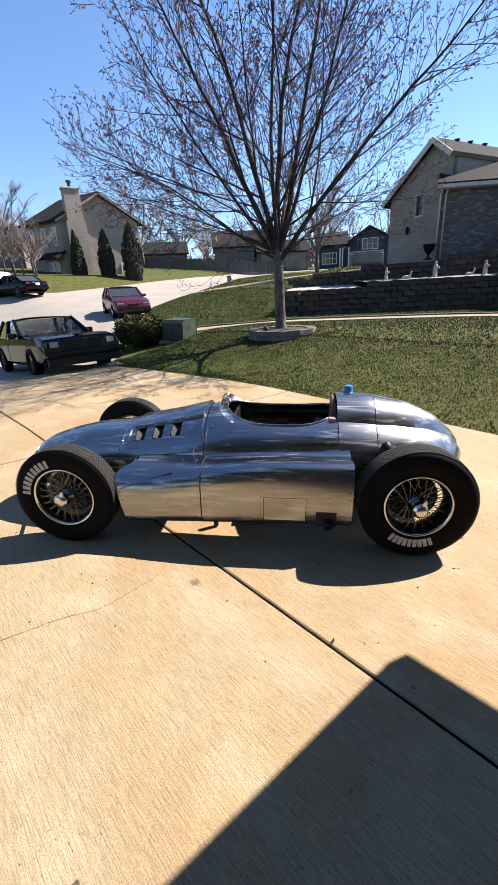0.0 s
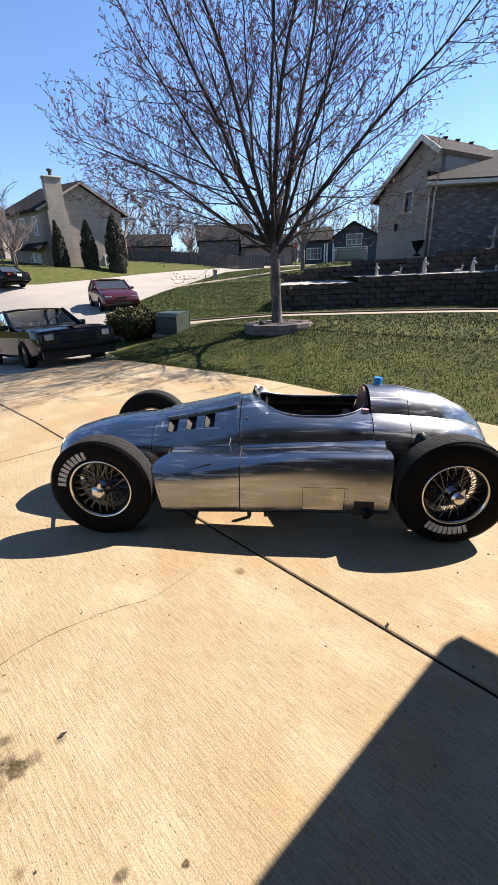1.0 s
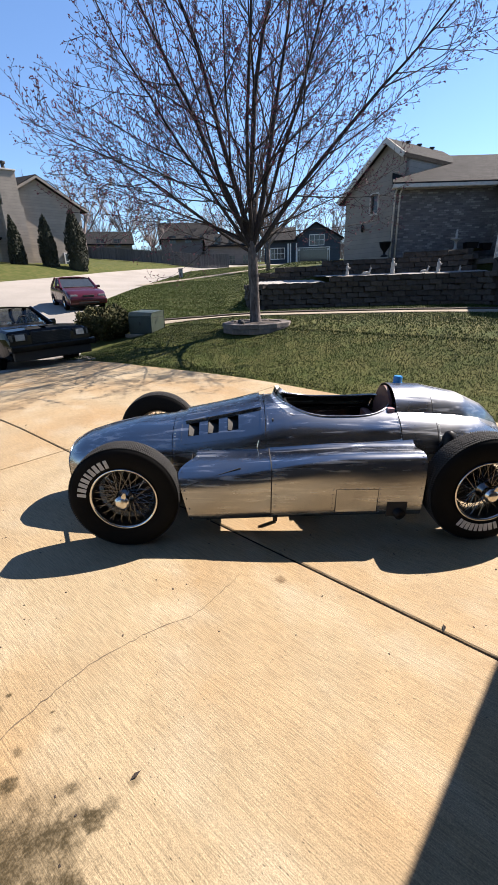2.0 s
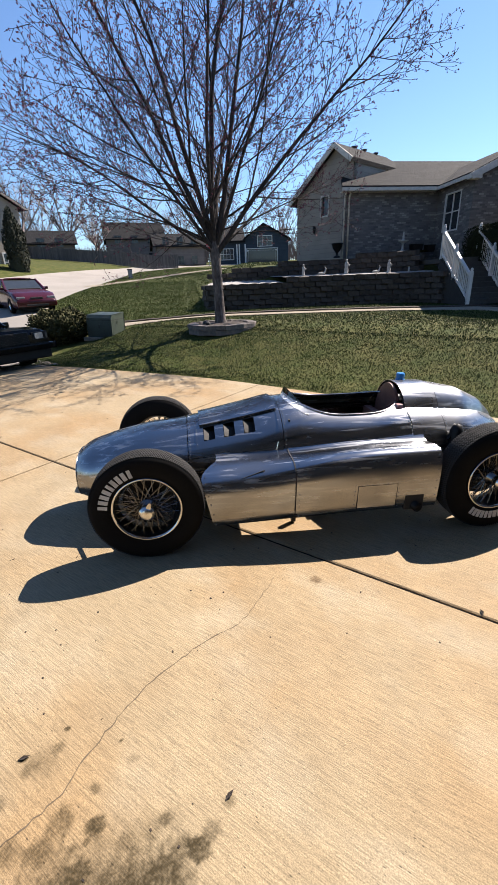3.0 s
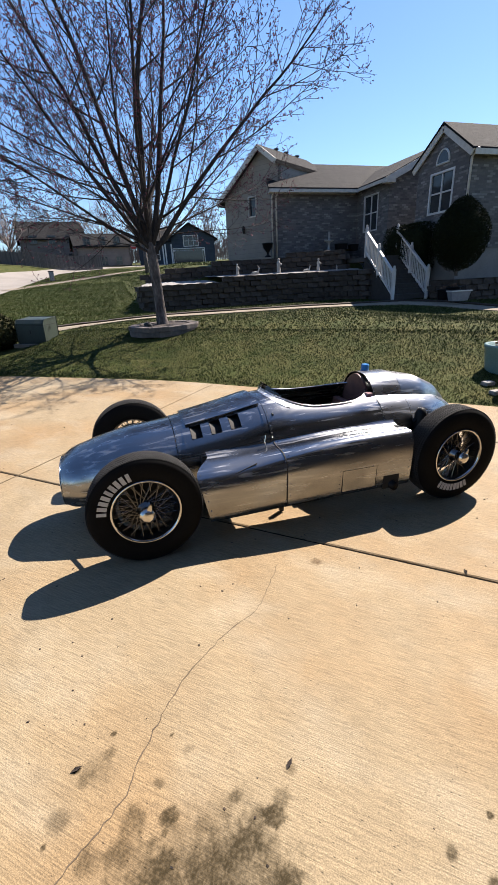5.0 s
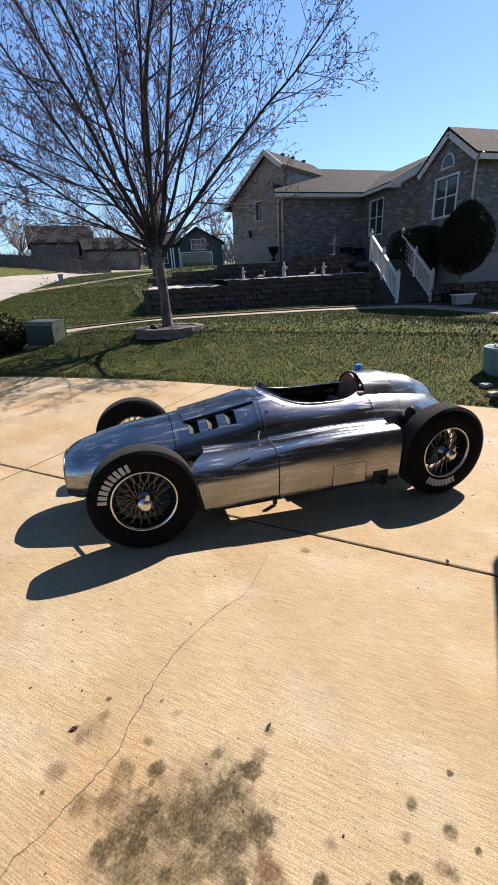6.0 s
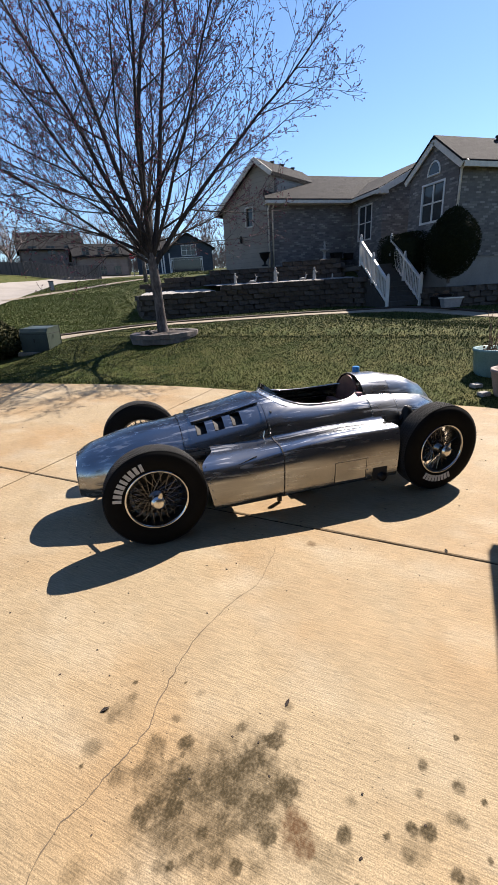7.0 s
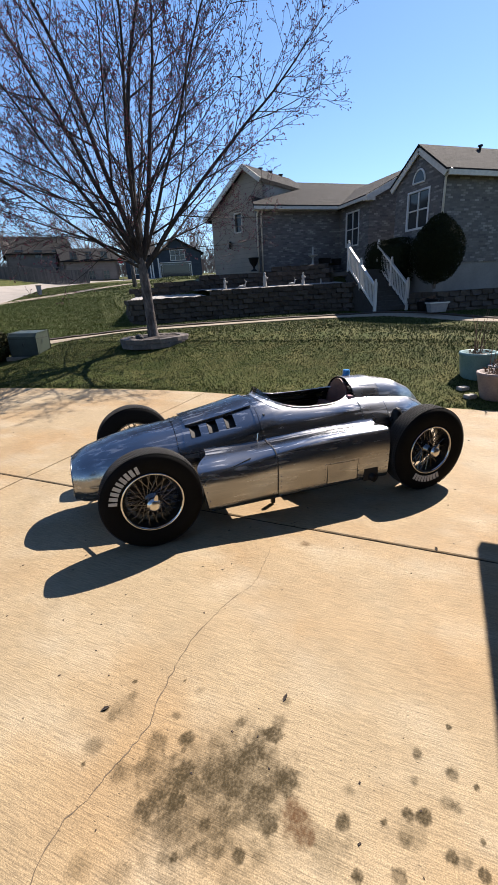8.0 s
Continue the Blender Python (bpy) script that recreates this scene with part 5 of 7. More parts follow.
slope_roof("roof", [on_garage(0, 0, 2.80), on_garage(9, 0, 2.80), on_garage(9, 3.2, 4.3), on_garage(3.2, 3.2, 4.3)], garage, 0.12)
slope_roof("roof", [on_garage(0, 0, 2.80), on_garage(3.2, 3.2, 4.3), on_garage(3.2, 8, 4.3), on_garage(0, 8, 2.80)], garage, 0.12)
# the unseen upper storey is added to block sky light and darken the car's reflections
for a0, a1, b0, b1, z0, z1, nm in ((0.45, 8.8, 0.5, 0.7, -0.3, 2.66, "front_wall"), (0.45, 0.65, 0.7, 8, -0.3, 2.66, "side_wall"), (8.6, 8.8, 0.7, 8, -0.3, 2.66, "side_wall"), (3.6, 16.0, 0.75, 0.95, 2.6, 6.2, "sky_block_wall"), (8.8, 12.0, 2.0, 2.2, -0.3, 2.6, "front_wall")):
    pts = [on_garage(a0, b0, 0), on_garage(a1, b0, 0), on_garage(a1, b1, 0), on_garage(a0, b1, 0)]
    part(nm, prism([(p.x, p.y) for p in pts], z0, z1), M_brick, garage)
pts = [on_garage(2.0, 0.47, 0), on_garage(7.0, 0.47, 0), on_garage(7.0, 0.5, 0), on_garage(2.0, 0.5, 0)]
part("garage_door", prism([(p.x, p.y) for p in pts], -0.1, 2.2), M_door, garage)
# roof of the added upper storey, also there to hold back sky light
slope_roof("sky_block_roof", [on_garage(3.2, 0.4, 6.1), on_garage(16.4, 0.4, 6.1), on_garage(16.4, 5.1, 8.6), on_garage(3.2, 5.1, 8.6)], garage, 0.14)

# ---- ring of stones round the tree ----
ring = thing("tree_ring", "low octagonal ring of tan edging stones round the tree", "stone ring", Matrix.Translation((0.12, 8.35, 0.41)))
for course in range(2):
    for k in range(12):
        a = 2 * math.pi * (k + 0.5 * course) / 12
        bm = box((0.235, 0.375, 0.11 if course else 0.13), (0, 0, 0), 0.018)
        for v in bm.verts:
            v.co.y *= 1.0 + 0.28 * v.co.x / 0.12
        ob = part("stone", bm, M_ringstone, ring)
        ob.matrix_basis = Matrix.Rotation(a, 4, "Z") @ Matrix.Translation((0.77, 0, 0.05 + 0.12 * course)) @ Matrix.Rotation(0.03 * math.sin(k * 5), 4, "X")
tagged(part("mulch", lathe([(0.0, 0.225), (0.3, 0.215), (0.70, 0.195)], 24), M_mulch, ring, smooth=True), kind="stuff")
rng = random.Random(5)
for k in range(4):
    a = 2.6 + 0.35 * k
    bm = bmesh.new()
    bmesh.ops.create_icosphere(bm, subdivisions=2, radius=0.07)
    for v in bm.verts:
        v.co *= 1 + 0.25 * noise.noise(v.co * 14 + Vector((k, 0, 0)))
    ob = tagged(part("rock", bm, M_dark), "small dark rock on the mulch", "rock", "rocks in the tree ring")
    ob.location = (0.12 + 0.45 * math.cos(a), 8.35 + 0.45 * math.sin(a), 0.64)

# ---- green utility cabinet ----
cabinet = thing("utility_cabinet", "green metal pad-mounted utility cabinet on the lawn", "utility cabinet", pose(-3.20, 10.25, 0.22, 0, 2, -20) @ Matrix.Scale(0.86, 4))
bm = prism([(-0.45, 0.0), (0.45, 0.0), (0.45, 0.66), (0.36, 0.76), (-0.45, 0.80)], -0.44, 0.44, "x")
bm.transform(Matrix.Rotation(radians(180), 4, "Z"))
bmesh.ops.bevel(bm, geom=bm.edges[:], offset=0.015, segments=2, affect="EDGES")
part("body", bm, M_green, cabinet)
part("pad", box((1.15, 1.15, 0.12), (0, 0, -0.02), 0.015), M_path, cabinet, "concrete pad")
part("lid_seam", box((0.886, 0.906, 0.012), (0, 0, 0.60), 0.002), M_dark, cabinet)
part("latch", box((0.03, 0.02, 0.12), (0.0, -0.457, 0.4), 0.004), M_dark, cabinet)


# ---- shrubs of many small leaves ----
def leaves(bm_name, centre, radii, count, size, mat, parent, seed, lumpy=0.25, shell=0.75, stretch=1.0, label="", square=False, point=0.0):
    rng = random.Random(seed)
    verts, faces = [], []
    for _ in range(count):
        d = Vector((rng.gauss(0, 1), rng.gauss(0, 1), rng.gauss(0, 1))).normalized()
        r = (shell + (1 - shell) * rng.random() ** 0.5) * (1 + lumpy * noise.noise(d * 2.3 + Vector((seed, 0, 0))) + 0.5 * lumpy * noise.noise(d * 6 + Vector((0, seed, 0))))
        if square:
            r *= 1 / (abs(d.x) ** 7 + abs(d.y) ** 7 + abs(d.z) ** 7) ** (1 / 7)
        c = Vector((d.x * radii[0] * r, d.y * radii[1] * r, d.z * radii[2] * r)) + Vector(centre)
        if point and d.z > 0:
            c.xy *= 1 - point * (d.z * r) ** 2
        a = (d * 0.6 + Vector((rng.gauss(0, 0.6), rng.gauss(0, 0.6), rng.gauss(0.3, 0.6) * stretch))).normalized()
        b = a.orthogonal().normalized()
        b.rotate(Matrix.Rotation(rng.random() * 6.28, 3, a))
        s = size * rng.uniform(0.6, 1.4)
        k = len(verts)
        verts += [c - a * s * 0.5, c + b * s * 0.32, c + a * s * 0.6, c - b * s * 0.32]
        faces += [(k, k + 1, k + 2, k + 3)]
    me = bpy.data.meshes.new(bm_name)
    me.from_pydata(verts, [], faces)
    me.materials.append(mat)
    ob = new(bm_name, me)
    ob.parent = parent
    return tagged(ob, label, kind="stuff")


def shrub(name, label, at, radii, seed, mat=None, count=5000, size=0.07, category="shrub", point=0.0, square=False, lumpy=0.25):
    s = thing(name, label, category, Matrix.Translation(at))
    bm = bmesh.new()
    bmesh.ops.create_icosphere(bm, subdivisions=3, radius=1)
    for v in bm.verts:
        v.co *= 0.8 * (1 + 0.2 * noise.noise(v.co * 2.3 + Vector((seed, 0, 0))))
        if square:
            v.co *= 1 / (sum(abs(q) ** 7 for q in v.co.normalized())) ** (1 / 7)
        if point and v.co.z > 0:
            v.co.xy *= 1 - point * v.co.z ** 2
        v.co = Vector((v.co.x * radii[0], v.co.y * radii[1], v.co.z * radii[2] + radii[2]))
    part("inner_growth", bm, mat or M_shrub, s, smooth=True)
    leaves("foliage", (0, 0, radii[2]), radii, count, size, mat or M_shrub, s, seed, lumpy, square=square, point=point)
    part("stem", tube([(0, 0, -0.15), (0, 0, radii[2])], [0.06, 0.03], 8), M_bark, s)
    return s


shrub("round_shrub", "large dark clipped evergreen shrub by the house", (10.0, 9.0, 1.5), (0.86, 0.86, 1.10), 3, count=16000, size=0.045, point=0.4, lumpy=0.04)
shrub("clipped_hedge", "dark clipped hedge behind the step rail", (10.25, 11.95, 1.45), (0.33, 1.3, 0.90), 5, count=13000, size=0.045, category="hedge", square=True, lumpy=0.04)
shrub("lawn_bush", "rough dark green bush beside the utility cabinet", (-4.35, 10.45, 0.08), (0.72, 0.7, 0.50), 8, mat=M_bush, count=5200, size=0.075)
shrub("lawn_bush", "rough dark green bush beside the utility cabinet", (-4.95, 10.7, 0.08), (0.6, 0.6, 0.47), 9, mat=M_bush, count=3600, size=0.075)


# ---- pots on the lawn's corner and the planter by the steps ----
def pot(name, label, at, top, low, height, mat, rim, stems, seed):
    p = thing(name, label, "plant pot", Matrix.Translation(at))
    prof = [(0.0, 0.0), (low, 0.0), (low * 1.02 + 0.01, 0.03), ((low + top) / 2 * 1.06, height * 0.5), (top, height - rim), (top + 0.015, height - rim * 0.6), (top + 0.012, height), (top - 0.03, height), (top - 0.045, height - 0.06), (0.0, height - 0.06)]
    part("pot", lathe(prof, 32), mat, p, smooth=True)
    part("soil", lathe([(0.0, height - 0.045), (top - 0.04, height - 0.055)], 20), M_mulch, p)
    rng = random.Random(seed)
    for _ in range(stems):
        a, lean = rng.random() * 6.28, rng.uniform(0.05, 0.35)
        h = rng.uniform(0.3, 0.75)
        start = Vector((rng.gauss(0, 0.06), rng.gauss(0, 0.06), height - 0.06))
        mid = start + Vector((math.cos(a) * lean * h * 0.5, math.sin(a) * lean * h * 0.5, h * 0.55))
        end = start + Vector((math.cos(a) * lean * h * 1.1, math.sin(a) * lean * h * 1.1, h))
        part("dry_stem", tube([start, mid, end], [0.006, 0.005, 0.003], 5), M_dry, p)
    leaves("dry_growth", (0, 0, height), (top * 0.8, top * 0.8, 0.10), 90, 0.05, M_dry, p, seed, shell=0.2)
    return p


pot("glazed_pot", "teal glazed pot with dry stems", (4.62, 2.07, -0.03), 0.28, 0.21, 0.50, M_teal, 0.06, 8, 1)
pot("weathered_pot", "grey-pink weathered bowl planter on paving", (4.1, 1.25, -0.10), 0.25, 0.16, 0.42, M_terra, 0.06, 6, 2)
pot("dark_pot", "small dark pot between two larger pots", (4.6, 1.62, -0.05), 0.16, 0.12, 0.36, M_grey, 0.03, 3, 3)
for x, y, s in ((3.82, 1.40, 0.08), (4.0, 1.72, 0.08)):
    bm = box((s * 2, s * 1.5, 0.06), (0, 0, 0), 0.02)
    ob = tagged(part("edging_stone", bm, M_gravel), "white edging stone at the lawn's edge", "stone", "edging stones")
    ob.location = (x, y, ground_z(x, y) + 0.03)
planter = thing("box_planter", "pale flared box planter beside the steps", "planter", pose(9.55, 8.3, 0.62, 0, 0, -12) @ Matrix.Scale(0.72, 4))
bm = box((0.9, 0.4, 0.42), (0, 0, 0.21), 0.015)
for v in bm.verts:
    v.co.xy *= 0.8 + 0.22 * v.co.z / 0.42
part("box", bm, M_grey, planter)
part("rim", box((0.98, 0.46, 0.05), (0, 0, 0.42), 0.012), M_rail, planter)
part("soil", box((0.84, 0.34, 0.03), (0, 0, 0.45)), M_mulch, planter)
for x, y, r in ((8.75, 8.9, 0.2), (9.0, 8.75, 0.24)):
    pot("dark_pot", "dark empty pot beside the steps", (x + 0.9, y + 0.2, 0.62), r, r * 0.7, r * 1.7, M_black, 0.04, 0, 4)


# ---- parked cars ----
def road_wheel(parent, x, y, z, r, w, rim_mat):
    wh = new("wheel")
    wh.parent = parent
    wh.matrix_basis = pose(x, y, z, 0, 0, 0 if y > 0 else 180)
    h = w / 2
    part("tyre", lathe([(r * 0.6, -h), (r * 0.9, -h), (r, -h * 0.7), (r, h * 0.7), (r * 0.9, h), (r * 0.62, h), (r * 0.6, h * 0.8)], 28, "y"), M_tyre, wh, smooth=True)
    part("rim", lathe([(r * 0.62, h * 0.85), (r * 0.56, h * 0.6), (r * 0.3, h * 0.45), (r * 0.15, h * 0.7), (0.0, h * 0.72)], 20, "y"), rim_mat, wh, smooth=True)


def parked_car(name, label, at, paint, L, W, H, base, belt, hood, deck, glass, nose, tail, front="square", rims=None, ride=0.2, r=0.33, curve=0.06):
    """A saloon: x runs forwards. glass gives the foot of the windscreen, roof front, roof rear and foot of the rear window."""
    c = thing(name, label, "car", at)
    half = W / 2
    prof = [(-L / 2, ride + 0.22, tail), (-L / 2 + 0.12, ride + 0.08, tail + 0.04), (glass[3], ride, deck), (glass[0], ride, belt), (L / 2 - 0.5, ride, hood), (L / 2 - 0.10, ride + 0.08, nose), (L / 2, ride + 0.2, nose - 0.1)]
    xs = [-L / 2 + L * i / 36 for i in range(37)]
    rows = []
    for x in xs:
        lo, hi = float(np.interp(x, [p[0] for p in prof], [p[1] for p in prof])), float(np.interp(x, [p[0] for p in prof], [p[2] for p in prof]))
        e = min(1.0, (L / 2 - abs(x)) / 0.5)
        w = half * (1 - curve * (1 - e) ** 2)
        side = [(0.90 * w, lo), (0.985 * w, lo + 0.08), (w, lo + (hi - lo) * 0.45), (0.985 * w, lo + (hi - lo) * 0.72), (0.95 * w, hi - 0.035), (0.88 * w, hi - 0.004), (0.5 * w, hi + 0.012), (0, hi + 0.018)]
        rows.append([(x, y, z) for y, z in side] + [(x, -y, z) for y, z in side[-2::-1]])
    bm = sheet(rows)
    for row in (rows[0], rows[-1]):
        bm.faces.new([bm.verts.new(p) for p in row])
    bmesh.ops.remove_doubles(bm, verts=bm.verts, dist=0.0005)
    bmesh.ops.recalc_face_normals(bm, faces=bm.faces)
    part("body", bm, paint, c, smooth=front != "square")
    part("dashboard", box((0.3, W * 0.76, 0.1), (glass[0] - 0.2, 0, belt + 0.0), 0.03), M_dark, c)
    part("underside", box((L * 0.8, W * 0.8, 0.12), (0, 0, ride + 0.03)), M_black, c)
    for s in (-1, 1):
        for x in (-base / 2, base / 2):
            arch_m = lathe([(r * 1.14, -0.012), (r * 1.14, 0.012), (0.0, 0.012), (0.0, -0.012)], 28, "y")
            ob = part("wheel_arch", arch_m, M_black, c)
            ob.location = (x, s * (half * 0.985), r * 1.02)
            road_wheel(c, x, s * (half - 0.075), r, r, 0.2, rims or M_chrome)
    # cabin
    x0, x1, x2, x3 = glass
    roof_w, belt_w = half * 0.80, half * 0.93
    A, B = [(x0, s * belt_w, belt - 0.02) for s in (1, -1)], [(x1, s * roof_w, H - 0.06) for s in (1, -1)]
    C, Dd = [(x2, s * roof_w, H - 0.06) for s in (1, -1)], [(x3, s * belt_w * 0.97, deck - 0.01) for s in (1, -1)]
    roof_rows = []
    for k in range(9):
        x = x1 + 0.05 + (x2 - x1 - 0.1) * k / 8
        crown = 0.03 * (1 - ((k - 4) / 4) ** 2)
        roof_rows.append([(x, roof_w * y, H - 0.055 + (0.04 + crown) * (1 - abs(y) ** 3)) for y in (-1.02, -0.97, -0.85, -0.5, 0, 0.5, 0.85, 0.97, 1.02)])
    rbm = sheet(roof_rows)
    bmesh.ops.recalc_face_normals(rbm, faces=rbm.faces)
    ob = part("roof", rbm, paint, c, smooth=True)
    sol = ob.modifiers.new("thickness", "SOLIDIFY")
    sol.thickness = 0.035
    for s in (0, 1):
        pairs = [(A[s], B[s]), (Dd[s], C[s])]
        mid_x = (x1 + x2) / 2 + 0.05
        pairs.append(((mid_x, A[s][1], belt - 0.02), (mid_x, B[s][1], H - 0.06)))
        for p, q in pairs:
            part("pillar", tube([p, q], [0.06, 0.045], 8), paint, c)
        part("side_window", mesh([A[s], B[s], C[s], Dd[s]], [(0, 1, 2, 3)]), M_carglass, c)
    for pts, nm in (((A[0], A[1], B[1], B[0]), "windscreen"), ((Dd[0], Dd[1], C[1], C[0]), "rear_window")):
        part(nm, mesh(pts, [(0, 1, 2, 3)]), M_carglass, c)
    for s in (-1, 1):
        part("front_seat", box((0.16, 0.46, 0.62), (x1 - 0.55, s * 0.36, belt - 0.12), 0.06), M_dark, c)
        part("door_mirror", box((0.14, 0.2, 0.12), (x0 - 0.25, s * (half + 0.06), belt + 0.04), 0.03), paint, c)
        part("door_seam", box((0.008, 0.006, belt - ride - 0.2), ((x1 + x2) / 2 + 0.05, s * (half + 0.001), (belt + ride) / 2)), M_black, c)
    return c


# black two-door saloon on the drive
bc = Vector((-6.22, 7.85, 0))
black = parked_car("black_coupe", "glossy black boxy two-door coupe parked on the drive", Matrix.Translation((bc.x, bc.y, -0.16)) @ Matrix.Rotation(radians(-41.3), 4, "Z") @ Matrix.Rotation(radians(-3.2), 4, "Y"), M_gloss_black, 4.85, 1.83, 1.40, 2.74, 0.93, 0.90, 0.92, (0.72, 0.0, -1.05, -1.75), 0.84, 0.86, "square", M_black, 0.24, 0.335, 0.03)
for s in (-1, 1):
    part("headlamp_bezel", box((0.05, 0.36, 0.175), (2.40, s * 0.68, 0.71), 0.012), M_black, black)
    part("headlamp", box((0.03, 0.19, 0.125), (2.425, s * 0.655, 0.715), 0.012), M_lens, black, "square glass headlamp")
    part("marker_lamp", box((0.03, 0.05, 0.12), (2.42, s * 0.83, 0.71), 0.01), M_well, black)
part("grille", box((0.05, 0.86, 0.24), (2.405, 0, 0.69), 0.01), M_black, black)
for k in range(7):
    part("grille_bar", box((0.02, 0.84, 0.008), (2.435, 0, 0.60 + 0.03 * k)), M_black, black)
part("bumper", box((0.2, 1.86, 0.14), (2.50, 0, 0.50), 0.035), M_gloss_black, black)
part("valance", box((0.12, 1.7, 0.2), (2.40, 0, 0.34), 0.03), M_black, black)
part("hood_ridge", box((1.4, 0.10, 0.02), (1.55, 0, 0.905), 0.008), M_gloss_black, black)
part("steering_wheel", lathe([(0.17, -0.012), (0.185, 0), (0.17, 0.012)], 20, "x"), M_black, black).location = (0.35, 0.36, 0.98)

# maroon saloon at the kerb
maroon = parked_car("maroon_sedan", "dusty maroon rounded sedan parked on the street", Matrix.Translation((-8.5, 19.3, ground_z(-8.5, 19.0) - 0.02)) @ Matrix.Rotation(radians(-58), 4, "Z") @ Matrix.Rotation(radians(2.5), 4, "Y"), M_maroon, 4.75, 1.80, 1.42, 2.7, 0.95, 0.86, 0.97, (0.75, -0.1, -1.1, -1.75), 0.68, 0.86, "round", M_chrome, 0.2, 0.32, 0.16)
for s in (-1, 1):
    part("headlamp", box((0.16, 0.32, 0.10), (2.24, s * 0.62, 0.66), 0.03), M_lens, maroon, "clear headlamp")
part("grille", box((0.06, 0.5, 0.10), (2.36, 0, 0.64), 0.02), M_dark, maroon)
part("bumper", box((0.2, 1.66, 0.26), (2.29, 0, 0.42), 0.07), M_maroon, maroon)
part("air_intake", box((0.03, 0.9, 0.08), (2.39, 0, 0.36), 0.01), M_dark, maroon)

# dark green saloon across the street
green = parked_car("green_sedan", "dark green sedan parked across the street", Matrix.Translation((-19.6, 27.1, ground_z(-19.6, 27.1) - 0.05)) @ Matrix.Rotation(radians(158), 4, "Z"), M_gloss_black, 4.8, 1.82, 1.43, 2.75, 0.96, 0.9, 0.98, (0.85, 0.05, -1.05, -1.75), 0.7, 0.9, "round", M_chrome, 0.2, 0.32, 0.12)
for s in (-1, 1):
    part("tail_lamp", box((0.08, 0.42, 0.15), (-2.36, s * 0.62, 0.80), 0.02), M_red_lens, green, "red tail lamp")
part("number_plate", box((0.02, 0.34, 0.16), (-2.41, 0, 0.74), 0.01), M_white, green)
part("bumper", box((0.2, 1.7, 0.2), (-2.34, 0, 0.48), 0.06), M_gloss_black, green)
truck = parked_car("white_pickup", "white pickup truck parked across the street", Matrix.Translation((-24.2, 28.6, ground_z(-24.2, 28.6) - 0.05)) @ Matrix.Rotation(radians(186), 4, "Z"), M_white, 5.4, 1.95, 1.85, 3.3, 1.15, 1.12, 1.15, (1.2, 0.6, -0.6, -0.9), 1.0, 1.15, "square", M_chrome, 0.35, 0.38, 0.06)
for s in (-1, 1):
    part("tail_lamp", box((0.05, 0.12, 0.4), (-2.7, s * 0.9, 0.95), 0.01), M_red_lens, truck)

for sedan in (maroon, green):
    for ob in sedan.children:
        if ob.name.startswith(("windscreen", "rear_window")):
            ob.data.materials[0] = M_pane

# bins at the kerb
for x, y, h in ((-5.75, 40.2, 0.85),):
    bin_ = thing("wheeled_bin", "dark wheeled refuse bin at the kerb", "refuse bin", pose(x, y, ground_z(x, y), 0, 0, 20), "bins")
    bm = box((0.36, 0.45, h - 0.1), (0, 0, (h - 0.1) / 2), 0.04)
    for v in bm.verts:
        v.co.xy *= 0.8 + 0.2 * v.co.z / h
    part("body", bm, M_grey, bin_)
    part("lid", box((0.40, 0.5, 0.07), (0, 0.02, h - 0.06), 0.03), M_dark, bin_)

# ---- houses, fence and woods across the street ----
def face_wall(bm, a, b, z0, tops, thick=0.25):
    """A wall from a to b whose upper edge runs through tops, pairs of (share, height)."""
    a, b = Vector((*a, 0)), Vector((*b, 0))
    d = b - a
    nrm = Vector((d.y, -d.x, 0)).normalized() * thick
    pts = [(a, z0), (b, z0)] + [(a + d * k, z) for k, z in reversed(tops)]
    f0 = [bm.verts.new((p.x, p.y, z)) for p, z in pts]
    f1 = [bm.verts.new((p.x - nrm.x, p.y - nrm.y, z)) for p, z in pts]
    k = len(pts)
    fs = [bm.faces.new(f0), bm.faces.new(f1[::-1])] + [bm.faces.new((f0[i], f1[i], f1[(i + 1) % k], f0[(i + 1) % k])) for i in range(k)]
    bmesh.ops.recalc_face_normals(bm, faces=fs)


def face_window(parent, a, b, s0, s1, z0, z1, cols=2, rows=2, trim=None):
    """A window on the wall from a to b between two shares of its length."""
    trim = trim or M_rail
    a, b = Vector((*a, 0)), Vector((*b, 0))
    d = b - a
    nrm = Vector((d.y, -d.x, 0)).normalized()
    p, q = a + d * s0, a + d * s1
    win = new("window")
    win.parent = parent
    w = (q - p).length
    m = Matrix.Translation((p + q) / 2 + nrm * 0.03 + Vector((0, 0, (z0 + z1) / 2))) @ Matrix.Rotation(math.atan2(d.y, d.x), 4, "Z")
    h = z1 - z0
    for size, at, nm, mat in [((w, 0.04, h), (0, 0.02, 0), "pane", M_pane), ((w + 0.2, 0.1, 0.1), (0, 0, h / 2 + 0.05), "frame", trim), ((w + 0.2, 0.1, 0.1), (0, 0, -h / 2 - 0.05), "sill", trim), ((0.1, 0.1, h), (w / 2 + 0.05, 0, 0), "frame", trim), ((0.1, 0.1, h), (-w / 2 - 0.05, 0, 0), "frame", trim)] + [((0.05, 0.08, h), (-w / 2 + w * i / cols, 0, 0), "bar", trim) for i in range(1, cols)] + [((w, 0.08, 0.05), (0, 0, -h / 2 + h * j / rows), "bar", trim) for j in range(1, rows)]:
        bm = box(size, at)
        bm.transform(m)
        part(nm, bm, mat, win)
    return win


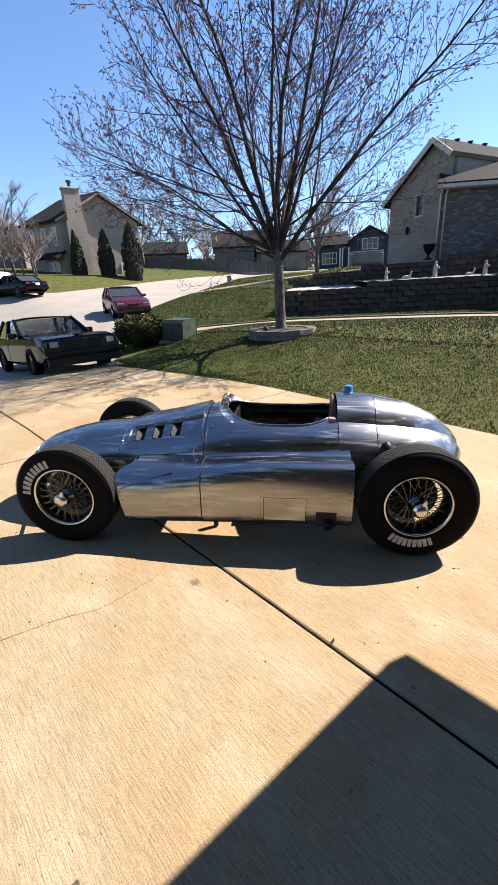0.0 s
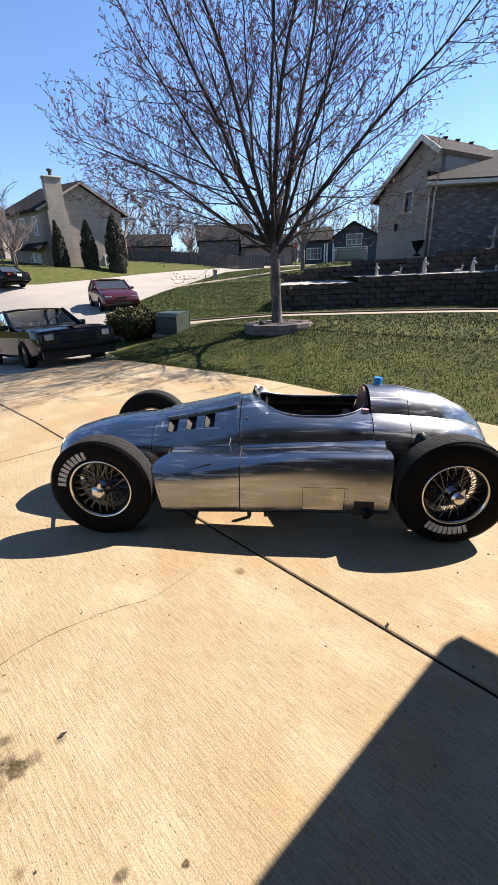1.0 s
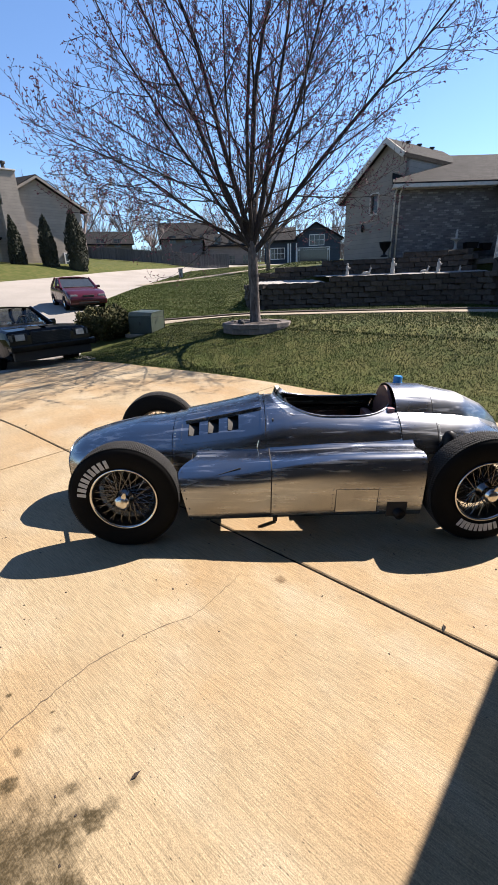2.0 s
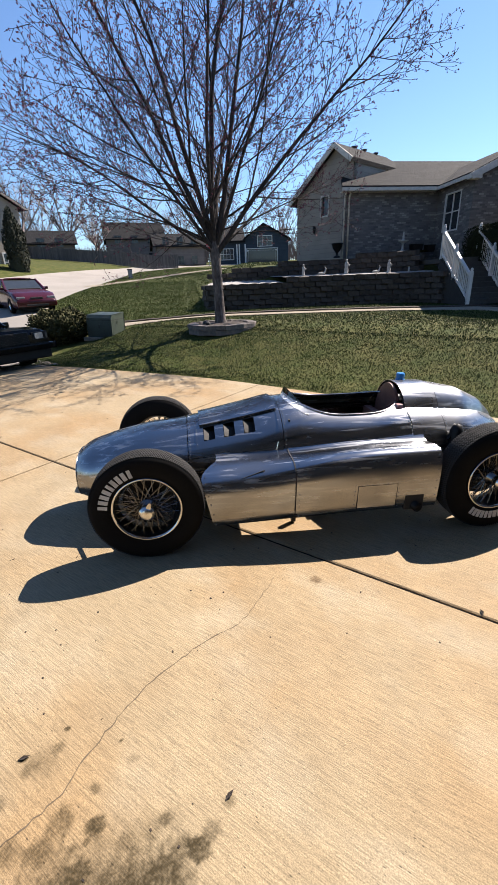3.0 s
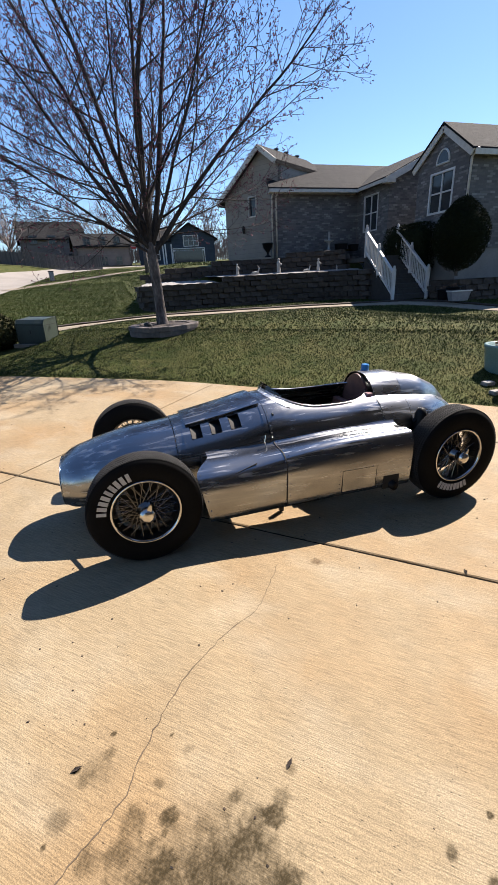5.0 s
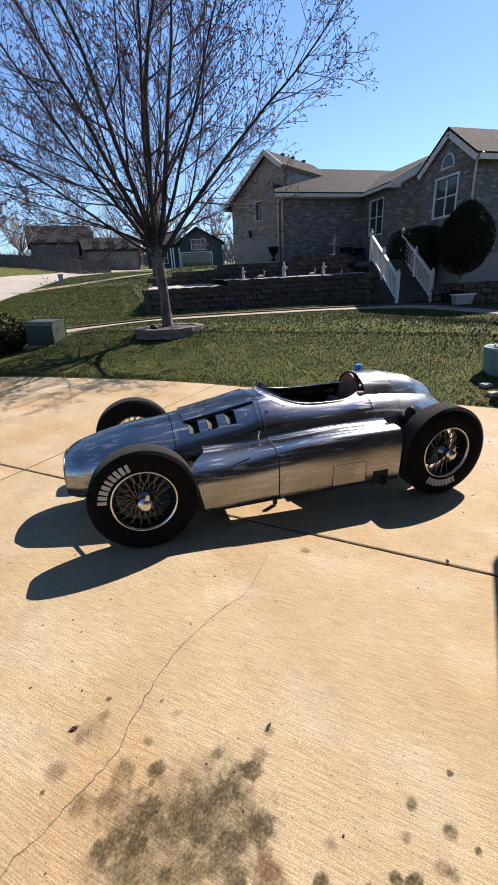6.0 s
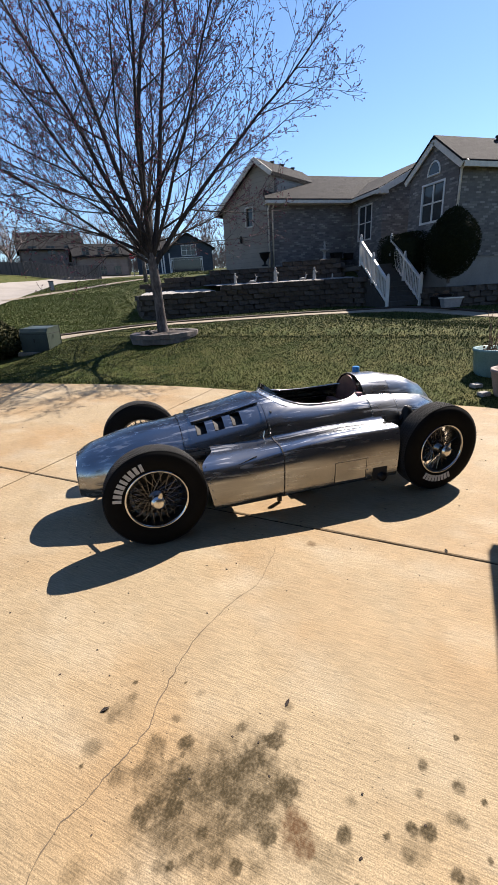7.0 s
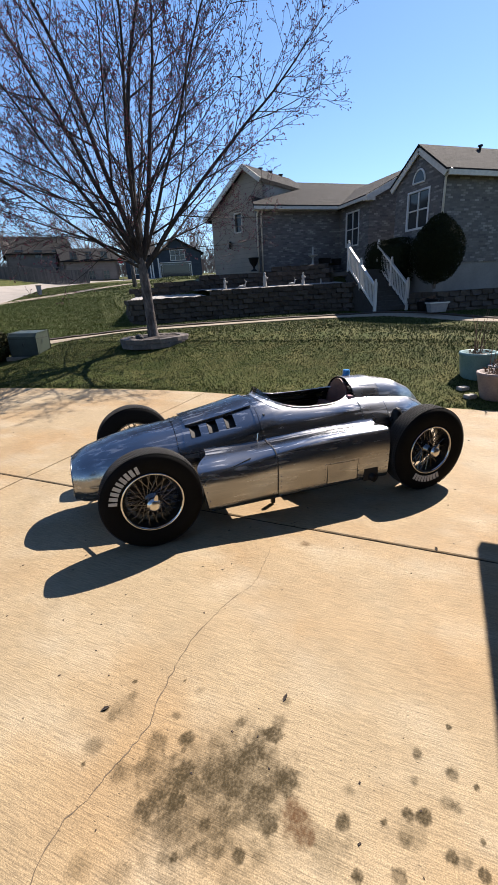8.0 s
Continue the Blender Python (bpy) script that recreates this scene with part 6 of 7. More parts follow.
# two-storey beige house with the chimney
FARTHER = Matrix.Translation((0.378, -2.93, 1.58)) @ Matrix.Scale(1.25, 4) @ Matrix.Translation((-0.378, 2.93, -1.58))
tall = thing("two_storey_house", "two-storey beige house with tall sided chimney", "house", FARTHER)
NC, RC, LC = (-18.2, 32.1), (-13.1, 36.3), (-22.3, 33.9)
bm = bmesh.new()
face_wall(bm, NC, RC, 1.8, [(0.0, 7.9), (0.5, 9.75), (1.0, 7.9)])
face_wall(bm, LC, NC, 1.2, [(0.0, 7.9), (1.0, 7.9)])
part("siding_wall", bm, M_siding, tall)
nv, rv, lv = Vector((*NC, 0)), Vector((*RC, 0)), Vector((*LC, 0))
along_l = lv - nv
ridge0 = nv.lerp(rv, 0.5) + Vector((0, 0, 9.92))
out = (nv - lv).normalized() * 0.4
slope_roof("roof", [nv + out + (nv - rv).normalized() * 0.4 + Vector((0, 0, 7.75)), ridge0 + out, ridge0 + along_l, lv + (nv - rv).normalized() * 0.4 + Vector((0, 0, 7.75))], tall, 0.2)
slope_roof("roof", [rv + out + (rv - nv).normalized() * 0.4 + Vector((0, 0, 7.75)), rv + along_l + (rv - nv).normalized() * 0.4 + Vector((0, 0, 7.75)), ridge0 + along_l, ridge0 + out], tall, 0.2)
board(ridge0 + out - Vector((0, 0, 0.15)), rv + out + (rv - nv).normalized() * 0.4 + Vector((0, 0, 7.6)), 0.06, 0.16, tall, "rake_board", M_siding)
board(ridge0 + out - Vector((0, 0, 0.15)), nv + out + (nv - rv).normalized() * 0.4 + Vector((0, 0, 7.6)), 0.06, 0.16, tall, "rake_board", M_siding)
ch = thing("chimney", "", "")
ch.parent = tall
cd = (rv - nv).normalized()
cn = Vector((cd.y, -cd.x, 0))
c0 = nv + cd * 0.55
for size, s, z0, z1 in (((1.5, 0.75), 0.75, 2.6, 7.6), ((1.25, 0.7), 0.75, 7.6, 9.9)):
    bm = box((size[0], size[1], z1 - z0), (0, 0, 0))
    bm.transform(Matrix.Translation(c0 + cd * s + cn * 0.35 + Vector((0, 0, (z0 + z1) / 2))) @ Matrix.Rotation(math.atan2(cd.y, cd.x), 4, "Z"))
    part("chimney_shaft", bm, M_siding, ch)
cap_at = c0 + cd * 0.75 + cn * 0.35
part("cap", box((1.4, 0.85, 0.1), (0, 0, 0), 0.02), M_trim, ch).matrix_basis = Matrix.Translation(cap_at + Vector((0, 0, 9.92))) @ Matrix.Rotation(math.atan2(cd.y, cd.x), 4, "Z")
part("flue", lathe([(0.12, 0.0), (0.12, 0.35), (0.2, 0.37), (0.2, 0.5), (0.0, 0.55)], 12), M_dark, ch).location = cap_at + Vector((0, 0, 9.97))
for s0, s1, z0, z1 in ((0.12, 0.25, 6.0, 7.2), (0.52, 0.60, 6.0, 7.2), (0.84, 0.90, 6.0, 7.2), (0.6, 0.85, 3.3, 4.7)):
    face_window(tall, LC, NC, s0, s1, z0, z1)
slope_roof("porch_roof", [lv.lerp(nv, 0.42) + Vector((0.2, 0, 5.5)), nv + Vector((0.3, 0, 5.5)), nv + Vector((0.0, -1.2, 4.95)), lv.lerp(nv, 0.42) + Vector((-0.3, -1.2, 4.95))], tall, 0.15)
face_window(tall, NC, RC, 0.72, 0.8, 3.2, 4.4)

# columnar evergreens beside it
for (x, y, z, h, r), seed in zip(((-16.45, 30.9, 1.55, 5.0, 0.66), (-14.5, 31.8, 1.95, 4.75, 0.70), (-12.6, 32.6, 2.3, 4.9, 0.90)), (21, 22, 23)):
    ev = thing("columnar_evergreen", "tall dark columnar evergreen beside the far house", "evergreen", FARTHER @ Matrix.Translation((x, y, z)), "columnar evergreens")
    part("trunk", tube([(0, 0, -0.3), (0, 0, h * 0.8)], [0.1, 0.02], 8), M_bark, ev)
    bm = lathe([(r * 0.5, 0.1), (r * 0.72, h * 0.2), (r * 0.72, h * 0.45), (r * 0.45, h * 0.75), (0.03, h * 0.98)], 14)
    for v in bm.verts:
        v.co.xy *= 1 + 0.2 * noise.noise(v.co * 1.5 + Vector((seed, 0, 0)))
    part("inner_growth", bm, M_cypress, ev, smooth=True)
    leaves("foliage", (0, 0, h * 0.46), (r * 0.86, r * 0.86, h * 0.56), 3000, 0.17, M_cypress, ev, seed, 0.2, 0.8, 2.5, point=0.5)

# dark blue house and its garage far up the street
navy = thing("dark_blue_house", "dark blue two-storey house with white trim and garage", "house")
bm = bmesh.new()
NA, NB, NCC = (4.4, 69.0), (9.4, 68.3), (16.2, 67.3)
face_wall(bm, NA, NB, 4.3, [(0, 7.9), (1, 7.9)])
face_wall(bm, NB, NCC, 4.3, [(0, 8.3), (0.42, 10.1), (1, 8.0)])
part("siding_wall", bm, M_navy, navy)
slope_roof("roof", [(3.9, 68.4, 7.85), (9.4, 67.8, 7.85), (9.8, 73.0, 10.2), (4.6, 73.5, 10.2)], navy, 0.25)
slope_roof("roof", [(9.2, 67.8, 8.2), (12.25, 67.4, 10.25), (12.6, 75, 10.25), (9.5, 75, 8.2)], navy, 0.25)
slope_roof("roof", [(16.6, 66.9, 7.9), (12.25, 67.4, 10.25), (12.6, 75, 10.25), (17, 75, 7.9)], navy, 0.25)
face_window(navy, NA, NB, 0.2, 0.62, 5.2, 6.7, 4, 2)
face_window(navy, NB, NCC, 0.3, 0.62, 7.0, 8.4, 3, 2)
for s0, s1, z0, z1 in ((0.04, 0.75, 6.35, 6.6), (0.04, 0.075, 4.3, 6.35), (0.715, 0.75, 4.3, 6.35)):
    face_window(navy, NB, NCC, s0, s1, z0, z1, 1, 1)
# a dark panel across the garage doorway gives the shade inside
bm = bmesh.new()
pa, pb = Vector((*NB, 0)).lerp(Vector((*NCC, 0)), 0.08), Vector((*NB, 0)).lerp(Vector((*NCC, 0)), 0.71)
face_wall(bm, pa.xy - Vector((0.02, 0.1)), pb.xy - Vector((0.02, 0.1)), 4.3, [(0, 6.33), (1, 6.33)], 0.05)
part("garage_door", bm, M_pane, navy, "dark panel standing for the shade inside the open garage")
for k in (0.0, 0.29, 1.0):
    p = Vector((*NA, 0)).lerp(Vector((*NB, 0)), 0.72 + 0.26 * k)
    part("porch_post", box((0.18, 0.18, 3.0), (p.x, p.y - 0.8, 5.8)), M_rail, navy)

# fence
fence = thing("board_fence", "weathered grey board fence along the street", "fence")
verts_a, verts_b = Vector((-10.2, 58.2, 0)), Vector((-1.4, 60.5, 0))
for k in range(62):
    p = verts_a.lerp(verts_b, k / 61)
    h = 1.75 + 0.03 * math.sin(k * 2.3)
    part("board", box((0.138, 0.03, h), (p.x, p.y, ground_z(p.x, p.y) + h / 2), 0.0), M_fence, fence)
verts_c = Vector((-27, 62, 0))
for k in range(100):
    p = verts_c.lerp(verts_a, k / 100)
    h = 1.5 + 0.03 * math.sin(k * 1.3)
    part("board", box((0.17, 0.03, h), (p.x, p.y, ground_z(p.x, p.y) + h / 2), 0.0), M_fence, fence)


def far_house(name, label, a, b, depth, z0, eave, ridge, wall, group=""):
    h = thing(name, label, "house")
    bm = bmesh.new()
    av, bv = Vector((*a, 0)), Vector((*b, 0))
    back_d = Vector((-(bv - av).y, (bv - av).x, 0)).normalized() * depth
    face_wall(bm, a, b, z0, [(0, eave), (1, eave)])
    face_wall(bm, b, (bv + back_d).xy, z0, [(0, eave), (0.5, ridge), (1, eave)])
    face_wall(bm, (av + back_d).xy, a, z0, [(0, eave), (0.5, ridge), (1, eave)])
    part("wall", bm, wall, h)
    o = (av - bv).normalized() * 0.4
    f = back_d.normalized() * 0.4
    slope_roof("roof", [av + o - f + Vector((0, 0, eave)), bv - o - f + Vector((0, 0, eave)), bv - o + back_d / 2 + Vector((0, 0, ridge + 0.2)), av + o + back_d / 2 + Vector((0, 0, ridge + 0.2))], h, 0.2)
    slope_roof("roof", [av + o + back_d + f + Vector((0, 0, eave)), av + o + back_d / 2 + Vector((0, 0, ridge + 0.2)), bv - o + back_d / 2 + Vector((0, 0, ridge + 0.2)), bv - o + back_d + f + Vector((0, 0, eave))], h, 0.2)
    for k in range(3):
        for z in ((z0 + eave) / 2 - 1.2, (z0 + eave) / 2 + 1.4):
            face_window(h, a, b, 0.15 + 0.28 * k, 0.26 + 0.28 * k, z, z + 1.1, trim=M_dim)
    return h


far_house("grey_house", "distant grey house behind bare trees", (-26, 68), (-17, 70.5), 8, 4.5, 8.2, 10.2, M_dim)
far_house("brown_house", "distant brown house behind the fence", (-13, 75), (-3.5, 76.5), 9, 5, 9.2, 12.0, M_dim)
far_house("low_house", "distant low house behind the fence", (-4.5, 66), (3.0, 67), 7, 4.5, 7.2, 9.0, M_dim)
far_house("brown_house", "distant brown roofed house beyond the drive", (-44, 44), (-31, 47), 9, 3.5, 8.0, 10.5, M_dim)

# stop sign far up the street, its face a plain red octagon
sign = thing("stop_sign", "red octagonal stop sign on a thin post", "road sign", Matrix.Translation((3.2, 62.0, ground_z(3.2, 62.0))))
part("post", box((0.07, 0.07, 3.0), (0, 0, 1.5), 0.0), M_grey, sign)
oct_pts = [(0.42 * math.cos(radians(22.5 + 45 * k)), 2.7 + 0.42 * math.sin(radians(22.5 + 45 * k))) for k in range(8)]
part("plate", prism(oct_pts, -0.07, -0.05, "y"), M_red_lens, sign)
txt = bpy.data.curves.new("word", "FONT")
txt.body, txt.size, txt.align_x, txt.align_y, txt.extrude = "STOP", 0.3, "CENTER", "CENTER", 0.003
word_ob = new("word", txt)
bpy.context.view_layer.update()
word_mesh = bpy.data.meshes.new_from_object(word_ob)
bpy.data.objects.remove(word_ob)
word_mesh.materials.append(M_white)
word = new("word", word_mesh)
word.parent = sign
word.matrix_basis = pose(0, -0.078, 2.7, 90, 0, 0)


# ---- bare trees and thickets in the distance ----
def bare_tree(name, label, at, height, seed, spread=1.0):
    rng = random.Random(seed)
    t = thing(name, label, "tree", Matrix.Translation(at))
    trunk, crown = bmesh.new(), bmesh.new()
    tube([(0, 0, -0.4), (0, 0, height * 0.28)], [height * 0.022, height * 0.015], 8, trunk)
    part("trunk", trunk, M_bark, t, smooth=True)
    for k in range(9):
        az, rise = k * 2.4 + rng.random(), radians(rng.uniform(40, 78))
        d = Vector((math.cos(az) * math.cos(rise) * spread, math.sin(az) * math.cos(rise) * spread, math.sin(rise)))
        p0 = Vector((0, 0, height * rng.uniform(0.18, 0.3)))
        pts = [p0]
        for i in range(5):
            d = (d + Vector((rng.gauss(0, 0.12), rng.gauss(0, 0.12), 0.06))).normalized()
            pts.append(pts[-1] + d * height * 0.13)
        tube(pts, [height * 0.011 * (1 - 0.17 * i) for i in range(6)], 5, crown, False)
        for _ in range(16):
            i = rng.randrange(1, 6)
            q = pts[i]
            e = (d + Vector((rng.gauss(0, 0.55), rng.gauss(0, 0.55), rng.gauss(0.2, 0.3)))).normalized()
            r = q + e * height * rng.uniform(0.08, 0.2)
            tube([q, q.lerp(r, 0.5) + Vector((0, 0, 0.02 * height * rng.random())), r], [height * 0.004, height * 0.0028, height * 0.0012], 3, crown, False)
            for _ in range(5):
                u = q.lerp(r, rng.uniform(0.3, 1.0))
                g = (e + Vector((rng.gauss(0, 0.7), rng.gauss(0, 0.7), rng.gauss(0.25, 0.4)))).normalized()
                tube([u, u + g * height * rng.uniform(0.04, 0.09)], [height * 0.0018, height * 0.0006], 3, crown, False)
    tagged(part("crown", crown, M_woods, t), kind="stuff")
    return t


first = bare_tree("bare_tree", "distant bare tree in early spring", (3.2, 45.5, ground_z(3.2, 45.5)), 11.0, 31)
second = bare_tree("bare_tree", "distant bare tree in early spring", (-36, 50, ground_z(-36, 50)), 10.0, 32, 1.3)
third = bare_tree("bare_tree", "distant bare tree in early spring", (-20, 80, ground_z(-20, 80)), 13.0, 33, 1.1)
rng = random.Random(77)
spots = [(-36, 52), (-28, 58), (-24, 78), (-16, 84), (-11, 88), (-6, 84), (-1, 80), (2, 78), (18, 80), (22, 76), (-40, 66), (-33, 74), (-48, 58), (-29, 90), (8, 86), (13, 92), (-13, 66), (-21, 60), (-55, 72), (-44, 84)]
for i, (x, y) in enumerate(spots):
    src = (first, second, third)[i % 3]
    tree_copy = copy_thing(src, pose(x, y, ground_z(x, y) - 0.1, 0, 0, 97 * i) @ Matrix.Scale(rng.uniform(0.65, 0.95), 4))
    tree_copy.scale = [rng.uniform(0.6, 0.9)] * 3
shrub_bare = bare_tree("bare_shrub", "spreading bare grey shrub before the far house", (-22.4, 34.3, ground_z(-22.4, 34.3) + 0.1), 4.6, 41, 2.0)
for i, (x, y) in enumerate(((-28.0, 39.8), (-31.0, 41.0), (-23.6, 34.6), (-24.9, 35.3), (-26.4, 36.2), (-23.0, 35.6))):
    copy_thing(shrub_bare, pose(x, y, ground_z(x, y) + 0.1, 0, 0, 80 * i + 30))
verts, faces = [], []
for i in range(15000):
    a = rng.uniform(-1.05, 0.75)
    r = rng.uniform(84, 125)
    x, y = r * math.sin(a), r * math.cos(a)
    z = ground_z(x, y)
    h = rng.uniform(1.5, 6.5) * (0.8 + 0.25 * math.sin(a * 9) + 0.15 * math.sin(a * 31))
    k = len(verts)
    wv = rng.uniform(0.03, 0.09)
    lean, up = rng.gauss(0, 0.9), rng.uniform(0.0, 0.6) * h
    verts += [(x - wv, y, z + up - 0.4), (x + wv, y, z + up - 0.4), (x + lean, y, z + h)]
    faces += [(k, k + 1, k + 2)]
me = bpy.data.meshes.new("far_woods")
me.from_pydata(verts, [], faces)
me.materials.append(M_woods)
tagged(new("far_woods", me), "band of bare grey-brown woods on the horizon", "woods", kind="stuff")

# ---- the maple in the lawn ----
class Wood:
    """Many thin tapering rods gathered into one mesh."""

    def __init__(self):
        self.verts, self.faces = [], []

    def rod(self, pts, radii, sides):
        ref, rings = None, []
        for i, p in enumerate(pts):
            d = (pts[min(i + 1, len(pts) - 1)] - pts[max(i - 1, 0)]).normalized()
            ref = d.orthogonal().normalized() if ref is None else (ref - d * ref.dot(d)).normalized()
            side = d.cross(ref)
            rings.append(len(self.verts))
            for k in range(sides):
                a = 2 * math.pi * k / sides
                self.verts.append(p + radii[i] * (ref * math.cos(a) + side * math.sin(a)))
        for a, b in zip(rings, rings[1:]):
            for k in range(sides):
                self.faces.append((a + k, a + (k + 1) % sides, b + (k + 1) % sides, b + k))

    def put(self, name, mat, parent, label="", smooth=False):
        me = bpy.data.meshes.new(name)
        me.from_pydata(self.verts, [], self.faces)
        if smooth:
            me.polygons.foreach_set("use_smooth", [True] * len(me.polygons))
        me.materials.append(mat)
        ob = new(name, me)
        ob.parent = parent
        return tagged(ob, label, kind="stuff")


def grow(start, way, length, radius, steps, lift, wander, rng, tip=0.12):
    """The line of a shoot that bends towards the light, and its radii."""
    pts, radii, d = [Vector(start)], [radius], Vector(way).normalized()
    for i in range(steps):
        d = (d + Vector((rng.gauss(0, wander), rng.gauss(0, wander), rng.gauss(lift, wander * 0.8)))).normalized()
        pts.append(pts[-1] + d * length / steps)
        radii.append(radius * (1 - (1 - tip) * ((i + 1) / steps) ** 0.85))
    return pts, radii


def shoots(pts, length, first, gap, rng, low, high):
    """Places along a line where side shoots leave it: share, point, index and direction."""
    steps, f, k, turn = len(pts) - 1, first, 0, rng.random() * 6.28
    while f < 0.97:
        i = min(int(f * steps), steps - 1)
        axis = (pts[i + 1] - pts[i]).normalized()
        side = axis.orthogonal().normalized()
        side.rotate(Matrix.Rotation(turn + k * 2.4 + rng.gauss(0, 0.35), 3, axis))
        spread = radians(rng.uniform(low, high))
        yield f, pts[i].lerp(pts[i + 1], f * steps - i), i, axis * math.cos(spread) + side * math.sin(spread)
        f += gap * rng.uniform(0.65, 1.35) / length
        k += 1


def heading(az, rise):
    a, b = radians(az), radians(rise)
    return Vector((math.cos(a) * math.cos(b), math.sin(a) * math.cos(b), math.sin(b)))


def make_maple(name, label, base, seed):
    rng = random.Random(seed)
    tree = thing(name, label, "tree", Matrix.Translation(base))
    trunk = [Vector(p) for p in ((0, 0, -0.1), (0, 0, 0.06), (-0.01, 0, 0.25), (-0.02, 0.01, 0.8), (-0.035, 0, 1.4), (-0.05, 0.0, 1.9), (-0.05, 0.01, 2.3))]
    part("trunk", tube(trunk, [0.22, 0.17, 0.14, 0.124, 0.128, 0.11, 0.05], 16), M_bark, tree, smooth=True)
    limbs, branches, twigs, buds = Wood(), Wood(), Wood(), Wood()

    def cluster(at, way, size):
        for _ in range(rng.choice((1, 2, 2, 3))):
            c = at + Vector((rng.gauss(0, 0.013), rng.gauss(0, 0.013), rng.gauss(0, 0.013)))
            d = (way + Vector((rng.gauss(0, 0.4), rng.gauss(0, 0.4), rng.gauss(0, 0.4)))).normalized()
            s = size * rng.uniform(0.6, 1.3)
            side = d.orthogonal().normalized() * s * 0.42
            up = d.cross(side)
            k = len(buds.verts)
            buds.verts += [c - d * s * 0.5, c + side, c + up, c - side, c - up, c + d * s * 0.9]
            buds.faces += [(k, k + 2, k + 1), (k, k + 3, k + 2), (k, k + 4, k + 3), (k, k + 1, k + 4), (k + 5, k + 1, k + 2), (k + 5, k + 2, k + 3), (k + 5, k + 3, k + 4), (k + 5, k + 4, k + 1)]

    def spurs(pts, length, first, gap):
        for f, p, i, way in shoots(pts, length, first, gap, rng, 35, 65):
            end = p + way * rng.uniform(0.03, 0.12)
            twigs.rod([p, end], [0.0034, 0.0022], 3)
            cluster(end, way, 0.028)
        cluster(pts[-1], (pts[-1] - pts[-2]).normalized(), 0.029)

    def fine_growth(pts, radii, length, first):
        """Branches, branchlets and budded spurs along one limb."""
        for f, p, i, out in shoots(pts, length, first, 0.36, rng, 28, 54):
            out.z += 0.12
            long1 = (0.34 * length * (1 - f) + 0.50) * rng.uniform(0.6, 1.2)
            pts1, radii1 = grow(p, out, long1, max(0.0075, radii[i] * rng.uniform(0.34, 0.5)), 6, 0.045, 0.06, rng, 0.35)
            branches.rod(pts1, radii1, 4)
            spurs(pts1[1:], long1 * 0.8, 0.15, 0.17)
            for f2, p2, i2, out2 in shoots(pts1, long1, 0.22, 0.25, rng, 28, 52):
                out2.z += 0.10
                long2 = (0.34 * long1 * (1 - f2) + 0.20) * rng.uniform(0.7, 1.25)
                pts2, radii2 = grow(p2, out2, long2, 0.0056, 4, 0.06, 0.07, rng, 0.55)
                twigs.rod(pts2, radii2, 3)
                spurs(pts2, long2, 0.2, 0.145)

    def leader(start, way, length, radius, lift):
        pts, radii = grow(start, way, length, radius, 14, lift, 0.05, rng)
        limbs.rod(pts, radii, 8)
        fine_growth(pts[7:], radii[7:], length * 0.5, 0.05)
        for f, p, i, out in shoots(pts, length, 0.07, 0.50, rng, 34, 58):
            if f < 0.35:
                out.z -= 0.12 * (1 - f / 0.35)
            out.x += 0.12 if p.x > 0 else -0.12
            long0 = (0.62 * length * (1 - f) + 0.5) * rng.uniform(0.65, 1.1)
            pts0, radii0 = grow(p, out, long0, radii[i] * rng.uniform(0.36, 0.50), 10, 0.025, 0.05, rng, 0.15)
            limbs.rod(pts0, radii0, 6)
            fine_growth(pts0, radii0, long0, 0.16)

    # height on the trunk, heading, rise, length, radius, upward bend
    for z, az, rise, length, radius, lift in (
            (2.25, 90, 87, 8.2, 0.078, 0.0), (2.1, 168, 76, 8.0, 0.074, 0.004), (1.95, 182, 62, 7.8, 0.070, 0.008), (2.0, 12, 70, 8.0, 0.074, 0.006), (1.75, 354, 50, 7.6, 0.066, 0.012),
            (2.05, 60, 60, 7.0, 0.056, 0.01), (2.0, 262, 64, 6.8, 0.056, 0.008), (1.85, 205, 44, 6.4, 0.046, 0.006), (1.9, 318, 56, 6.8, 0.050, 0.01), (1.95, 135, 52, 6.6, 0.048, 0.008), (1.8, 178, 34, 5.8, 0.036, 0.0), (1.95, 200, 24, 5.0, 0.030, 0.0), (2.0, 160, 27, 5.2, 0.030, 0.0), (1.8, 30, 40, 6.0, 0.040, 0.012)):
        leader((-0.045, 0.005, z), heading(az, rise), length, radius, lift)
    limbs.put("limb_growth", M_limb, tree, smooth=True)
    branches.put("branch_growth", M_twig, tree, smooth=True)
    twigs.put("twig_growth", M_twig, tree)
    buds.put("bud_growth", M_bud, tree, "small dark red spring buds")
    return tree


make_maple("maple_tree", "bare maple tree with grey bark and dark red spring buds", (0.1, 8.45, 0.50), 4)

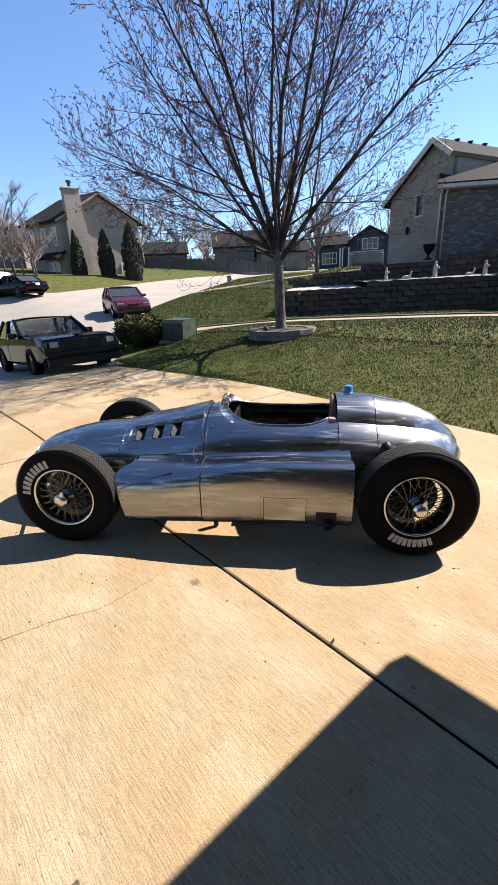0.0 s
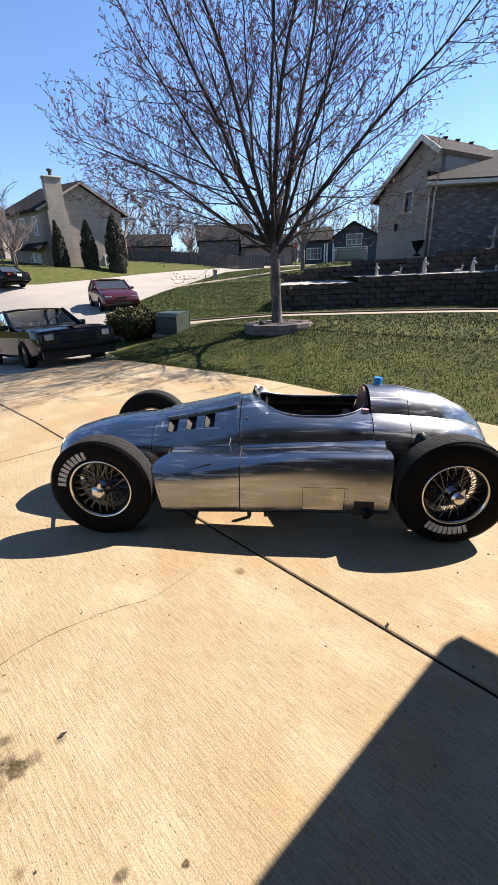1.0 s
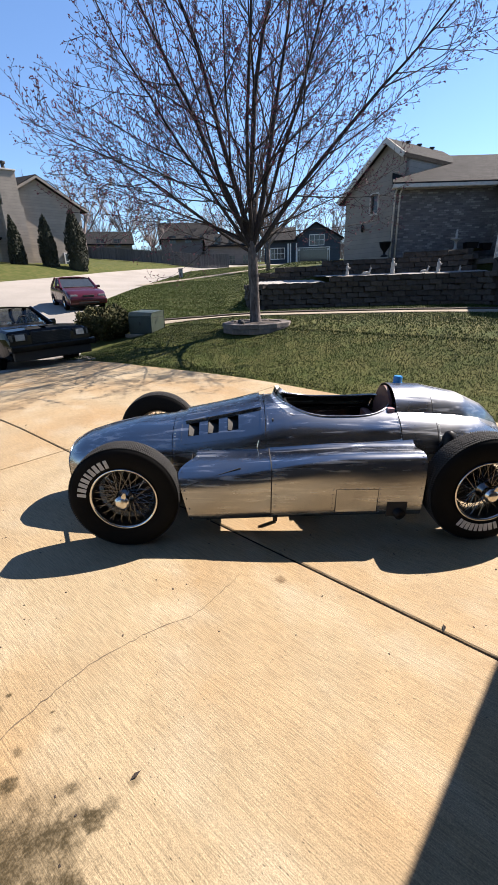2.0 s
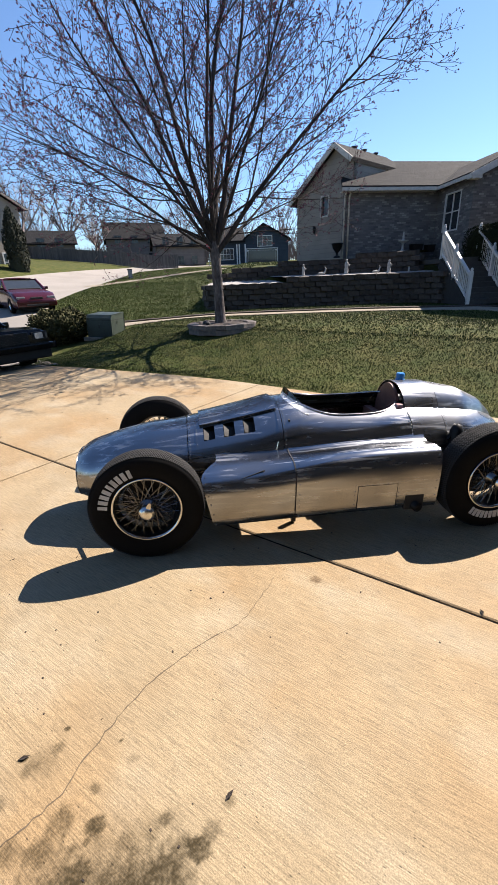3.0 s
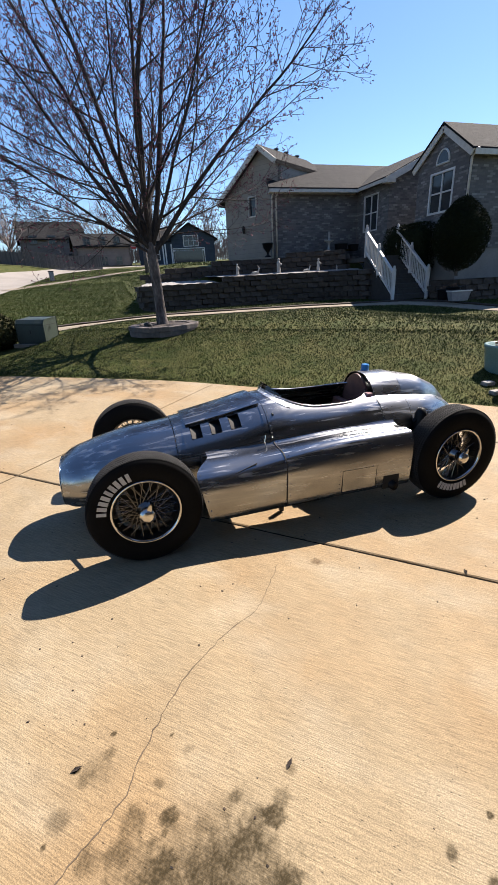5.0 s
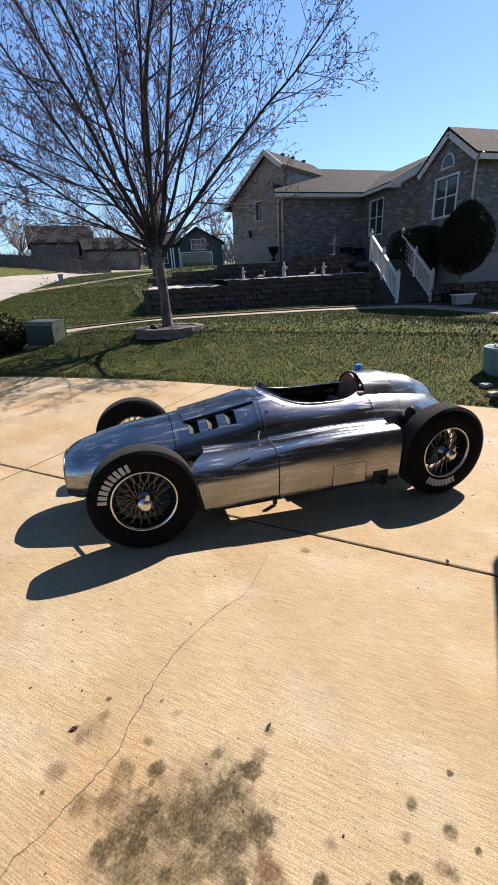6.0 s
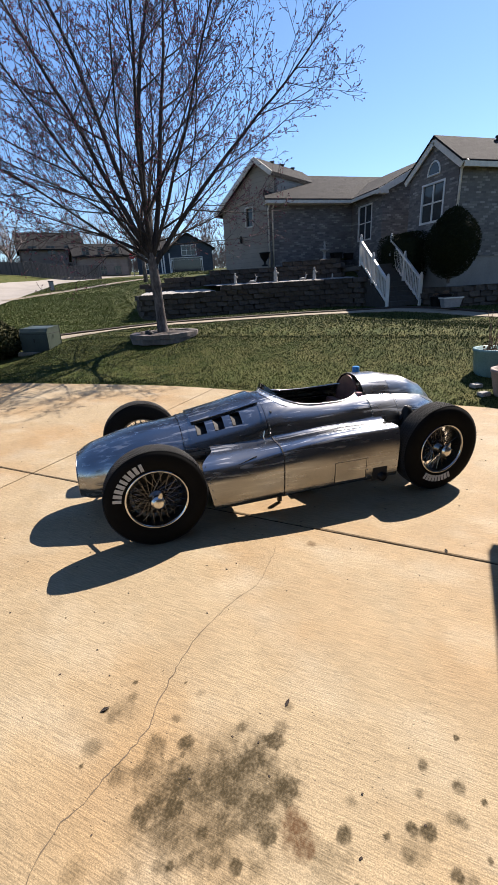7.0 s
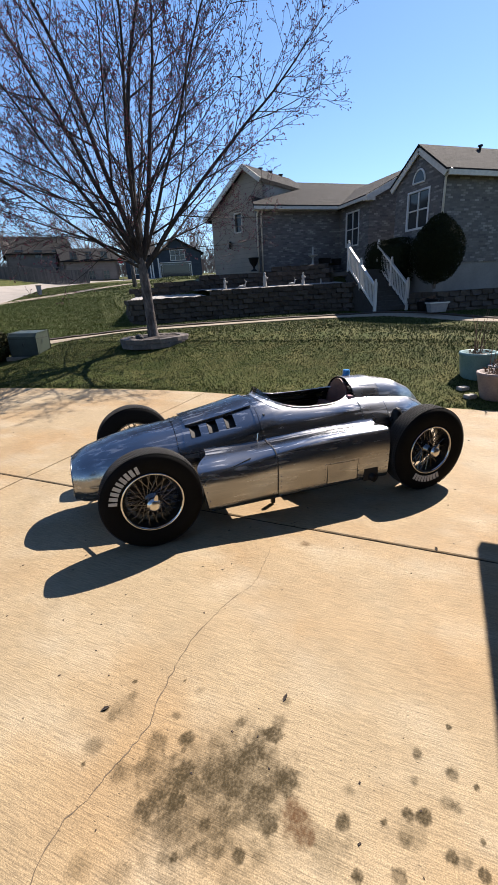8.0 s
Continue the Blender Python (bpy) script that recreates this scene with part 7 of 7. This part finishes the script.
# ---- joints, cracks, stains and litter on the drive ----
def ribbon(points, width, lift, jitter, seed, step=0.02):
    rng = random.Random(seed)
    line = []
    for (ax, ay), (bx, by) in zip(points, points[1:]):
        length = math.hypot(bx - ax, by - ay)
        k = max(2, int(length / step))
        for i in range(k):
            f = i / k
            line.append((ax + (bx - ax) * f + rng.gauss(0, jitter), ay + (by - ay) * f + rng.gauss(0, jitter)))
    line.append(points[-1])
    rows = []
    for i, (x, y) in enumerate(line):
        x2, y2 = line[min(i + 1, len(line) - 1)]
        x1, y1 = line[max(i - 1, 0)]
        d = Vector((x2 - x1, y2 - y1))
        d = d.normalized() if d.length > 1e-6 else Vector((1, 0))
        w = width * rng.uniform(0.4, 1.3) * 0.5
        rows.append([(x - d.y * s * w, y + d.x * s * w, ground_z(x, y) + lift) for s in (-1, 1)])
    bm = sheet(rows)
    bmesh.ops.recalc_face_normals(bm, faces=bm.faces)
    return bm


part("crack", ribbon([(-1.80, -2.36), (-1.72, -2.26), (-1.69, -2.19), (-1.64, -2.13), (-1.57, -2.10), (-1.51, -2.04), (-1.41, -1.97), (-1.34, -1.91), (-1.29, -1.81), (-1.24, -1.74), (-1.181, -1.659), (-1.112, -1.568), (-1.057, -1.521), (-1, -1.479), (-0.922, -1.416), (-0.848, -1.368), (-0.756, -1.321)], 0.0046, 0.0012, 0.0028, 1), M_crack, drive, "thin wandering crack")
part("crack", ribbon([(-0.756, -1.321), (-0.671, -1.282), (-0.59, -1.193), (-0.52, -1.101), (-0.433, -0.977)], 0.0026, 0.0012, 0.0025, 2), M_crack, drive)
for n_at, m0, m1, sd in ((-0.71, -7.6, 8.0, 3), (-4.45, -7.6, 8.0, 4)):
    pts = [along(m0 + (m1 - m0) * i / 20, n_at) for i in range(21)]
    part("joint_filler", ribbon([(p.x, p.y) for p in pts], 0.022, -0.010, 0.0012, sd, 0.03), M_joint, drive)
for m_at, sd in ((-2.27, 5), (3.2, 6)):
    pts = [along(m_at, -8 + 11 * i / 20) for i in range(21)]
    part("joint_filler", ribbon([(p.x, p.y) for p in pts], 0.019, -0.010, 0.0012, sd, 0.03), M_joint, drive)

BLOTS = [(-1.47, -1.822, 0.021, 1), (-1.431, -1.801, 0.036, 4), (-1.394, -1.759, 0.02, 1), (-1.552, -1.916, 0.028, 1), (-1.322, -1.996, 0.032, 1), (-1.217, -2.017, 0.026, 5), (-1.232, -2.053, 0.01, 0), (-1.235, -1.912, 0.014, 1), (-1.003, -2.032, 0.014, 1), (-1.119, -1.834, 0.015, 4), (-1.453, -2.06, 0.028, 1), (-1.349, -2.063, 0.039, 1), (-1.326, -2.11, 0.053, 4), (-1.245, -2.127, 0.03, 5), (-1.229, -2.174, 0.044, 1), (-1.322, -2.176, 0.056, 1), (-1.327, -2.175, 0.01, 0), (-1.279, -2.205, 0.03, 0), (-1.389, -2.189, 0.029, 5), (-1.178, -2.211, 0.036, 1)]
BLOTS += [(-1.152, -2.149, 0.038, 1), (-1.054, -2.141, 0.051, 1), (-1.062, -2.183, 0.02, 5), (-1.097, -2.24, 0.031, 5), (-1.22, -2.303, 0.016, 5), (-1.167, -2.312, 0.042, 1), (-1.297, -2.283, 0.051, 4), (-1.426, -2.228, 0.039, 4), (-1.335, -2.299, 0.027, 4), (-1.135, -2.414, 0.019, 0), (-1.321, -2.348, 0.009, 0), (-1.356, -2.344, 0.015, 1), (-1.244, -2.368, 0.026, 1), (-1.2, -2.384, 0.015, 1), (-1.59, -2.263, 0.027, 4), (-1.488, -2.333, 0.026, 4), (-0.851, -2.077, 0.022, 1), (-0.9, -2.119, 0.028, 0), (-0.798, -2.019, 0.019, 1), (-0.952, -2.104, 0.025, 4)]
BLOTS += [(-1.003, -2.15, 0.036, 1), (-0.937, -2.205, 0.023, 4), (-0.964, -2.271, 0.048, 1), (-0.935, -2.289, 0.035, 5), (-1.014, -2.292, 0.034, 1), (-1.025, -2.369, 0.026, 5), (-0.935, -2.407, 0.044, 2), (-0.931, -2.369, 0.033, 2), (-0.935, -2.445, 0.027, 2), (-1.082, -2.443, 0.017, 1), (-0.887, -2.498, 0.038, 4), (-0.8, -2.452, 0.022, 0), (-0.736, -2.381, 0.015, 1), (-0.809, -2.498, 0.012, 4), (-0.832, -2.577, 0.014, 0), (-0.721, -2.62, 0.022, 0), (-0.676, -2.498, 0.008, 0), (-0.437, -2.369, 0.014, 5), (-0.512, -2.441, 0.013, 1), (-0.369, -2.466, 0.017, 5)]
BLOTS += [(-0.327, -2.526, 0.012, 0), (-0.457, -2.526, 0.017, 1), (-0.439, -2.549, 0.014, 1), (-0.596, -2.508, 0.018, 0), (-0.55, -2.529, 0.021, 0), (-0.62, -2.559, 0.034, 4), (-0.653, -2.561, 0.016, 1), (-0.545, -2.638, 0.017, 0), (-0.512, -2.663, 0.013, 1), (-0.427, -2.644, 0.008, 0), (-0.492, -2.706, 0.015, 0), (-0.257, -2.334, 0.009, 0), (-1.504, -1.779, 0.012, 0), (-1.377, -1.691, 0.011, 0), (-1.172, -1.768, 0.008, 0), (-1.584, -1.971, 0.008, 0)]
BLOTS += [(-1.16, -2.22, 0.25, 3), (-1.02, -2.24, 0.16, 3), (-0.2, -1.03, 0.028, 2), (2.3, 0.9, 0.05, 1), (2.1, 1.0, 0.04, 1)]


def stain_sheet(x0, x1, y0, y1, step, blots):
    """A thin sheet just over the concrete that carries the amount of stain at each of its points."""
    nx, ny = int((x1 - x0) / step), int((y1 - y0) / step)
    verts, amount = [], []
    spots = np.array(blots)
    kind_of = spots[:, 3].astype(int)
    power = np.array([0.82, 0.38, 0.56, 0.32, 0.24, 0.60])[kind_of]
    swell = np.array([1.08, 1.45, 1.35, 1.0, 1.6, 1.25])[kind_of]
    soft = np.array([0.28, 0.60, 0.65, 0.60, 0.75, 0.42])[kind_of]
    for j in range(ny + 1):
        for i in range(nx + 1):
            x, y = x0 + step * i, y0 + step * j
            verts.append((x, y, ground_z(x, y) + 0.0018))
            wob = 0.40 * noise.noise((x * 14, y * 14, 0)) + 0.34 * noise.noise((x * 38, y * 38, 3)) + 0.22 * noise.noise((x * 90, y * 90, 7))
            d = np.hypot(x - spots[:, 0], (y - spots[:, 1]) * 1.12) / (spots[:, 2] * swell) + wob * 1.1
            a = power * np.clip((1.15 - d) / soft, 0, 1) * (0.85 + 0.5 * noise.noise((x * 20, y * 20, 11)))
            clear = np.prod(1 - np.clip(a, 0, 0.9))
            k = int(np.argmax(a))
            amount.append((min(0.80, 1 - clear), 1.0 if spots[k, 3] == 2 else 0.0, 0.0, 1.0))
    w = nx + 1
    faces = [(j * w + i, j * w + i + 1, (j + 1) * w + i + 1, (j + 1) * w + i) for j in range(ny) for i in range(nx) if max(amount[q][0] for q in (j * w + i, j * w + i + 1, (j + 1) * w + i + 1, (j + 1) * w + i)) > 0.01]
    me = bpy.data.meshes.new("oil_stain")
    me.from_pydata(verts, [], faces)
    layer = me.attributes.new("stain", "FLOAT_COLOR", "POINT")
    layer.data.foreach_set("color", np.array(amount, dtype=np.float32).ravel())
    me.materials.append(M_stain)
    ob = new("oil_stain", me)
    ob.parent = drive
    return tagged(ob, "dark blotchy oil stains", kind="stuff")


stain_sheet(-1.70, -0.22, -2.76, -1.66, 0.007, BLOTS)
stain_sheet(-0.26, -0.14, -1.1, -0.96, 0.009, BLOTS)

rng = random.Random(9)
bits = bmesh.new()
for k in range(330):
    near = rng.random() < 0.6
    m, n = (rng.uniform(-2.2, 3.0), rng.uniform(-2.8, 1.0)) if near else (rng.uniform(-6, 4), rng.uniform(-0.7, 3.0))
    p = along(m, n)
    s = rng.uniform(0.0025, 0.0065) * (1 if near else 1.4)
    bmesh.ops.create_cube(bits, size=1, matrix=Matrix.Translation(p + Vector((0, 0, s * 0.25))) @ pose(0, 0, 0, 0, 0, rng.uniform(0, 180)) @ Matrix.Diagonal((s * rng.uniform(1, 2.2), s, s * 0.5, 1)))
tagged(part("drive_litter", bits, M_mulch), "tiny dark bits of grit and leaf on the concrete", "litter", kind="stuff")
for x, y, a in ((-0.795, -2.0, 40), (-1.505, -1.779, 10), (0.56, -1.40, 70)):
    bm = mesh([(-0.02, 0, 0.002), (0, 0.008, 0.006), (0.022, 0.002, 0.003), (0.002, -0.008, 0.008), (0.0, 0.0, 0.0)], [(0, 1, 2, 3), (0, 3, 4), (1, 2, 4)])
    ob = tagged(part("dead_leaf", bm, M_mulch), "curled dark dead leaf on the driveway", "leaf", "leaves on the drive")
    ob.matrix_basis = Matrix.Translation((x, y, ground_z(x, y) + 0.001)) @ pose(0, 0, 0, 0, 0, a)


# ---- turf ----
def turf(name, count, area, height, width, seed, keep, mat=M_turf):
    r = np.random.RandomState(seed)
    xs, ys = r.uniform(area[0], area[1], count), r.uniform(area[2], area[3], count)
    verts, faces = [], []
    for x, y in zip(xs, ys):
        if not keep(x, y):
            continue
        z = ground_z(x, y)
        for _ in range(3):
            a, lean = r.uniform(0, 6.283), r.uniform(0.2, 1.1)
            h = height * r.uniform(0.5, 1.3)
            dx, dy = math.cos(a), math.sin(a)
            ox, oy = x + r.normal(0, width), y + r.normal(0, width)
            k = len(verts)
            w = width * r.uniform(0.25, 0.5)
            verts += [(ox - dy * w, oy + dx * w, z - 0.004), (ox + dy * w, oy - dx * w, z - 0.004), (ox + dx * h * lean, oy + dy * h * lean, z + h)]
            faces.append((k, k + 1, k + 2))
    me = bpy.data.meshes.new(name)
    me.from_pydata(verts, [], faces)
    me.materials.append(mat)
    return tagged(new(name, me), "short patchy spring turf with straw-coloured blades", "grass", kind="stuff")


def near_path(x, y):
    return bool((((PATH_PTS - (x, y)) ** 2).sum(axis=1) < 0.15).any())


PATH_PTS = np.array([between(path_mid, i / 60) for i in range(61)])


def on_lawn(x, y):
    m, n = 0.751 * x - 0.66 * y, 0.66 * x + 0.751 * y
    if n < lawn_edge(m) + 0.01 or m < -9 or (x - 0.12) ** 2 + (y - 8.35) ** 2 < 0.75:
        return False
    return not near_path(x, y)


turf("near_turf", 190000, (-5.0, 7.5, 0.6, 11.6), 0.030, 0.0085, 1, lambda x, y: on_lawn(x, y) and 0.66 * x + 0.751 * y < 6.4)
turf("middle_turf", 92000, (-6.0, 12.5, 1.5, 14.3), 0.036, 0.015, 2, lambda x, y: on_lawn(x, y) and 0.66 * x + 0.751 * y >= 6.2 and y < 14.2 - 0.05 * x)
LAWN_Y, LAWN_X = [p[1] for p in LAWN_SIDE[:9]], [p[0] for p in LAWN_SIDE[:9]]
turf("bank_turf", 70000, (-8.0, 0.6, 11.0, 34.0), 0.045, 0.028, 3, lambda x, y: x > np.interp(y, LAWN_Y, LAWN_X) + 0.1 and not near_path(x, y) and (x < 0.0 or y < 14.2), M_dry_turf)
turf("crest_turf", 40000, (-7.5, 7.0, 17.0, 58.0), 0.05, 0.05, 4, lambda x, y: x > np.interp(y, LAWN_Y, LAWN_X) + 0.1 and (x > 0.0 or y > 33.0) and (y > 20.5 or x < 0.5), M_dry_turf)
